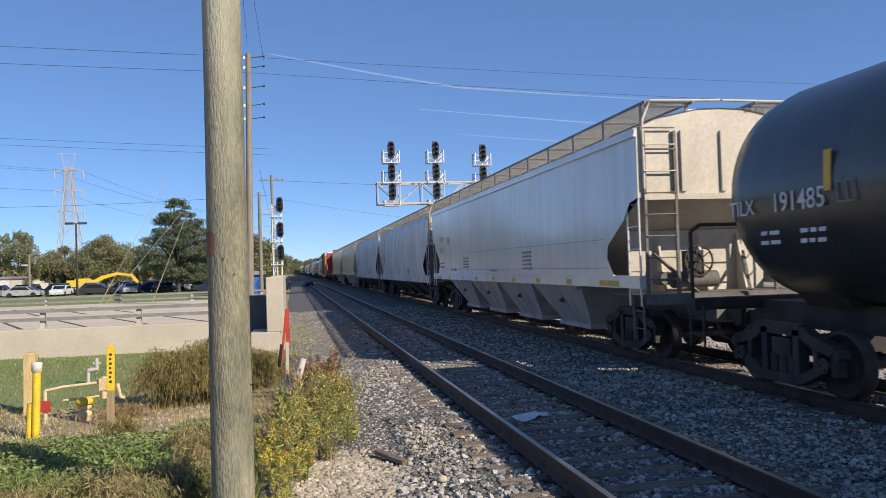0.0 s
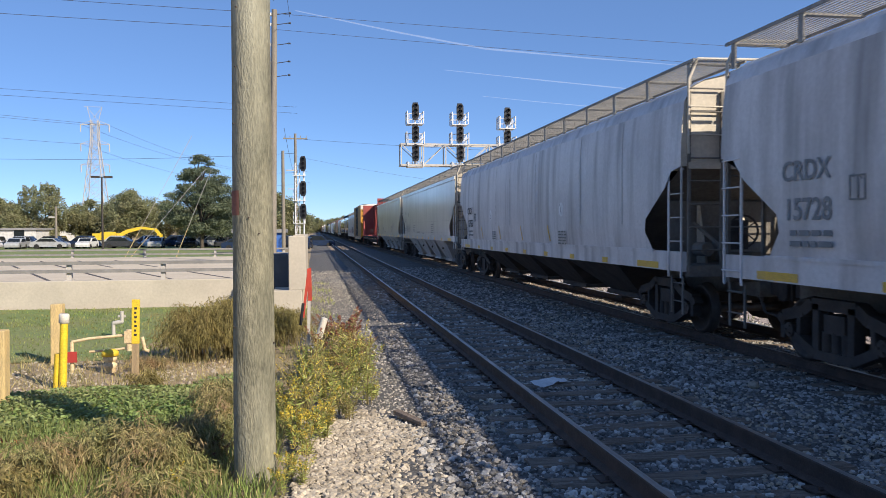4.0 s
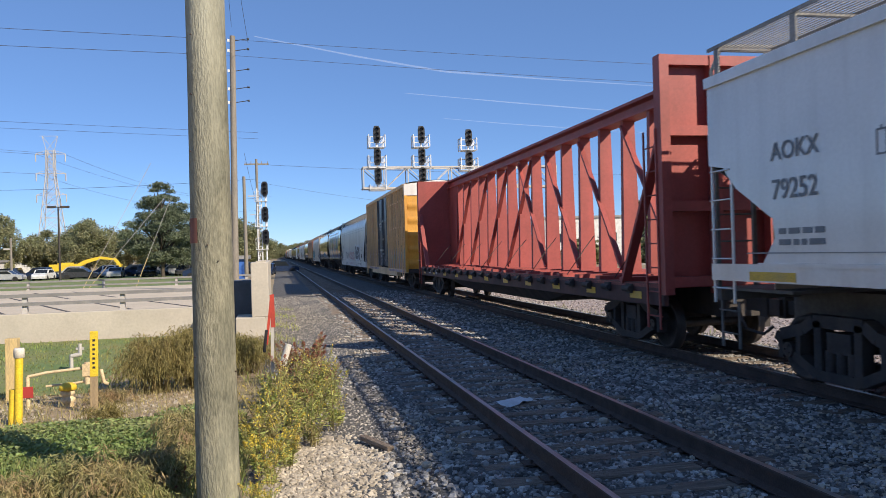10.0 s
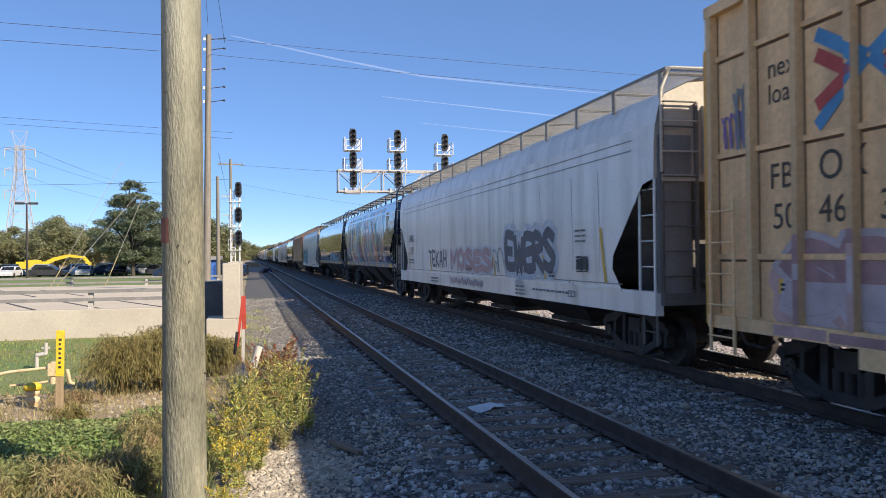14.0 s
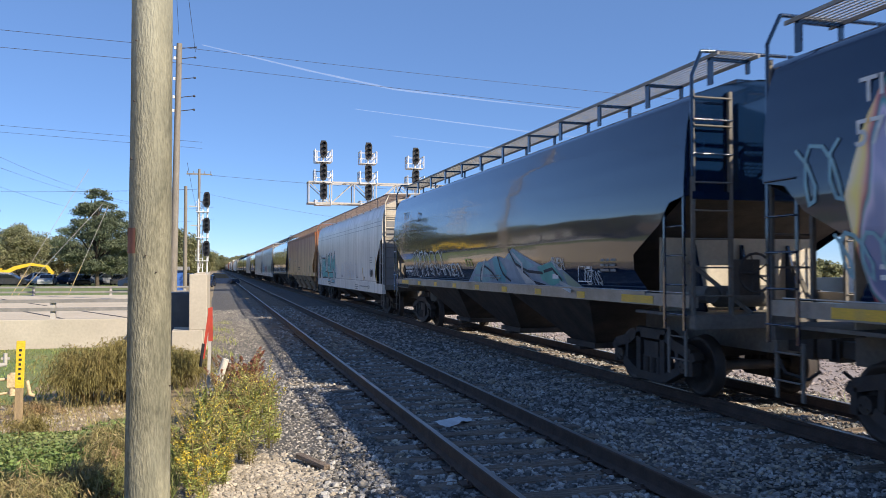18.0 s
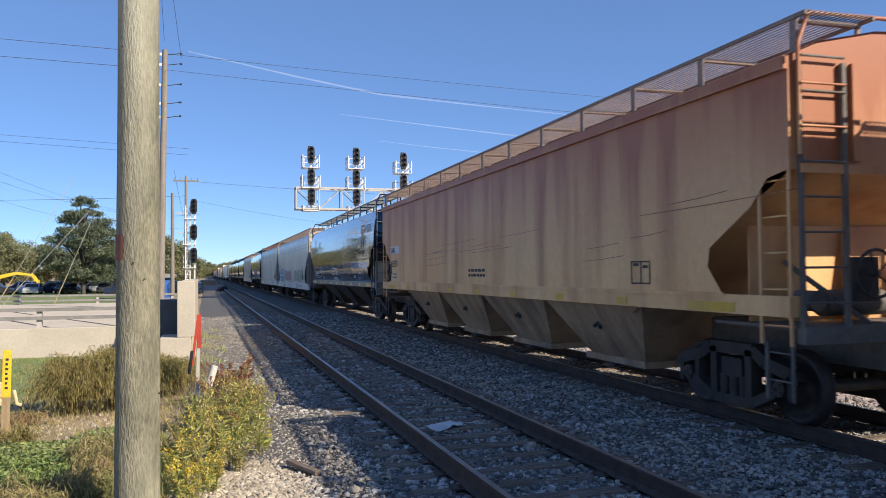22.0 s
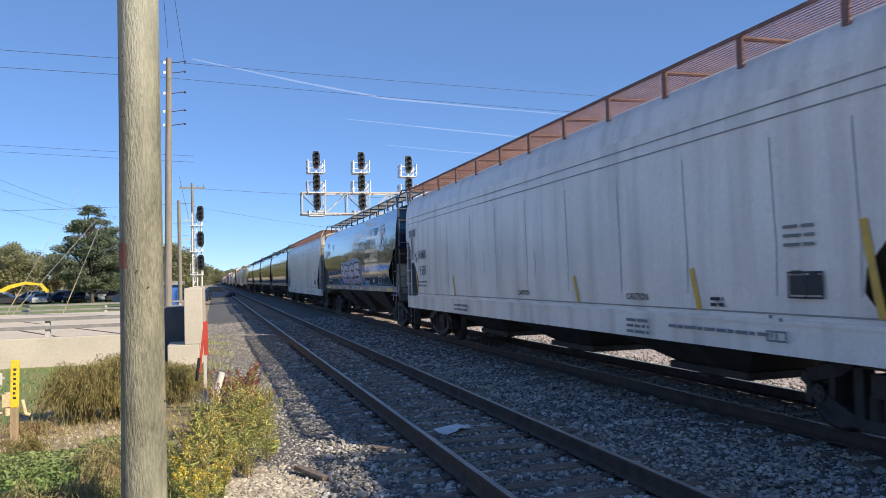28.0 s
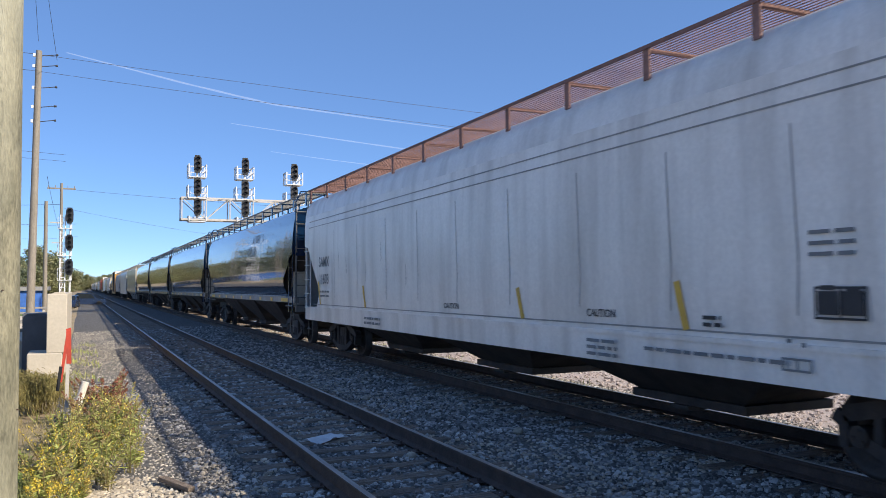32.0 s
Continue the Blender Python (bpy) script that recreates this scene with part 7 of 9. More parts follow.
# ---- poles, signals, bridge ----
def soft_edges(ob, width=0.012):
    b = ob.modifiers.new("bevel", "BEVEL")
    b.width, b.segments = width, 2
    return ob


def utility_pole():
    """The near wooden pole: a tapered round trunk with checks and a foot in the ground."""
    p = thing("utility_pole", pose(-0.52, 6.68, -0.28), "weathered greenish-grey wooden utility pole", "utility pole")
    g = Geo()
    rows, n = [], 40
    for i in range(61):
        z = 12.5 * i / 60
        r0 = 0.172 - 0.0042 * z
        ring = []
        for k in range(n + 1):
            a = 2 * math.pi * (k % n) / n
            r = r0 + 0.005 * noise.noise((math.cos(a) * 1.6, math.sin(a) * 1.6, z * 0.5)) + 0.0035 * noise.noise((math.cos(a) * 9, math.sin(a) * 9, z * 0.9))
            ring.append((r * math.cos(a), r * math.sin(a), z - 0.1))
        rows.append(ring)
    g.loft(rows)
    part("trunk", g, M["pole"], p)
    # rusty band mark, knots and a few old nails
    g = Geo()
    ring = [[(0.1685 * math.cos(a), 0.1685 * math.sin(a), z) for a in [math.radians(-170 + 4 * k) for k in range(12)]] for z in (2.20, 2.26, 2.34, 2.40)]
    g.loft(ring)
    part("stain", g, M["rust_patch"], p, "faded red-brown paint mark")
    rnd = random.Random(8)
    for i in range(7):
        a, z = math.radians(rnd.uniform(-160, -20)), rnd.uniform(0.4, 4.0)
        part("nail", cached("nail", lambda: Geo().tube((0, 0, 0), (0.012, 0, 0), 0.006, n=6)), M["rail_side"], p, "",
             pose(0.167 * math.cos(a), 0.167 * math.sin(a), z, 0, 0, math.degrees(a)))
    return p


utility_pole()


def far_pole(x, y, z_top, r, label, lean=0.0):
    p = thing("utility_pole", pose(x, y, -0.5, 0, lean, 0), label, "utility pole")
    h = z_top + 0.5
    part("trunk", Geo().tube((0, 0, -0.2), (0, 0, h), r, r * 0.7, 14), M["far_pole"], p)
    return p, h


# pole with side insulators and its wires across the line
p2, h2 = far_pole(-1.86, 36, 11.6, 0.17, "tall wooden pole carrying side insulators", 0.9)
for z in (10.95, 10.05, 9.25, 8.65, 12.0 - 0.6):
    g = Geo()
    g.tube((0.1, 0, 0), (0.62, 0, 0.10), 0.018, n=6)
    g.lathe([(0.03, 0.62), (0.055, 0.64), (0.03, 0.67), (0.055, 0.69), (0.03, 0.72)], 8, (0, 0, 0.10), 0)
    part("insulator_arm", g, M["wire"], p2, "dark insulator on a bracket", pose(0, 0, z + 0.5))
    part("insulator_cap", Geo().box(-0.22, -0.12, -0.04, 0.04, -0.06, 0.06), M["white_steel"], p2, "", pose(0, 0, z + 0.5))
p3, h3 = far_pole(-2.25, 60, 7.75, 0.16, "short grey wooden pole by the line")
p4, h4 = far_pole(-1.72, 78, 11.2, 0.17, "wooden pole with a crossarm")
g = Geo()
g.box(-1.15, 1.15, -0.06, 0.06, h4 - 0.55, h4 - 0.42)
for x in (-1.05, -0.5, 0.5, 1.05):
    g.tube((x, 0, h4 - 0.42), (x, 0, h4 - 0.2), 0.035, n=6)
part("crossarm", g, M["far_pole"], p4)
part("side_bracket", Geo().box(-0.9, 0.1, -0.05, 0.05, h4 - 3.6, h4 - 3.5), M["galv"], p4)
part("side_bracket", Geo().box(-0.75, 0.0, -0.04, 0.04, h4 - 5.4, h4 - 5.32), M["galv"], p4)
p5, h5 = far_pole(-33.3, 110, 5.1, 0.18, "grey wooden service pole by the lot")
part("lamp_arm", Geo().box(-0.9, 0.1, -0.1, 0.1, h5 - 1.5, h5 - 1.3), M["galv"], p5)


def wire(a, b, sag, r, n=22, name="overhead_wire"):
    a, b = Vector(a), Vector(b)
    pts = [a.lerp(b, i / n) - Vector((0, 0, 4 * sag * (i / n) * (1 - i / n))) for i in range(n + 1)]
    return tagged(part(name, Geo().path(pts, r * 0.65, 5), M["wire"]), "thin dark overhead wire", "wire", "overhead wires")


wire((-60, 36.5, 14.2), (-1.9, 36, 11.45), 0.35, 0.016)
wire((-1.9, 36, 11.45), (46, 36, 10.4), 0.25, 0.013)
wire((-60, 36.5, 13.3), (-1.9, 36, 10.75), 0.35, 0.016)
wire((-1.9, 36, 10.75), (46, 36, 9.2), 0.25, 0.013)
wire((-1.0, 36, 11.3), (-1.2, -20, 11.6), 0.5, 0.012)
wire((-1.7, 36, 12.0), (-0.7, 6.6, 10.6), 0.2, 0.012)
wire((-1.3, 36, 6.4), (-1.5, 78, 6.0), 0.4, 0.012)
wire((-1.72, 78, 10.7), (40, 78, 9.4), 0.3, 0.02)
wire((-1.72, 78, 9.3), (-70, 100, 12.0), 1.2, 0.025)
wire((-1.72, 78, 9.0), (30, 100, 7.0), 0.6, 0.015)
for z in (45.0, 43.0):
    wire((-260, 260, z + 9), (-5, 262, z - 3.0), 0.5, 0.07)
for x0, z0 in ((-71, 35.0), (-63, 35.0), (-71, 29.0)):
    wire((-240, 120, z0 + 20), (x0, 260, z0), 6.0, 0.06)
    wire((x0, 260, z0), (-2, 420, z0 - 2), 6.0, 0.06)


def guy(a, b, bright):
    g = thing("guy_wire", pose(*b), "steel guy wire with a pale yellow guard at its foot", "guy wire", "guy wires")
    a = Vector(a) - Vector(b)
    part("strand", Geo().tube((0, 0, 0), a, 0.014, n=5), M["galv"], g)
    part("guard", Geo().tube((0, 0, 0), a * bright, 0.022, n=8), M["cream"], g, "pale yellow plastic guard")
    return g


guy((-7.3, 50, 7.6), (-11.4, 50, 0.0), 0.22)
guy((-6.5, 50, 5.6), (-11.2, 50.3, 0.0), 0.25)
guy((-6.2, 50, 5.5), (-8.4, 50, 0.0), 0.35)


def signal_head(parent, x, z, y, s=1.0, lit=True):
    """A tall oval backboard with three hooded lenses that look down the line."""
    g = Geo()
    pts = []
    for i in range(28):
        a = 2 * math.pi * i / 28
        pts.append((0.30 * s * math.cos(a), 0.34 * s * math.sin(a) + (0.36 * s if math.sin(a) > 0 else -0.36 * s)))
    g.prism(pts, 1, -0.03, 0.03)
    g.box(-0.2 * s, 0.2 * s, 0.03, 0.28, -0.7 * s, 0.7 * s)
    head = part("signal_head", g, M["signal_black"], parent, "black oval signal head with hooded lenses", pose(x, y, z))
    for k in (-0.40, 0.0, 0.40):
        h = Geo()
        rows = [[(0.15 * s * math.cos(a), q, 0.15 * s * math.sin(a)) for a in [math.radians(-20 + 220 * j / 12) for j in range(13)]] for q in (-0.03, -0.30)]
        h.loft(rows)
        part("hood", h, M["signal_black"], head, "", pose(0, 0, k * s))
        part("lens", Geo().lathe([(0.0, -0.045), (0.09 * s, -0.04), (0.13 * s, -0.032)], 14, axis=1), M["lens"], head, "", pose(0, 0, k * s))
    return head


def cage(parent, x, z, y, w=1.35, d=1.2, h=1.0):
    """A white service basket round a head."""
    floor_ = part("service_basket", Geo().box(x - w / 2, x + w / 2, y, y + d, z - 0.05, z), M["white_steel"], parent, "white steel service basket")
    bars = []
    for hh in (h * 0.5, h):
        for a, b in (((x - w / 2, y), (x - w / 2, y + d)), ((x + w / 2, y), (x + w / 2, y + d)), ((x - w / 2, y + d), (x + w / 2, y + d))):
            bars.append(((a[0], a[1], z + hh), (b[0], b[1], z + hh), 0.06))
    for px in (x - w / 2, x + w / 2):
        for py in (y, y + d):
            bars.append(((px, py, z), (px, py, z + h), 0.07))
        bars.append(((px, y, z + 0.1), (px, y + d, z + h), 0.03))
        for k in range(1, 5):
            q = px + (0.09 if px < x else -0.09) * k * 0.8
            bars.append(((q, y + d, z), (q, y + d, z + h), 0.03))
    for a, b, t in bars:
        part("basket_bar", Geo().bar(a, b, t, t, (0, 1, 0) if abs(a[2] - b[2]) > 0.5 and a[1] == b[1] else (0, 0, 1)), M["white_steel"], floor_)
    return floor_


def signal_gantry():
    t = thing("signal_gantry", pose(0, 65, 0), "galvanised truss signal gantry with black signal heads", "signal gantry")
    x0, x1, z0, z1 = 7.12, 24.0, 7.18, 8.92
    for y in (0, 1.3):
        for z in (z0, z1):
            part("chord", Geo().box(x0, x1, y - 0.06, y + 0.06, z - 0.06, z + 0.06), M["galv"], t)
        n = 9
        for i in range(n + 1):
            x = x0 + 0.05 + (x1 - x0 - 0.1) * i / n
            part("upright", cached("gantry_upright", lambda: Geo().box(-0.04, 0.04, -0.04, 0.04, z0, z1)), M["galv"], t, "", pose(x, y, 0))
            if i < n:
                xb = x0 + 0.05 + (x1 - x0 - 0.1) * (i + 1) / n
                a, b = ((x, z1), (xb, z0)) if i % 2 == 0 else ((x, z0), (xb, z1))
                part("diagonal", Geo().bar((a[0], y, a[1]), (b[0], y, b[1]), 0.06, 0.06), M["galv"], t)
    g = Geo()
    for i in range(12):
        x = x0 + (x1 - x0) * i / 11
        g.bar((x, 0, z0), (x, 1.3, z0), 0.06, 0.06)
        g.bar((x, 0, z1), (x, 1.3, z1), 0.06, 0.06)
    part("cross_ties", g, M["galv"], t)
    part("floor_grating", Geo().box(x0, x1, 0.2, 1.1, z0 + 0.06, z0 + 0.10), M["galv"], t)
    part("column", Geo().tube((23.6, 0.6, -0.4), (23.6, 0.6, 9.4), 0.32, 0.26, 16), M["galv"], t)
    for x, low in ((8.36, True), (12.12, True), (16.2, False)):
        part("mast", Geo().tube((x, 0.35, z0), (x, 0.35, 12.0), 0.09, n=10), M["white_steel"], t)
        top = 11.66 if low else 11.4
        signal_head(t, x, top, 0.0)
        cage(t, x, top - 1.05, -0.1)
        signal_head(t, x, top - 1.85, 0.0)
        cage(t, x, top - 2.75, -0.1, 1.45)
        if low:
            signal_head(t, x, 7.95 + 0.25, -0.1)
            cage(t, x, 7.05, -0.1, 1.3, 1.2, 0.4)
        for s in (-0.2, 0.2):
            part("ladder_rail", Geo().box(x + s - 0.02, x + s + 0.02, 0.5, 0.54, z0, 11.2), M["white_steel"], t)
    return t


def mast_signal():
    t = thing("mast_signal", pose(-0.85, 65, -0.3), "white lattice mast with three black signal heads", "railway signal")
    for x in (-0.62, -0.28):
        part("upright", Geo().box(x - 0.04, x + 0.04, 0.2, 0.28, -0.2, 7.6), M["white_steel"], t)
    for i in range(20):
        part("rung", cached("mast_rung", lambda: Geo().box(-0.62, -0.28, 0.22, 0.26, -0.02, 0.02)), M["white_steel"], t, "", pose(0, 0, 0.3 + 0.37 * i))
    for i in range(6):
        z = 0.6 + 1.15 * i
        part("brace", Geo().bar((-0.62, 0.24, z), (-0.28, 0.24, z + 1.1), 0.04, 0.04), M["white_steel"], t)
    part("pole", Geo().tube((0.05, 0.3, -0.2), (0.05, 0.3, 7.4), 0.07, n=10), M["white_steel"], t)
    for z in (7.53, 5.50, 3.66):
        signal_head(t, 0.0, z, 0.0, 0.86)
        g = Geo()
        g.box(-0.8, 0.2, 0.0, 0.6, z - 1.0, z - 0.95)
        for q in (-0.8, 0.15):
            g.bar((q, 0.6, z - 1.0), (q, 0.6, z - 0.1), 0.04, 0.04, (0, 1, 0))
        g.bar((-0.8, 0.6, z - 0.1), (0.15, 0.6, z - 0.1), 0.04, 0.04)
        part("platform", g, M["white_steel"], t)
    return t


signal_gantry()
mast_signal()

# the bridge: near parapet, deck, far parapet, railings
WALL_Y, FAR_Y, DECK_Z = 22.5, 45.0, 0.38


def rail_run(name, x0, x1, y, z0, posts, heights, label, group):
    r = thing(name, pose(0, y, 0), label, "railing", group)
    for h in heights:
        part("rail_bar", Geo().box(x0, x1, -0.035, 0.035, z0 + h - 0.045, z0 + h + 0.045), M["bar_grey"], r)
    x = x1 - 0.4
    while x > x0:
        part("post", cached(("rail_post", max(heights)), lambda: Geo().prism([(-0.07, 0), (0.10, 0), (0.05, max(heights) + 0.03), (-0.05, max(heights) + 0.03)], 0, -0.06, 0.06).box(-0.09, 0.09, -0.12, 0.12, 0, 0.02)), M["galv"], r, "", pose(x, 0.09, z0))
        x -= posts
    return r


wall = soft_edges(part("bridge_wall", Geo().box(-62, -1.25, WALL_Y, WALL_Y + 0.32, -0.6, 0.47), M["concrete"]), 0.02)
tagged(wall, "low pale concrete bridge parapet wall", "wall", "", "structure")
deck = tagged(part("bridge_deck", Geo().box(-62, -1.3, WALL_Y + 0.33, FAR_Y + 0.4, -0.3, DECK_Z), M["deck"]), "pale concrete bridge deck with dark skewed lines", "bridge deck", "", "structure")
for i in range(34):
    x = -1.7 - 1.7 * i
    for y0, y1 in ((WALL_Y + 1.0, WALL_Y + 8.2), (WALL_Y + 10.2, WALL_Y + 18.0)):
        part("deck_joint", Geo().bar((x - 0.44 * (y0 - WALL_Y), y0, DECK_Z + 0.004), (x - 0.44 * (y1 - WALL_Y), y1, DECK_Z + 0.004), 0.10, 0.008), M["deck_dark"], deck)
rail_run("near_railing", -62, -1.3, WALL_Y + 0.16, 0.47, 2.44, (0.25, 0.47), "grey two-bar steel railing on the parapet wall", "bridge railings")
rail_run("far_railing", -62, -1.3, FAR_Y, DECK_Z, 3.72, (0.17, 0.42), "grey two-bar steel railing along the far deck edge", "bridge railings")
rail_run("right_railing", 20.5, 35.5, FAR_Y, -0.25, 3.72, (0.3, 0.6, 0.9), "pale steel railing beyond the tracks", "bridge railings")
tagged(soft_edges(part("right_abutment", Geo().box(35.5, 46, FAR_Y, FAR_Y + 0.8, -1.2, 1.2), M["concrete"]), 0.03), "grey concrete abutment beyond the tracks", "wall", "", "structure")

# the stepped concrete block at the bridge's corner
block = thing("bridge_corner_block", pose(-0.6, 19.5, 0), "pale stepped concrete end block of the bridge", "concrete block")
soft_edges(part("base", Geo().box(-0.42, 0.28, 0, 1.2, -0.6, 0.34), M["concrete"], block), 0.02)
soft_edges(part("upper_block", Geo().box(-0.04, 0.37, 0.03, 1.3, 0.34, 1.66), M["concrete"], block), 0.02)
soft_edges(part("parapet", Geo().box(0.16, 0.36, 1.3, 9.5, -0.5, 1.66), M["concrete"], block), 0.02)
soft_edges(part("chamfer", Geo().prism([(0.05, 1.66), (0.33, 1.66), (0.30, 1.71), (0.10, 1.69)], 1, 0.06, 1.25), M["concrete"], block), 0.005)
# Added dark box that stands in for the shaded wall end.
cab = thing("equipment_cabinet", pose(-1.0, 21.2, -0.3), "added dark grey box painting the shaded wall end by the block", "cabinet")
soft_edges(part("body", Geo().box(-0.22, 0.42, 0, 0.9, 0, 1.48), M["cabinet"], cab))
part("door", Geo().box(-0.18, 0.38, -0.02, 0.0, 0.06, 1.42), M["cabinet"], cab)

# leaning red marker on a thin post
sign = thing("track_marker", pose(-0.13, 13.5, -0.25, 0, 1.0, 0), "red and dark marker boards on a thin steel post", "marker post")
part("post", Geo().bar((0, 0, -0.1), (0, 0, 1.38), 0.05, 0.03, (0, 1, 0)), M["galv"], sign)
part("board", Geo().prism([(-0.02, 0.86), (0.05, 0.86), (0.03, 1.42), (-0.04, 1.40)], 1, -0.02, 0.0), M["red_plate"], sign, "red board")
part("side_board", Geo().bar((-0.10, 0.25, 0.55), (-0.02, 0.25, 1.30), 0.045, 0.02, (0, 1, 0)), M["red_plate"], sign, "red slanted board")
# This board's shade is put into black paint.
part("shaded_board", Geo().bar((-0.14, 0.22, 0.42), (-0.10, 0.22, 0.80), 0.05, 0.02, (0, 1, 0)), M["signal_black"], sign, "marker board with its shade painted black")

stub = thing("pipe_stub", pose(-0.07, 12.8, -0.28, 0, 17, 0), "leaning white plastic pipe stub among weeds", "pipe")
part("pipe", Geo().tube((0, 0, -0.1), (0, 0, 0.70), 0.055, n=14), M["white_pipe"], stub)

# yellow markers and the small gas valve set
post = thing("marker_stake", pose(-2.52, 11.6, -0.33, 0, 1.2, 0), "flat wooden stake with a yellow lettered top", "marker post", "pipeline markers")
soft_edges(part("stake", Geo().box(-0.05, 0.05, -0.015, 0.015, 0, 0.55), M["raw_wood"], post), 0.004)
soft_edges(part("yellow_top", Geo().box(-0.052, 0.052, -0.017, 0.017, 0.55, 1.17), M["yellow_paint"], post), 0.004)
for i in range(7):
    part("fine_lettering", Geo().box(-0.016, 0.020 - 0.008 * (i % 2), -0.020, -0.0165, 0.66 + 0.062 * i, 0.69 + 0.062 * i), M["paint_black"], post)

ypipe = thing("marker_pipe", pose(-3.36, 11.2, -0.32, 0, 2.0, 0), "bright yellow plastic marker pipe with a white cap", "marker post", "pipeline markers")
part("pipe", Geo().tube((0, 0, -0.1), (0, 0, 0.90), 0.05, n=16), M["yellow_paint"], ypipe)
part("cap", Geo().lathe([(0.0, 1.02), (0.055, 1.02), (0.066, 1.0), (0.066, 0.90), (0.05, 0.89)], 16), M["white_pipe"], ypipe, "white cap")
part("second_pipe", Geo().tube((-0.09, 0.02, -0.1), (-0.075, 0.02, 0.48), 0.042, n=14), M["yellow_paint"], ypipe)

for x, y, h, lab in ((-4.02, 13.2, 1.0, "square faded cream timber bollard post"), (-3.70, 10.0, 0.98, "square faded cream timber bollard post")):
    p = thing("timber_post", pose(x, y, -0.34, 0, 0.6, 0), lab, "post", "timber posts")
    soft_edges(part("timber", Geo().box(-0.085, 0.085, -0.085, 0.085, -0.1, h), M["cream"], p), 0.012)

valve = thing("gas_valve_set", pose(-3.3, 12.4, -0.3), "small cream pipe frame with valves beside a yellow-capped vent", "valve set")
part("riser", Geo().tube((-0.28, 0, -0.1), (-0.28, 0, 0.46), 0.028, n=12), M["pipe_cream"], valve)
part("header_pipe", Geo().path([(-0.28, 0, 0.46), (-0.05, 0.02, 0.50), (0.52, 0.06, 0.54)], 0.022, 10), M["pipe_cream"], valve)
part("valve_body", Geo().box(0.46, 0.58, -0.01, 0.11, 0.42, 0.60).tube((0.52, 0.05, 0.3), (0.52, 0.05, 0.62), 0.045, n=10), M["pipe_cream"], valve)
part("drop_pipe", Geo().path([(0.70, 0.08, 0.50), (0.74, 0.08, 0.30), (0.80, 0.08, 0.28)], 0.026, 10), M["pipe_cream"], valve)
part("lower_pipe", Geo().path([(-0.05, 0.05, 0.30), (0.35, 0.07, 0.32), (0.62, 0.09, 0.36)], 0.018, 8), M["pipe_cream"], valve)
part("red_tag", Geo().box(-0.36, -0.20, -0.05, -0.03, 0.16, 0.32), M["red_valve"], valve, "red valve tag")
vent = thing("vent_cap", pose(-3.02, 12.3, -0.3) @ Matrix.Scale(0.85, 4), "cream ribbed vent with a yellow cap", "vent")
part("stem", Geo().lathe([(0.09, 0), (0.09, 0.08), (0.115, 0.10), (0.115, 0.16), (0.085, 0.17), (0.085, 0.21), (0.115, 0.22), (0.115, 0.28), (0.08, 0.30)], 20), M["pipe_cream"], vent)
part("cap", Geo().lathe([(0.0, 0.42), (0.09, 0.41), (0.14, 0.37), (0.14, 0.30), (0.08, 0.29)], 20), M["yellow_paint"], vent, "yellow cap")
hyd = thing("far_valve", pose(-3.9, 16.2, -0.27) @ Matrix.Scale(0.72, 4), "small pale valve with a cross handle on the lawn", "valve")
part("stem", Geo().tube((0, 0, 0), (0, 0, 0.42), 0.05, n=12).tube((0.0, 0, 0.38), (0.24, 0, 0.42), 0.06, n=12), M["galv"], hyd)
part("handle", Geo().tube((0.22, 0, 0.40), (0.22, 0, 0.70), 0.05, n=10).box(0.12, 0.32, -0.02, 0.02, 0.54, 0.60), M["galv"], hyd)
tape_roll = thing("red_cone_scrap", pose(-3.15, 8.3, -0.26, 90, 0, 70), "faded red plastic tube lying in the weeds", "litter")
part("tube", Geo().tube((0, 0, -0.3), (0, 0, 0.3), 0.05, 0.03, 12), M["red_valve"], tape_roll)

# scraps on the ballast
scrap = thing("white_scrap", pose(2.92, 9.72, -0.185, 4, -3, 25), "crumpled white scrap lying between the rails", "litter")
g = Geo()
rnd = random.Random(4)
rows = [[(-0.22 + 0.44 * i / 5, -0.13 + 0.26 * j / 4 + rnd.uniform(-0.02, 0.02), 0.02 + rnd.uniform(0, 0.045)) for i in range(6)] for j in range(5)]
g.loft(rows)
part("sheet", g, M["paint_white"], scrap)
plank = thing("wood_offcut", pose(0.95, 8.2, -0.2, 0, 4, -62), "weathered grey wood offcut on the gravel", "wood")
soft_edges(part("board", Geo().box(-0.26, 0.26, -0.04, 0.04, 0.0, 0.05), M["tie"], plank), 0.008)
for i, (x, y, s) in enumerate(((3.55, 8.35, 0.06), (1.3, 7.2, 0.05), (5.4, 9.1, 0.07), (4.6, 13.0, 0.07))):
    st = thing("pale_stone", pose(x, y, -0.185), "pale stone lying on the ballast", "stone", "pale stones")
    part("stone", Geo().lathe([(0, s), (s * 0.8, s * 0.7), (s * 1.1, 0.1 * s), (s * 0.7, -0.3 * s)], 7), M["pale_stone"], st)

# the pale road west of the line, behind the eye, widened to bounce light
tagged(part("west_road", Geo().prism([(-5.5, -160), (-5.5, 6.0), (-10.0, 12.8), (-60, 12.8), (-60, -160)], 2, -0.5, -0.22), M["lot"]), "unseen pale road beside the line, widened to bounce light", "road", "", "structure")

# the verge behind the eye, unseen, made pale to bounce light onto the train
grid_sheet("verge", [-5.6 + 0.7 * i for i in range(7)], [-60 + 1.0 * i for i in range(64)], lambda x, y: ground_z(x, y) + 0.06 + 0.03 * noise.noise((x * 0.8, y * 0.8, 3.0)), M["lot"], "unseen pale verge sheet, added to bounce light onto the train", "gravel")

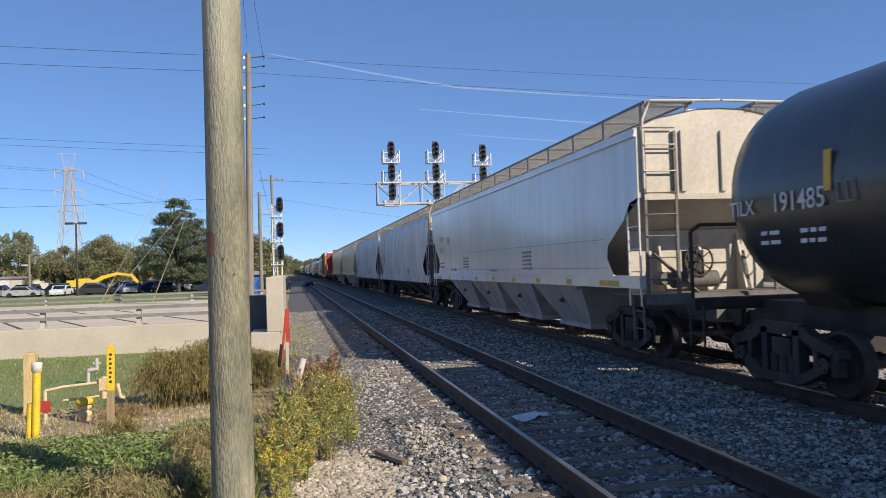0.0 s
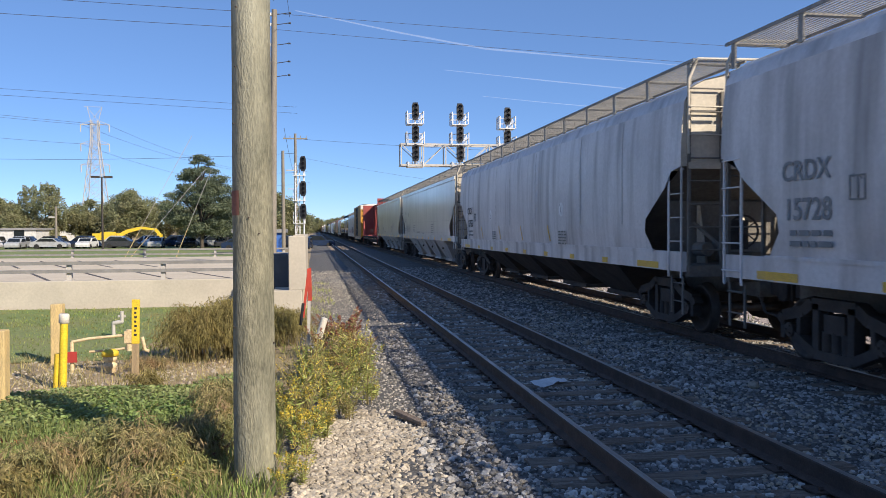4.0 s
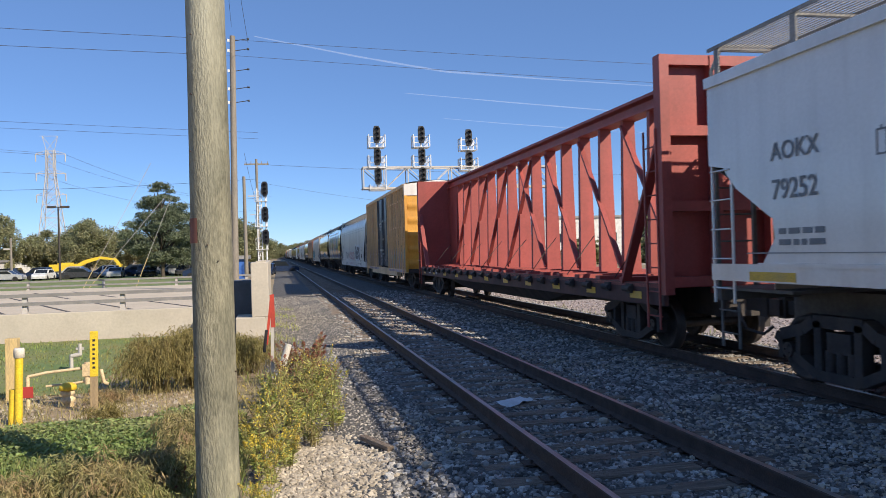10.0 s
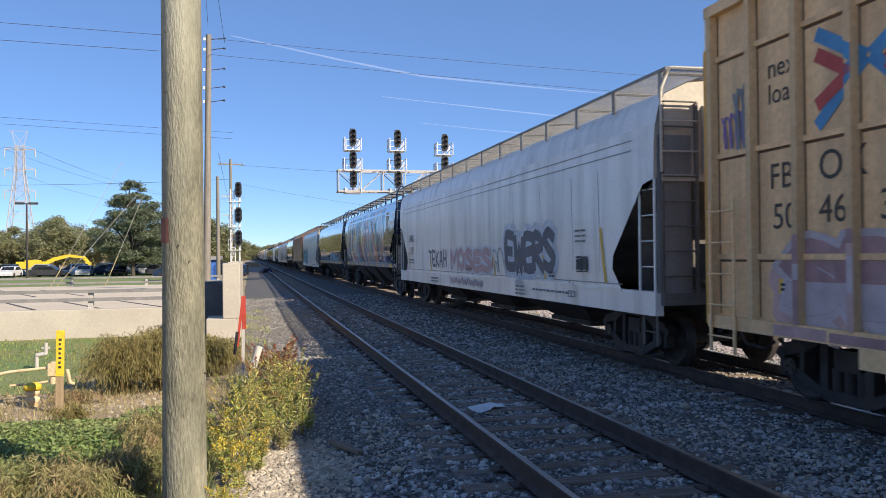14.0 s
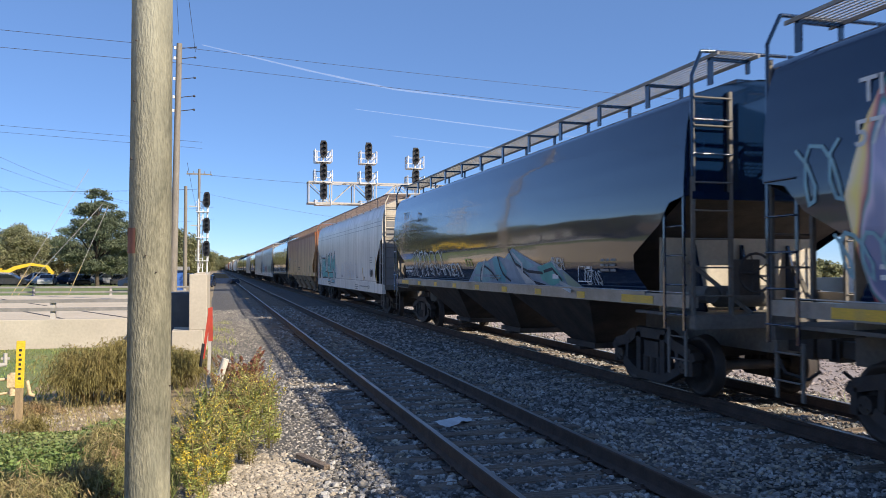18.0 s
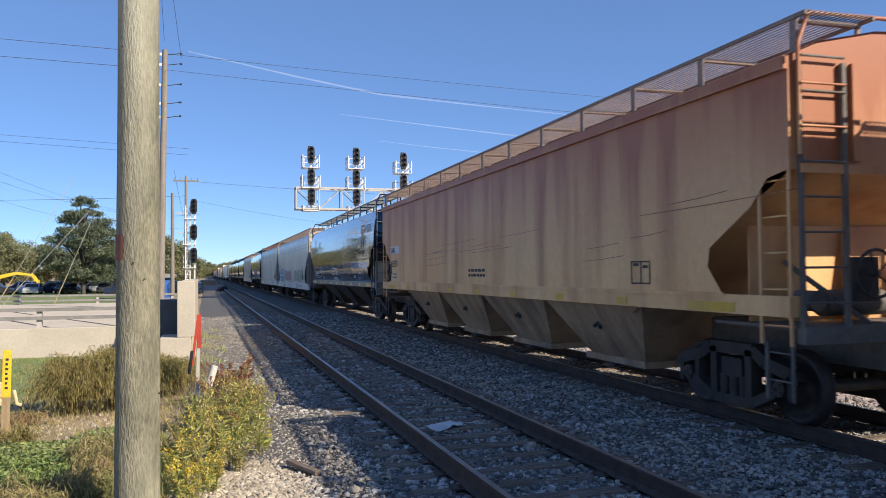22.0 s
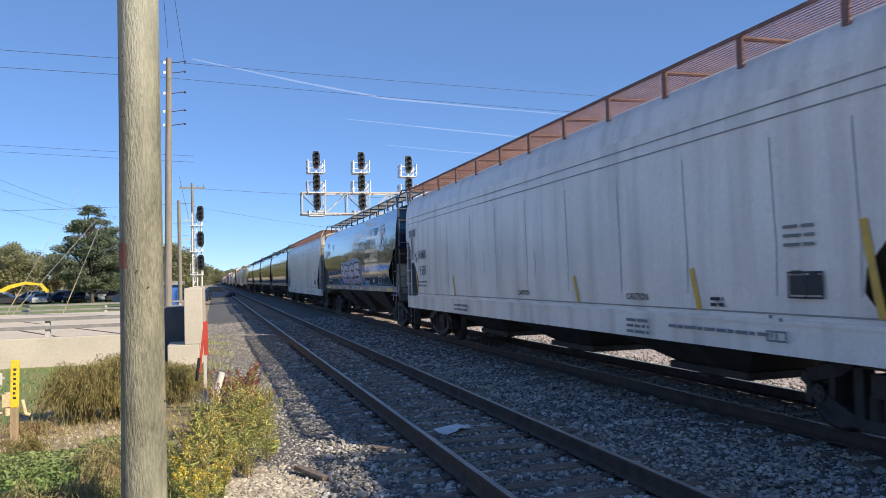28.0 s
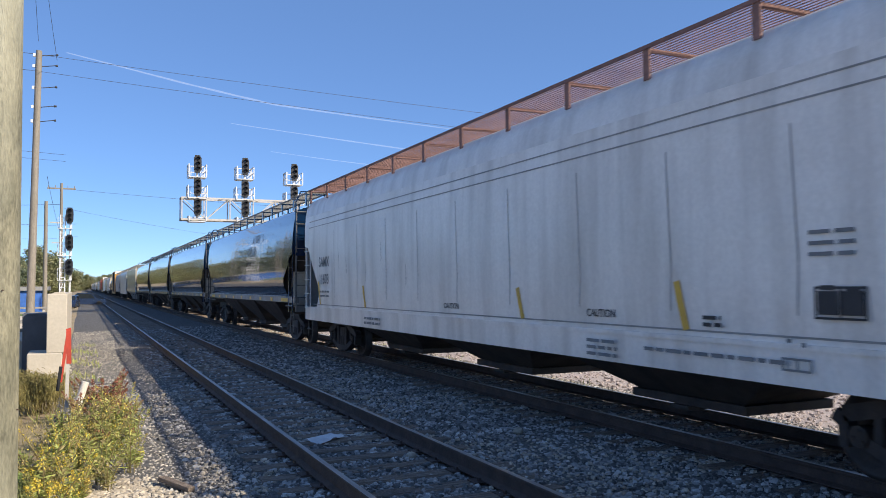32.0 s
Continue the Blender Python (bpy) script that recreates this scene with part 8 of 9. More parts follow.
# ---- the distance ----
def lattice_tower(x, y, h=41.0):
    t = thing("transmission_tower", pose(x, y, -0.5), "grey steel lattice transmission tower", "transmission tower")
    steel = M["galv"]
    half = lambda z: 4.2 * (1 - z / 30) + 1.1 * (z / 30) if z < 30 else 1.1
    levels = [0, 6, 11.5, 16, 20, 23.5, 26.5, 29, 31.5, 34, 36.5]
    corner = lambda z, i: ((-1, -1), (1, -1), (1, 1), (-1, 1))[i % 4]
    P = lambda z, i: (corner(z, i)[0] * half(z), corner(z, i)[1] * half(z), z)
    for i in range(4):
        part("leg", Geo().path([P(z, i) for z in levels], 0.14, 4), steel, t)
        for a, b in zip(levels, levels[1:]):
            part("brace", Geo().bar(P(a, i), P(b, i + 1), 0.11, 0.11).bar(P(a, i + 1), P(b, i), 0.11, 0.11).bar(P(b, i), P(b, i + 1), 0.11, 0.11), steel, t)
    for z in (23.0, 29.5, 35.5):
        g = Geo()
        for s in (-1, 1):
            g.bar((0, 0, z), (s * 4.3, 0, z), 0.3, 0.22)
            g.bar((s * 1.1, 0, z + 1.2), (s * 4.3, 0, z), 0.12, 0.12)
            g.tube((s * 4.2, 0, z), (s * 4.2, 0, z - 2.3), 0.17, n=6)
        part("arm", g, steel, t)
    g = Geo()
    for s in (-1, 1):
        g.bar((s * 1.1, 0, 36.5), (s * 2.2, 0, 41.0), 0.14, 0.14)
        g.bar((-s * 1.1, 0, 36.5), (s * 2.2, 0, 41.0), 0.10, 0.10)
    g.bar((-3.0, 0, 41.0), (2.2, 0, 41.0), 0.12, 0.12)
    part("peak", g, steel, t)
    return t


lattice_tower(-66.9, 260)


def lamp_pole(x, y, h):
    t = thing("parking_lamp", pose(x, y, -0.5), "dark twin-head parking lot lamp on a tall pole", "street lamp")
    part("pole", Geo().tube((0, 0, 0), (0, 0, h), 0.14, 0.09, 10), M["steel_dark"], t)
    for s in (-1, 1):
        part("lamp_head", Geo().box(*sorted((s * 0.25, s * 1.2)), -0.2, 0.2, h - 0.1, h + 0.15).bar((0, 0, h), (s * 0.4, 0, h), 0.08, 0.08), M["steel_dark"], t)
    return t


lamp_pole(-25.05, 100, 8.8)


def tree(name, m, seed, height, spread_, crown_low, leaf_mat, n_leaf, leaf, label, category="tree", conical=0.0, lobes=9, flat=0.72, tight=1.0):
    """A tapered trunk with limbs and a crown of many separate leaf sprays set in uneven lobes."""
    key = (name, seed)
    rs = np.random.RandomState(seed)
    t = thing(name, m, label, category, "far trees")
    if ("trunk",) + key not in CACHE:
        g = Geo()
        top = height * 0.86
        pts = [Vector((0.25 * math.sin(2.1 * i / 7 + seed), 0.25 * math.cos(1.7 * i / 7 + seed), top * i / 7)) - Vector((0.25 * math.sin(seed), 0.25 * math.cos(seed), 0.0)) for i in range(8)]
        r0 = height * 0.022
        for i in range(7):
            g.tube(pts[i], pts[i + 1], r0 * (1 - i / 7.6), r0 * (1 - (i + 1) / 7.6), 8)
        centres = []
        for k in range(lobes):
            f = (k + 0.5) / lobes
            z = crown_low + (height - crown_low) * (0.08 + 0.86 * f)
            a = k * 2.4 + rs.uniform(-0.4, 0.4)
            wide = spread_ * ((1 - conical) * math.sin(math.pi * (0.18 + 0.75 * f)) + conical * (1.05 - f))
            d = wide * rs.uniform(0.45, 0.8)
            c = np.array((d * math.cos(a), d * math.sin(a), z + rs.uniform(-0.4, 0.4)))
            centres.append((c, tight * max(0.16 * spread_, wide * rs.uniform(0.42, 0.62))))
            start = pts[min(6, int(7 * max(0.15, f * 0.8)))]
            mid = start.lerp(Vector(c), 0.55) + Vector((0, 0, 0.12 * height * 0.3))
            g.tube(start, mid, r0 * 0.42, r0 * 0.28, 6)
            g.tube(mid, Vector(c), r0 * 0.28, r0 * 0.10, 6)
        centres.append((np.array((0, 0, height * 0.93)), spread_ * 0.22))
        CACHE[("trunk",) + key] = g.mesh("trunk")
        P = []
        for c, r in centres:
            k = int(n_leaf * r * r / sum(q * q for _, q in centres))
            u = unit(rs.normal(size=(k, 3)))
            rad = r * rs.uniform(0.35, 1.0, (k, 1)) ** 0.6 * (1 + 0.35 * np.sin(u[:, :1] * 5 + u[:, 1:2] * 7 + c[0]))
            P.append(c + u * rad * np.array((1, 1, flat)))
        P = np.concatenate(P)
        n = len(P)
        U = unit(rs.normal(size=(n, 3)) * np.array((1, 1, 0.5))) * (leaf * rs.uniform(0.6, 1.4, (n, 1)))
        V = unit(np.cross(U, rs.normal(size=(n, 3)))) * (leaf * 0.55 * rs.uniform(0.6, 1.3, (n, 1)))
        CACHE[("crown",) + key] = quads("crown", P, U, V)
    part("trunk", CACHE[("trunk",) + key], M["bark"], t)
    part("crown", CACHE[("crown",) + key], leaf_mat, t)
    return t


tree("pine_tree", pose(-14.2, 105, -0.5), 2, 12.4, 5.6, 1.0, M["needle"], 46000, 0.12, "dark green ragged pine tree", lobes=36, conical=0.30, flat=0.42, tight=0.66)
tree("pine_tree", pose(-10.0, 118, -0.5), 3, 9.5, 4.4, 0.8, M["needle"], 24000, 0.13, "dark green pine tree behind the lot", lobes=22, conical=0.3, flat=0.5, tight=0.75)
BROAD = [(7, 9.5, 5.2), (8, 8.2, 4.8), (9, 11.0, 5.6)]
spots = [(-47, 150, 2), (-41, 156, 1), (-33, 150, 0), (-28, 160, 1), (-54, 148, 1), (-60, 155, 0), (-22, 165, 0), (-37, 170, 2), (-68, 165, 2), (-16, 170, 1), (-76, 160, 1), (-85, 170, 0),
         (-7, 150, 0), (-5.5, 175, 1), (-95, 165, 2), (-9, 210, 2), (-5, 240, 0), (-12, 130, 1), (-105, 150, 0), (-118, 160, 2)]
for x, y, k in spots:
    s, h, w = BROAD[k]
    rr = random.Random(int(x * 7 + y))
    tree("broadleaf_tree", pose(x, y, -0.6, 0, 0, rr.uniform(0, 360)), s, h, w, 0.8, M["foliage"], 20000, 0.18, "autumn-tinted green broadleaf tree")
for i in range(26):          # the low tree line round the end of the tracks and on both sides
    rr = random.Random(100 + i)
    side = -1 if i % 2 else 1
    x, y = (side * rr.uniform(8, 60) if i < 14 else side * rr.uniform(70, 200)), rr.uniform(420, 620) if i < 14 else rr.uniform(180, 380)
    if side > 0 and y < 420:
        x += 20
    s, h, w = BROAD[i % 3]
    tree("broadleaf_tree", pose(x, y, -0.6, 0, 0, rr.uniform(0, 360)), s, h, w, 0.8, M["foliage"], 20000, 0.18, "autumn-tinted green broadleaf tree")
for i in range(8):           # where the tracks vanish
    rr = random.Random(500 + i)
    s, h, w = BROAD[i % 3]
    tree("broadleaf_tree", pose(rr.uniform(-14, -1), 560 + 18 * i, -0.6, 0, 0, rr.uniform(0, 360)), s, h, w, 0.8, M["foliage"], 20000, 0.18, "autumn-tinted green broadleaf tree")
for i in range(34):          # the wood that closes the view at the end of the line
    rr = random.Random(700 + i)
    s, h, w = BROAD[i % 3]
    k = rr.uniform(1.0, 1.5)
    tree("broadleaf_tree", pose(-26 + 4.6 * i + rr.uniform(-2, 2), 640 + rr.uniform(-30, 60), -0.6, 0, 0, rr.uniform(0, 360)) @ Matrix.Diagonal((k, k, k, 1)), s, h, w, 0.8, M["foliage"], 20000, 0.18, "autumn-tinted green broadleaf tree")
for x, y in ((-30, 40), (-42, 18), (-38, -5), (-45, -28), (-34, -45), (-50, 45), (-58, 5)):       # west of the line, outside the view
    s, h, w = BROAD[int(abs(x)) % 3]
    tree("broadleaf_tree", pose(x - 22, y, -0.6), s, h, w, 0.8, M["foliage"], 20000, 0.18, "autumn-tinted green broadleaf tree")
tree("willow_tree", pose(52, 72, -0.5), 21, 12.5, 5.5, 1.5, M["willow"], 12000, 0.36, "pale green willow beyond the tracks", lobes=14)
tree("willow_tree", pose(44, 86, -0.5), 22, 9.5, 3.2, 1.5, M["willow"], 6000, 0.34, "pale green willow beyond the tracks", lobes=10)
for i in range(9):
    rr = random.Random(300 + i)
    tree("shrub", pose(34 + 6 * i, 80 + rr.uniform(-4, 10), -0.5, 0, 0, rr.uniform(0, 360)), 31 + i % 2, 3.2, 2.6, 0.2, M["foliage"], 2600, 0.3, "low green hedge shrub", "shrub", lobes=7)


def building(name, x, y, w, d, h, mat_, label, windows=0):
    b = thing(name, pose(x, y, -0.5), label, "building", "far buildings")
    part("wall", Geo().box(-w / 2, w / 2, 0, d, 0, h), mat_, b)
    part("roof", Geo().box(-w / 2 - 0.3, w / 2 + 0.3, -0.3, d + 0.3, h, h + 0.35), M["grey_roof"], b)
    for i in range(windows):
        part("window", cached("far_window", lambda: Geo().box(-0.8, 0.8, -0.06, 0.0, 0, 1.4)), M["glass"], b, "", pose(-w / 2 + (i + 0.7) * w / (windows + 0.4), 0, h * 0.45))
    return b


building("white_building", -52, 175, 16, 12, 4.6, M["white_wall"], "low white flat-roofed building behind trees", 4)
building("white_building", -50, 140, 9, 8, 2.6, M["white_wall"], "low white shed by the lot", 2)
building("blue_shed", -5.2, 78, 4.6, 3, 2.1, M["blue_tarp"], "low bright blue shed beyond the bridge")
building("white_building", 62, 120, 40, 20, 7.0, M["white_wall"], "long white industrial building beyond the tracks", 9)
building("white_building", 46, 30, 10, 14, 4.5, M["white_wall"], "white low building beyond the gravel", 3)
building("brick_building", -78, 8, 26, 30, 5.5, M["car_yellow"], "tan low building across the road", 6)


def parked_car(x, y, col, turn, size=1.0):
    c = thing("parked_car", pose(x, y, -0.42, 0, 0, turn), "parked %s car on the lot" % col[0], "car", "parked cars")
    body = Geo()
    prof = [(-2.2, 0.28), (-2.25, 0.55), (-2.1, 0.80), (-1.2, 0.92), (-0.55, 1.38 * size), (0.95, 1.42 * size), (1.75, 0.98), (2.2, 0.88), (2.28, 0.5), (2.2, 0.28)]
    body.prism([(a, b) for a, b in prof], 0, -0.84, 0.84)
    if "car_body" + str(size) not in CACHE:
        CACHE["car_body" + str(size)] = body.mesh("body")
    part("body", CACHE["car_body" + str(size)], col[1], c)
    for s in (-1, 1):
        part("side_window", cached(("car_glass", size, s), lambda: Geo().prism([(-1.0, 0.95), (-0.5, 1.32 * size), (0.9, 1.35 * size), (1.5, 0.98)], 0, *sorted((s * 0.845, s * 0.85)))), M["glass"], c)
        for y0 in (-1.4, 1.4):
            part("wheel", cached("car_wheel", lambda: Geo().tube((-0.1, 0, 0), (0.1, 0, 0), 0.32, n=16)), M["tyre"], c, "", pose(s * 0.78, y0, 0.32))
    part("windscreen", cached(("car_screen", size), lambda: Geo().add([(-0.72, -1.16, 0.955), (0.72, -1.16, 0.955), (0.66, -0.58, 1.36 * size), (-0.66, -0.58, 1.36 * size)], [(0, 1, 2, 3)])), M["glass"], c)
    return c


COLOURS = [(n, plain(n + " car paint", c, 0.25)) for n, c in (("dark blue", (0.02, 0.035, 0.08)), ("white", (0.70, 0.70, 0.70)), ("silver", (0.42, 0.43, 0.45)), ("black", (0.02, 0.02, 0.022)), ("dark grey", (0.05, 0.052, 0.06)))]
rnd = random.Random(17)
for i in range(46):
    x = -50 + 1.05 * i + rnd.uniform(-0.25, 0.25) if i < 40 else -8 + 1.7 * (i - 40)
    parked_car(x, (108 if i < 40 else 92) + (i * 7 % 4) * 4.2, COLOURS[(0, 4, 3, 0, 2, 1, 4)[rnd.randrange(7)]], 90 * rnd.randrange(2) + rnd.uniform(-6, 6), 1.0 + 0.14 * (i % 2))

exc = thing("excavator", pose(-29.6, 130, -0.45) @ Matrix.Scale(1.15, 4), "yellow excavator with a raised bent arm", "excavator")
part("boom", Geo().prism([(-1.1, 1.3), (0.6, 2.2), (2.5, 2.62), (4.3, 2.30), (4.4, 2.05), (2.5, 2.25), (0.8, 1.75), (-0.8, 0.9)], 1, -0.25, 0.25), M["yellow_paint"], exc)
part("stick", Geo().bar((4.2, 0, 2.3), (4.9, 0, 1.5), 0.35, 0.35), M["yellow_paint"], exc)
part("bucket", Geo().prism([(4.6, 1.6), (5.2, 1.5), (5.1, 0.9), (4.5, 1.0)], 1, -0.5, 0.5), M["yellow_paint"], exc)
part("cab", Geo().box(-2.6, -0.9, -1.0, 0.3, 0.9, 1.9), M["yellow_paint"], exc)
part("body", Geo().box(-3.6, -0.6, -1.2, 1.2, 0.8, 1.7), M["yellow_paint"], exc)
for s in (-1, 1):
    part("track", Geo().box(-3.6, 0.2, s * 1.1 - 0.3, s * 1.1 + 0.3, 0.0, 0.75), M["tyre"], exc)

# thin contrails high in the sky
trail_mat = bpy.data.materials.new("contrail ice")
trail_mat.use_nodes = True
tb = trail_mat.node_tree.nodes["Principled BSDF"]
tb.inputs["Base Color"].default_value, tb.inputs["Roughness"].default_value, tb.inputs["Alpha"].default_value = (0.9, 0.93, 1.0, 1), 1.0, 0.13
TR = [((-60, 820), (330, 752), (660, 702), (1060, 680), (1700, 652), 7.0), ((500, 616), (900, 586), (1200, 565), (1500, 545), (1900, 520), 4.5), ((650, 519), (900, 500), (1100, 488), (1400, 470), (1700, 455), 3.0)]
for *pts, w in TR:
    g = Geo()
    fine = []
    for (a, b), (c, d) in zip(pts, pts[1:]):
        fine += [(a + (c - a) * i / 8, b + (d - b) * i / 8) for i in range(8)]
    rows = []
    for i, (x, z) in enumerate(fine):
        ww = w * (0.35 + 0.65 * math.sin(math.pi * min(1, (i + 2) / len(fine)))) * (1 + 0.4 * noise.noise((i * 0.6, w, 0)))
        rows.append([(x, 3000, z - ww / 2), (x, 3000, z + ww / 2)])
    g.loft(rows)
    c = part("contrail", g, trail_mat)
    c.visible_shadow = False
    tagged(c, "thin white contrail high in the sky", "contrail", "contrails", "structure")

# ---- plants ----
def blades(name, n, xr, yr, h, w, mat_, label, seed, skip=None, lean=0.35, base=None, category="grass"):
    """Upright tapering blades as one mesh of narrow leaves."""
    rs = np.random.RandomState(seed)
    x, y = rs.uniform(xr[0], xr[1], n), rs.uniform(yr[0], yr[1], n)
    if skip is not None:
        k = ~skip(x, y)
        x, y = x[k], y[k]
        n = len(x)
    hh = h[0] + (h[1] - h[0]) * rs.uniform(0, 1, n) ** 1.6
    z = np.array([ground_z(a, b) for a, b in zip(x, y)]) if base is None else np.full(n, base)
    d = np.stack([rs.normal(0, lean, n), rs.normal(0, lean, n), np.ones(n)], -1)
    d = unit(d) * hh[:, None] * 0.5
    a = rs.uniform(0, 3.1416, n)
    s = np.stack([np.cos(a), np.sin(a), np.zeros(n)], -1) * w
    c = np.stack([x, y, z], -1) + d
    ob = new(name, quads(name, c, d, s))
    ob.data.materials.append(mat_)
    return tagged(ob, label, category, "", "stuff")


def leaves(name, n, centre, radii, size, mat_, label, seed, flat=0.6, category="weeds", kind="stuff", patchy=0.0):
    rs = np.random.RandomState(seed)
    u = unit(rs.normal(size=(n, 3)))
    r = rs.uniform(0, 1, (n, 1)) ** 0.45
    P = u * r * np.array(radii)
    P[:, 2] = np.abs(P[:, 2])
    P += np.array(centre)
    if patchy:
        keep = np.array([noise.noise((p[0] * 1.3, p[1] * 1.3, seed)) > patchy - 0.3 for p in P])
        P = P[keep]
        n = len(P)
    U = unit(rs.normal(size=(n, 3)) * np.array((1, 1, 1 - flat))) * (size * rs.uniform(0.6, 1.4, (n, 1)))
    V = unit(np.cross(U, rs.normal(size=(n, 3)) + np.array((0, 0, 1.5)))) * (size * 0.55)
    ob = new(name, quads(name, P, U, V))
    ob.data.materials.append(mat_)
    return tagged(ob, label, category, "", kind)


def goldenrod(seed, h, bloom):
    """A clump of stems with narrow leaves and feathery yellow tops, built as three meshes."""
    key = ("goldenrod", seed)
    if key not in CACHE:
        rs = np.random.RandomState(seed)
        stems, LP, LU, LV, FP, FU, FV = Geo(), [], [], [], [], [], []
        for k in range(8):
            a, l = rs.uniform(0, 6.283), h * rs.uniform(0.45, 1.1)
            d = np.array((math.cos(a), math.sin(a))) * rs.uniform(0.05, 0.55)
            b = np.array((math.cos(a), math.sin(a))) * rs.uniform(0.0, 0.08)
            pt = lambda f: np.array((b[0] + d[0] * f * f * l, b[1] + d[1] * f * f * l, l * f))
            stems.path([tuple(pt(f)) for f in (0, 0.35, 0.7, 1.0)], 0.0045, 4)
            for j in range(34):
                f = rs.uniform(0.12, 0.95)
                o = unit(np.array((*rs.normal(size=2), rs.uniform(0.1, 0.9))))
                s = 0.046 * (1.2 - 0.6 * f)
                LP.append(pt(f) + o * s)
                LU.append(o * s * rs.uniform(0.8, 1.3))
                LV.append(unit(np.cross(o, rs.normal(size=3))) * 0.0075)
            for j in range(int(46 * bloom)):
                f = 1.0 - 0.30 * rs.uniform(0, 1) ** 1.4
                wdt = 0.012 + 0.09 * (1 - f) / 0.3
                o = unit(np.array((*rs.normal(size=2), 0.6)))
                FP.append(pt(f) + o * wdt * rs.uniform(0.2, 1))
                FU.append(unit(rs.normal(size=3)) * 0.011)
                FV.append(unit(rs.normal(size=3)) * 0.009)
        CACHE[key] = (stems.mesh("stems"), quads("leaves", np.array(LP), np.array(LU), np.array(LV)), quads("flowers", np.array(FP), np.array(FU), np.array(FV)))
    return CACHE[key]


def plant(x, y, seed, h, bloom, turn, scale, flower="gold_flower", leaf="gold_leaf", label="goldenrod clump with yellow flower heads by the pole"):
    s, l, f = goldenrod(seed, h, bloom)
    t = thing("goldenrod_plant", pose(x, y, ground_z(x, y) - 0.02, 0, 0, turn) @ Matrix.Diagonal((scale, scale, scale, 1)), label, "plant", "roadside weeds")
    part("stem", s, M["stem"], t)
    part("foliage", l, M[leaf], t)
    tagged(part("flower_head", f, M[flower], t), kind="stuff")
    return t


rnd = random.Random(21)
spots = []
while len(spots) < 46:
    y = rnd.uniform(7.8, 11.6)
    f = (y - 7.8) / 3.8
    x = rnd.uniform(-0.35 + 0.10 * f, 0.62 + 0.10 * f)
    if (x + 0.52) ** 2 + (y - 6.68) ** 2 > 0.2 and y > 7.9 + 0.9 * (x > 0.35):
        spots.append((x, y))
for i, (x, y) in enumerate(spots):
    plant(x, y, 40 + i % 5, 0.62, (0.06, 0.16, 0.3, 0.1, 0.5)[i % 5], rnd.uniform(0, 360), rnd.uniform(0.55, 1.15), "red_weed" if i % 6 == 5 else "gold_flower", "gold_leaf" if i % 4 else "dry")
for x, y, s in ((-0.18, 7.55, 0.95), (-0.10, 7.15, 0.7), (-0.22, 6.55, 0.55), (-0.12, 6.35, 0.5), (-0.28, 6.2, 0.5), (0.05, 7.7, 0.8), (-1.15, 6.5, 0.45), (-1.6, 6.6, 0.4)):
    plant(x, y, 61 + int(s * 10) % 2, 0.62, 1.7, rnd.uniform(0, 360), s, label="bright yellow flowering goldenrod by the pole's foot")
for x, y, s in ((0.30, 12.9, 1.0), (0.45, 12.6, 0.9), (0.18, 13.3, 0.9), (0.55, 12.2, 0.8), (0.05, 12.5, 0.8), (0.62, 11.6, 0.7), (-0.9, 7.2, 0.5), (0.5, 13.0, 1.1), (0.35, 12.4, 1.15)):
    plant(x, y, 70, 0.62, 2.2, rnd.uniform(0, 360), s * 1.05, "red_weed", "dry", "red-brown dried dock weed with seed heads")


def droop(name, centre, radius, height, n, mat_, label, seed):
    """A loose mound of arching, drooping sprays."""
    rs = np.random.RandomState(seed)
    t = thing(name, pose(*centre), label, "bush", "dry bushes")
    C, U, V = [], [], []
    stems = Geo()
    for i in range(n // 14):
        a, l = rs.uniform(0, 6.283), rs.uniform(0.35, 1.1)
        top, rr = height * rs.uniform(0.55, 1.08), radius * l
        out = np.array((math.cos(a), math.sin(a)))
        off = rs.normal(0, radius * 0.22, 2)
        pt = lambda f: np.array((*(off + out * rr * f ** 1.3), top * (1.0 - (1.0 - f / 0.55) ** 2) if f < 0.55 else top * (1.0 - 0.55 * ((f - 0.55) / 0.45) ** 1.6)))
        if i % 3 == 0:
            stems.path([tuple(pt(f)) for f in (0, 0.25, 0.5, 0.8)], 0.004, 4)
        for j in range(34):
            f = 0.22 + 0.78 * rs.uniform(0, 1) ** 0.8
            p = pt(f) + rs.normal(0, 0.028, 3)
            d = unit(pt(min(1, f + 0.05)) - pt(f - 0.05) + rs.normal(0, 0.035, 3) + np.array((0, 0, -0.03)))
            C.append(p)
            U.append(d * rs.uniform(0.02, 0.055))
            V.append(unit(np.cross(d, rs.normal(size=3))) * rs.uniform(0.003, 0.007))
    part("spray", quads(name, np.array(C), np.array(U), np.array(V)), mat_, t)
    part("stem", stems, M["stem"], t)
    return t


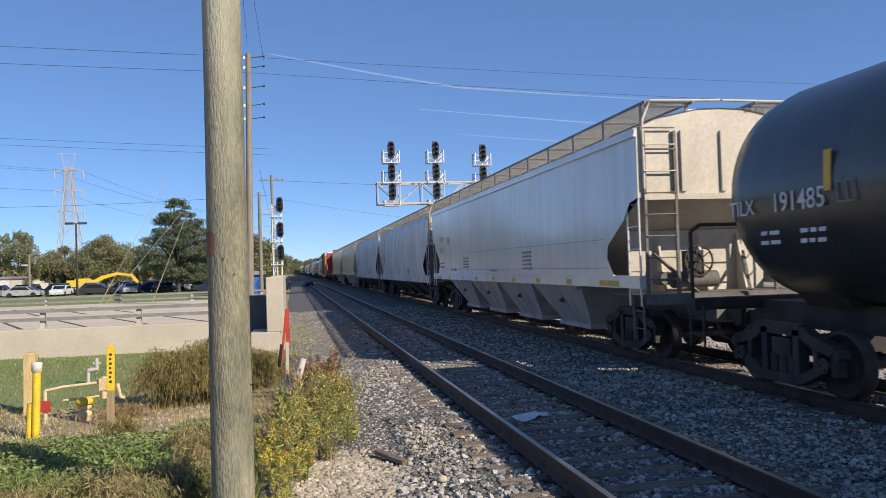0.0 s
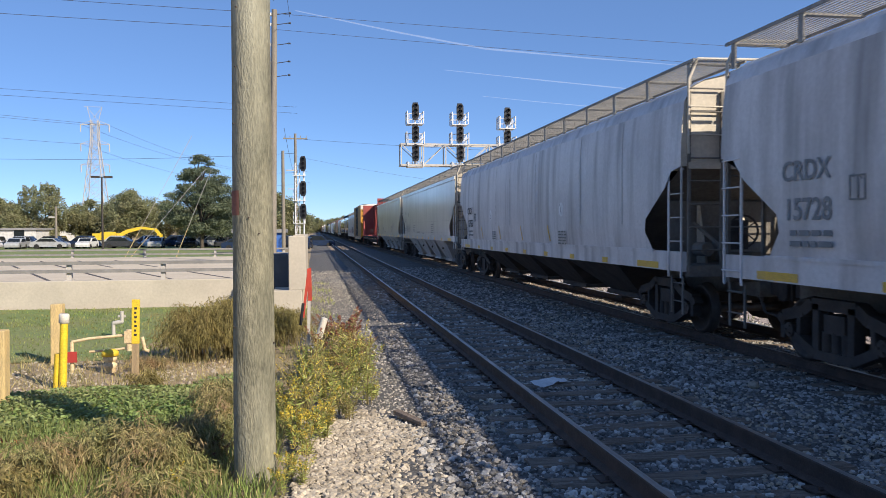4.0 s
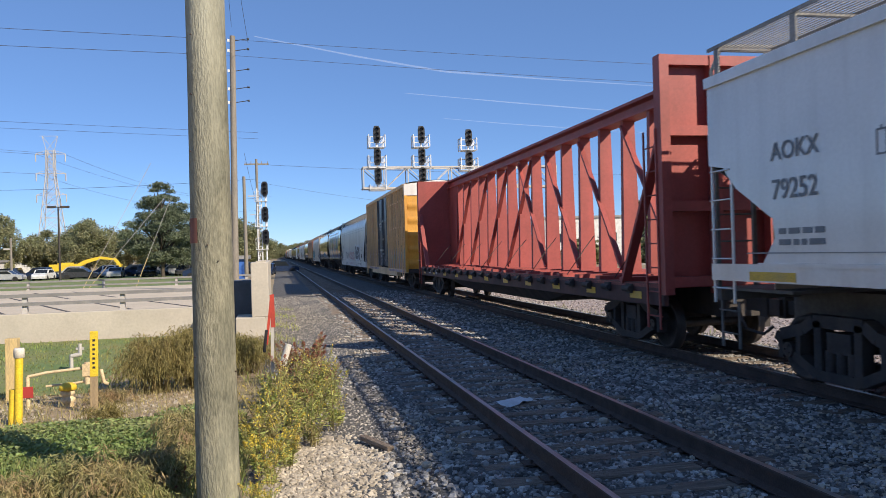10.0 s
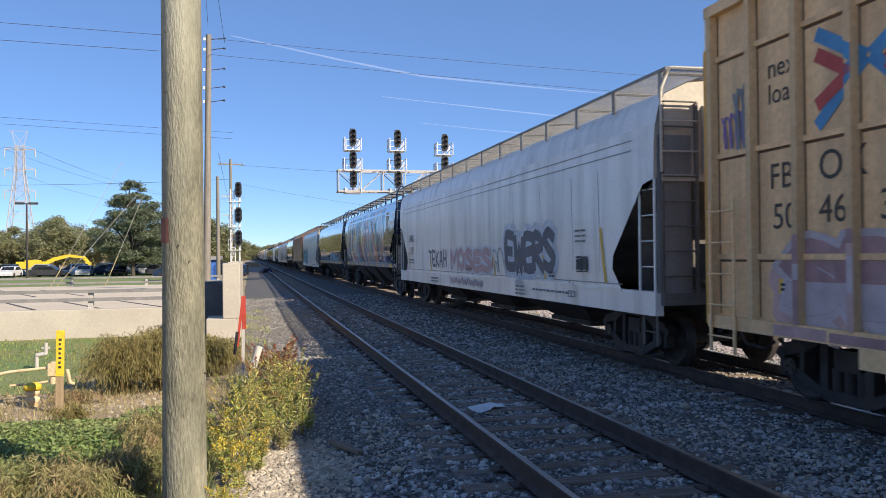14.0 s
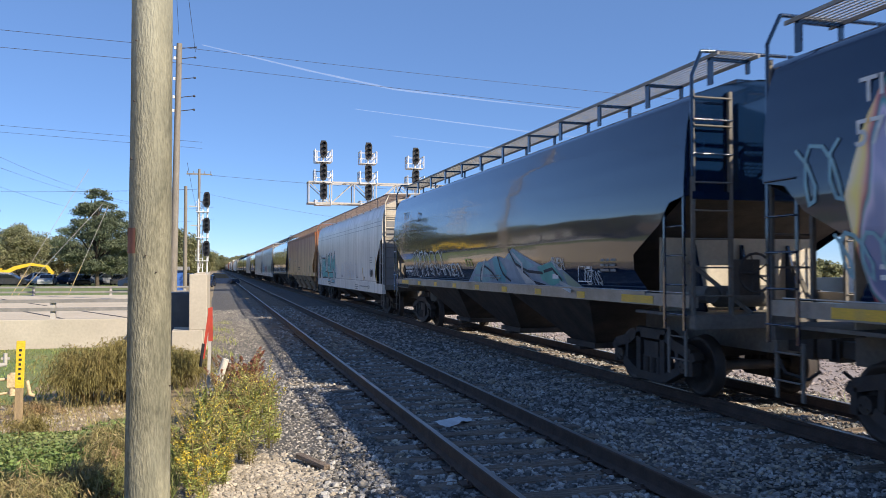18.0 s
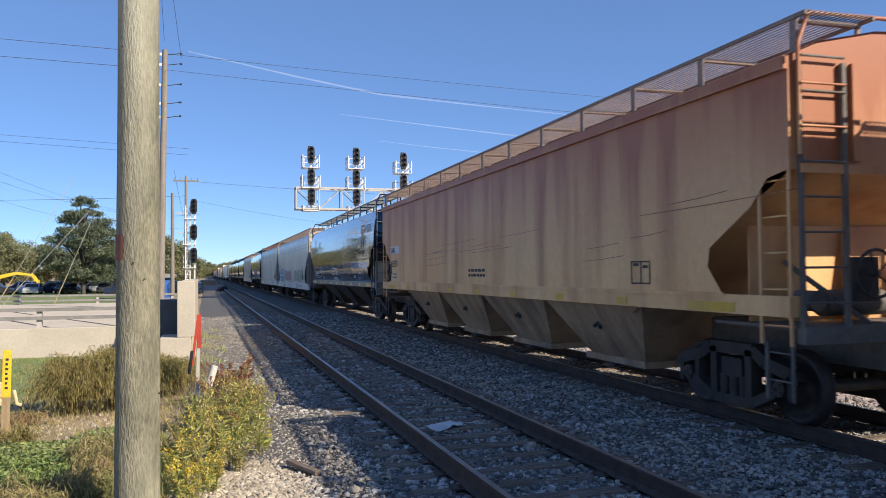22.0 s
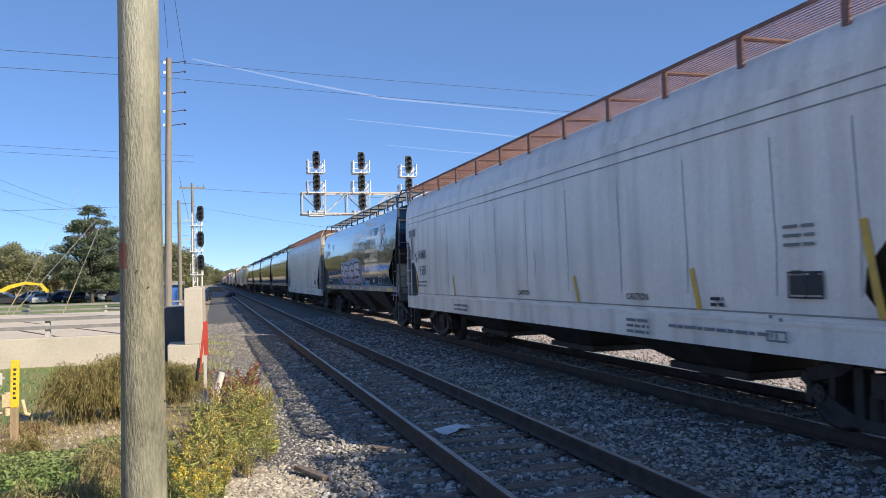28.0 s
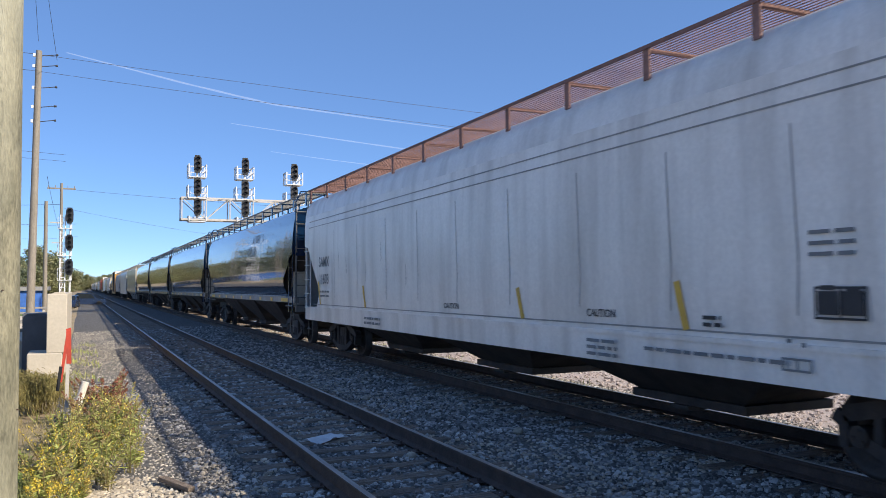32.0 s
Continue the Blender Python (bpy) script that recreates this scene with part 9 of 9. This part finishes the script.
droop("dry_bush", (-1.95, 13.1, -0.34), 0.62, 0.86, 5600, M["bush"], "drooping brown-green dry bush on the verge", 31)
droop("dry_bush", (-1.35, 13.3, -0.34), 0.60, 0.95, 5600, M["bush"], "drooping brown-green dry bush on the verge", 32)
droop("dry_bush", (-0.55, 14.6, -0.30), 0.60, 0.62, 3400, M["bush"], "low dry bush before the block", 33)
droop("dry_bush", (-0.95, 15.6, -0.30), 0.60, 0.60, 2800, M["bush"], "low dry bush before the block", 34)
droop("dry_bush", (-1.25, 7.5, -0.32), 0.45, 0.34, 1200, M["bush"], "low dark dry weed by the pole", 35)
for k, (x, y, r, h) in enumerate(((-1.0, 7.35, 0.36, 0.42), (-1.35, 6.9, 0.42, 0.40), (-1.75, 7.3, 0.45, 0.42), (-0.95, 8.3, 0.35, 0.45), (-2.3, 6.9, 0.4, 0.36), (-1.1, 9.3, 0.35, 0.4))):
    droop("goosefoot_weed", (x, y, -0.33), r, h, 1000, M["goosefoot"], "bushy red-brown weed on the verge", 170 + k)
for i in range(9):
    rr = random.Random(900 + i)
    droop("dry_weed", (rr.uniform(-5.2, -1.0), rr.uniform(5.7, 7.6) if i < 6 else rr.uniform(10.8, 12.6), -0.33), rr.uniform(0.25, 0.5), rr.uniform(0.2, 0.36), 600, M["bush" if i % 2 else "goosefoot"], "low brown dry weed in the verge", 70 + i)

leaves("ground_weeds", 20000, (-2.6, 9.4, -0.30), (2.4, 1.6, 0.20), 0.027, M["weed"], "low green leafy weeds", 51, patchy=0.0)
leaves("ground_weeds_beyond", 11000, (-4.6, 8.8, -0.30), (2.0, 1.7, 0.17), 0.030, M["weed"], "low green leafy weeds", 52, patchy=0.08)
leaves("verge_weeds", 6500, (-1.1, 9.6, -0.30), (0.8, 2.0, 0.22), 0.027, M["weed"], "low green leafy weeds", 53, patchy=0.12)
pole_free = lambda x, y: ((x + 0.52) ** 2 + (y - 6.68) ** 2 < 0.05) | ((x > -0.25) & (y < 8.0))
blades("tall_grass", 15000, (-5.0, -0.35), (5.6, 8.6), (0.06, 0.26), 0.006, M["grass"], "tangled roadside grass", 61, pole_free)
blades("dry_grass", 13000, (-6.5, -0.3), (5.6, 13.8), (0.05, 0.22), 0.005, M["dry"], "dry straw-coloured grass", 62, pole_free, 0.6)
blades("lawn_grass", 26000, (-16, -0.9), (13.6, 22.3), (0.03, 0.10), 0.012, M["grass"], "short mown grass blades", 63)
blades("shoulder_grass", 1500, (-0.6, 0.5), (13.0, 30.0), (0.05, 0.22), 0.008, M["gold_leaf"], "sparse grass on the gravel shoulder", 64, lambda x, y: np.sin(x * 5 + y * 1.7) < 0.2)
blades("far_side_grass", 900, (8.75, 9.4), (7.0, 30.0), (0.05, 0.25), 0.007, M["grass"], "sparse weeds beside the far rail", 65, lambda x, y: np.sin(y * 2.1) < 0.93)
stone_field("limestone_stones", 13000, (-0.45, 1.45), (5.8, 8.9), lambda x, y: -0.235 - 0.05 * (x < -0.2), (0.010, 0.040), M["pale_stone"], "pale limestone rubble by the pole", 14,
            lambda x, y: ((x + 0.52) ** 2 + (y - 6.68) ** 2 < 0.045) | (x > 0.85 - 0.25 * np.sin(y * 2.2) + 0.45 * np.sin(x * 311 + y * 177) ** 3) | (y > 8.3 + 0.5 * np.sin(x * 4) + 0.7 * np.sin(x * 173 + y * 291) ** 3), category="stones")
stone_field("soil_stones", 1500, (-4.5, -0.9), (10.8, 13.6), lambda x, y: ground_z(x, y) - 0.005, (0.012, 0.04), M["pale_stone"], "small pale stones on the bare soil", 15, category="stones")


def motions():
    """The train rolls by at an even speed, its wheels turn."""
    for car, middle in CARS:
        walk(car, [(t, pose(TRACK_2, middle - SPEED * t, 0)) for t in (0, 8, 16, 24, 32)])
    turn = SPEED / 0.42
    first = {}
    for w in [o for o in scene.objects if o.name.startswith("wheelset")]:
        s = 1 if w.matrix_basis.translation.y > 0 else -1
        if s not in first:          # wheels on like axles share one turn
            walk(w, [(i / FPS, pose(0, s * 0.89, 0.42, math.degrees(turn * i / FPS), 0, 0)) for i in range(32 * FPS + 1)])
            first[s] = w.animation_data
        else:
            w.rotation_mode = "QUATERNION"
            w.animation_data_create()
            w.animation_data.action = first[s].action
            w.animation_data.action_slot = first[s].action_slot


motions()
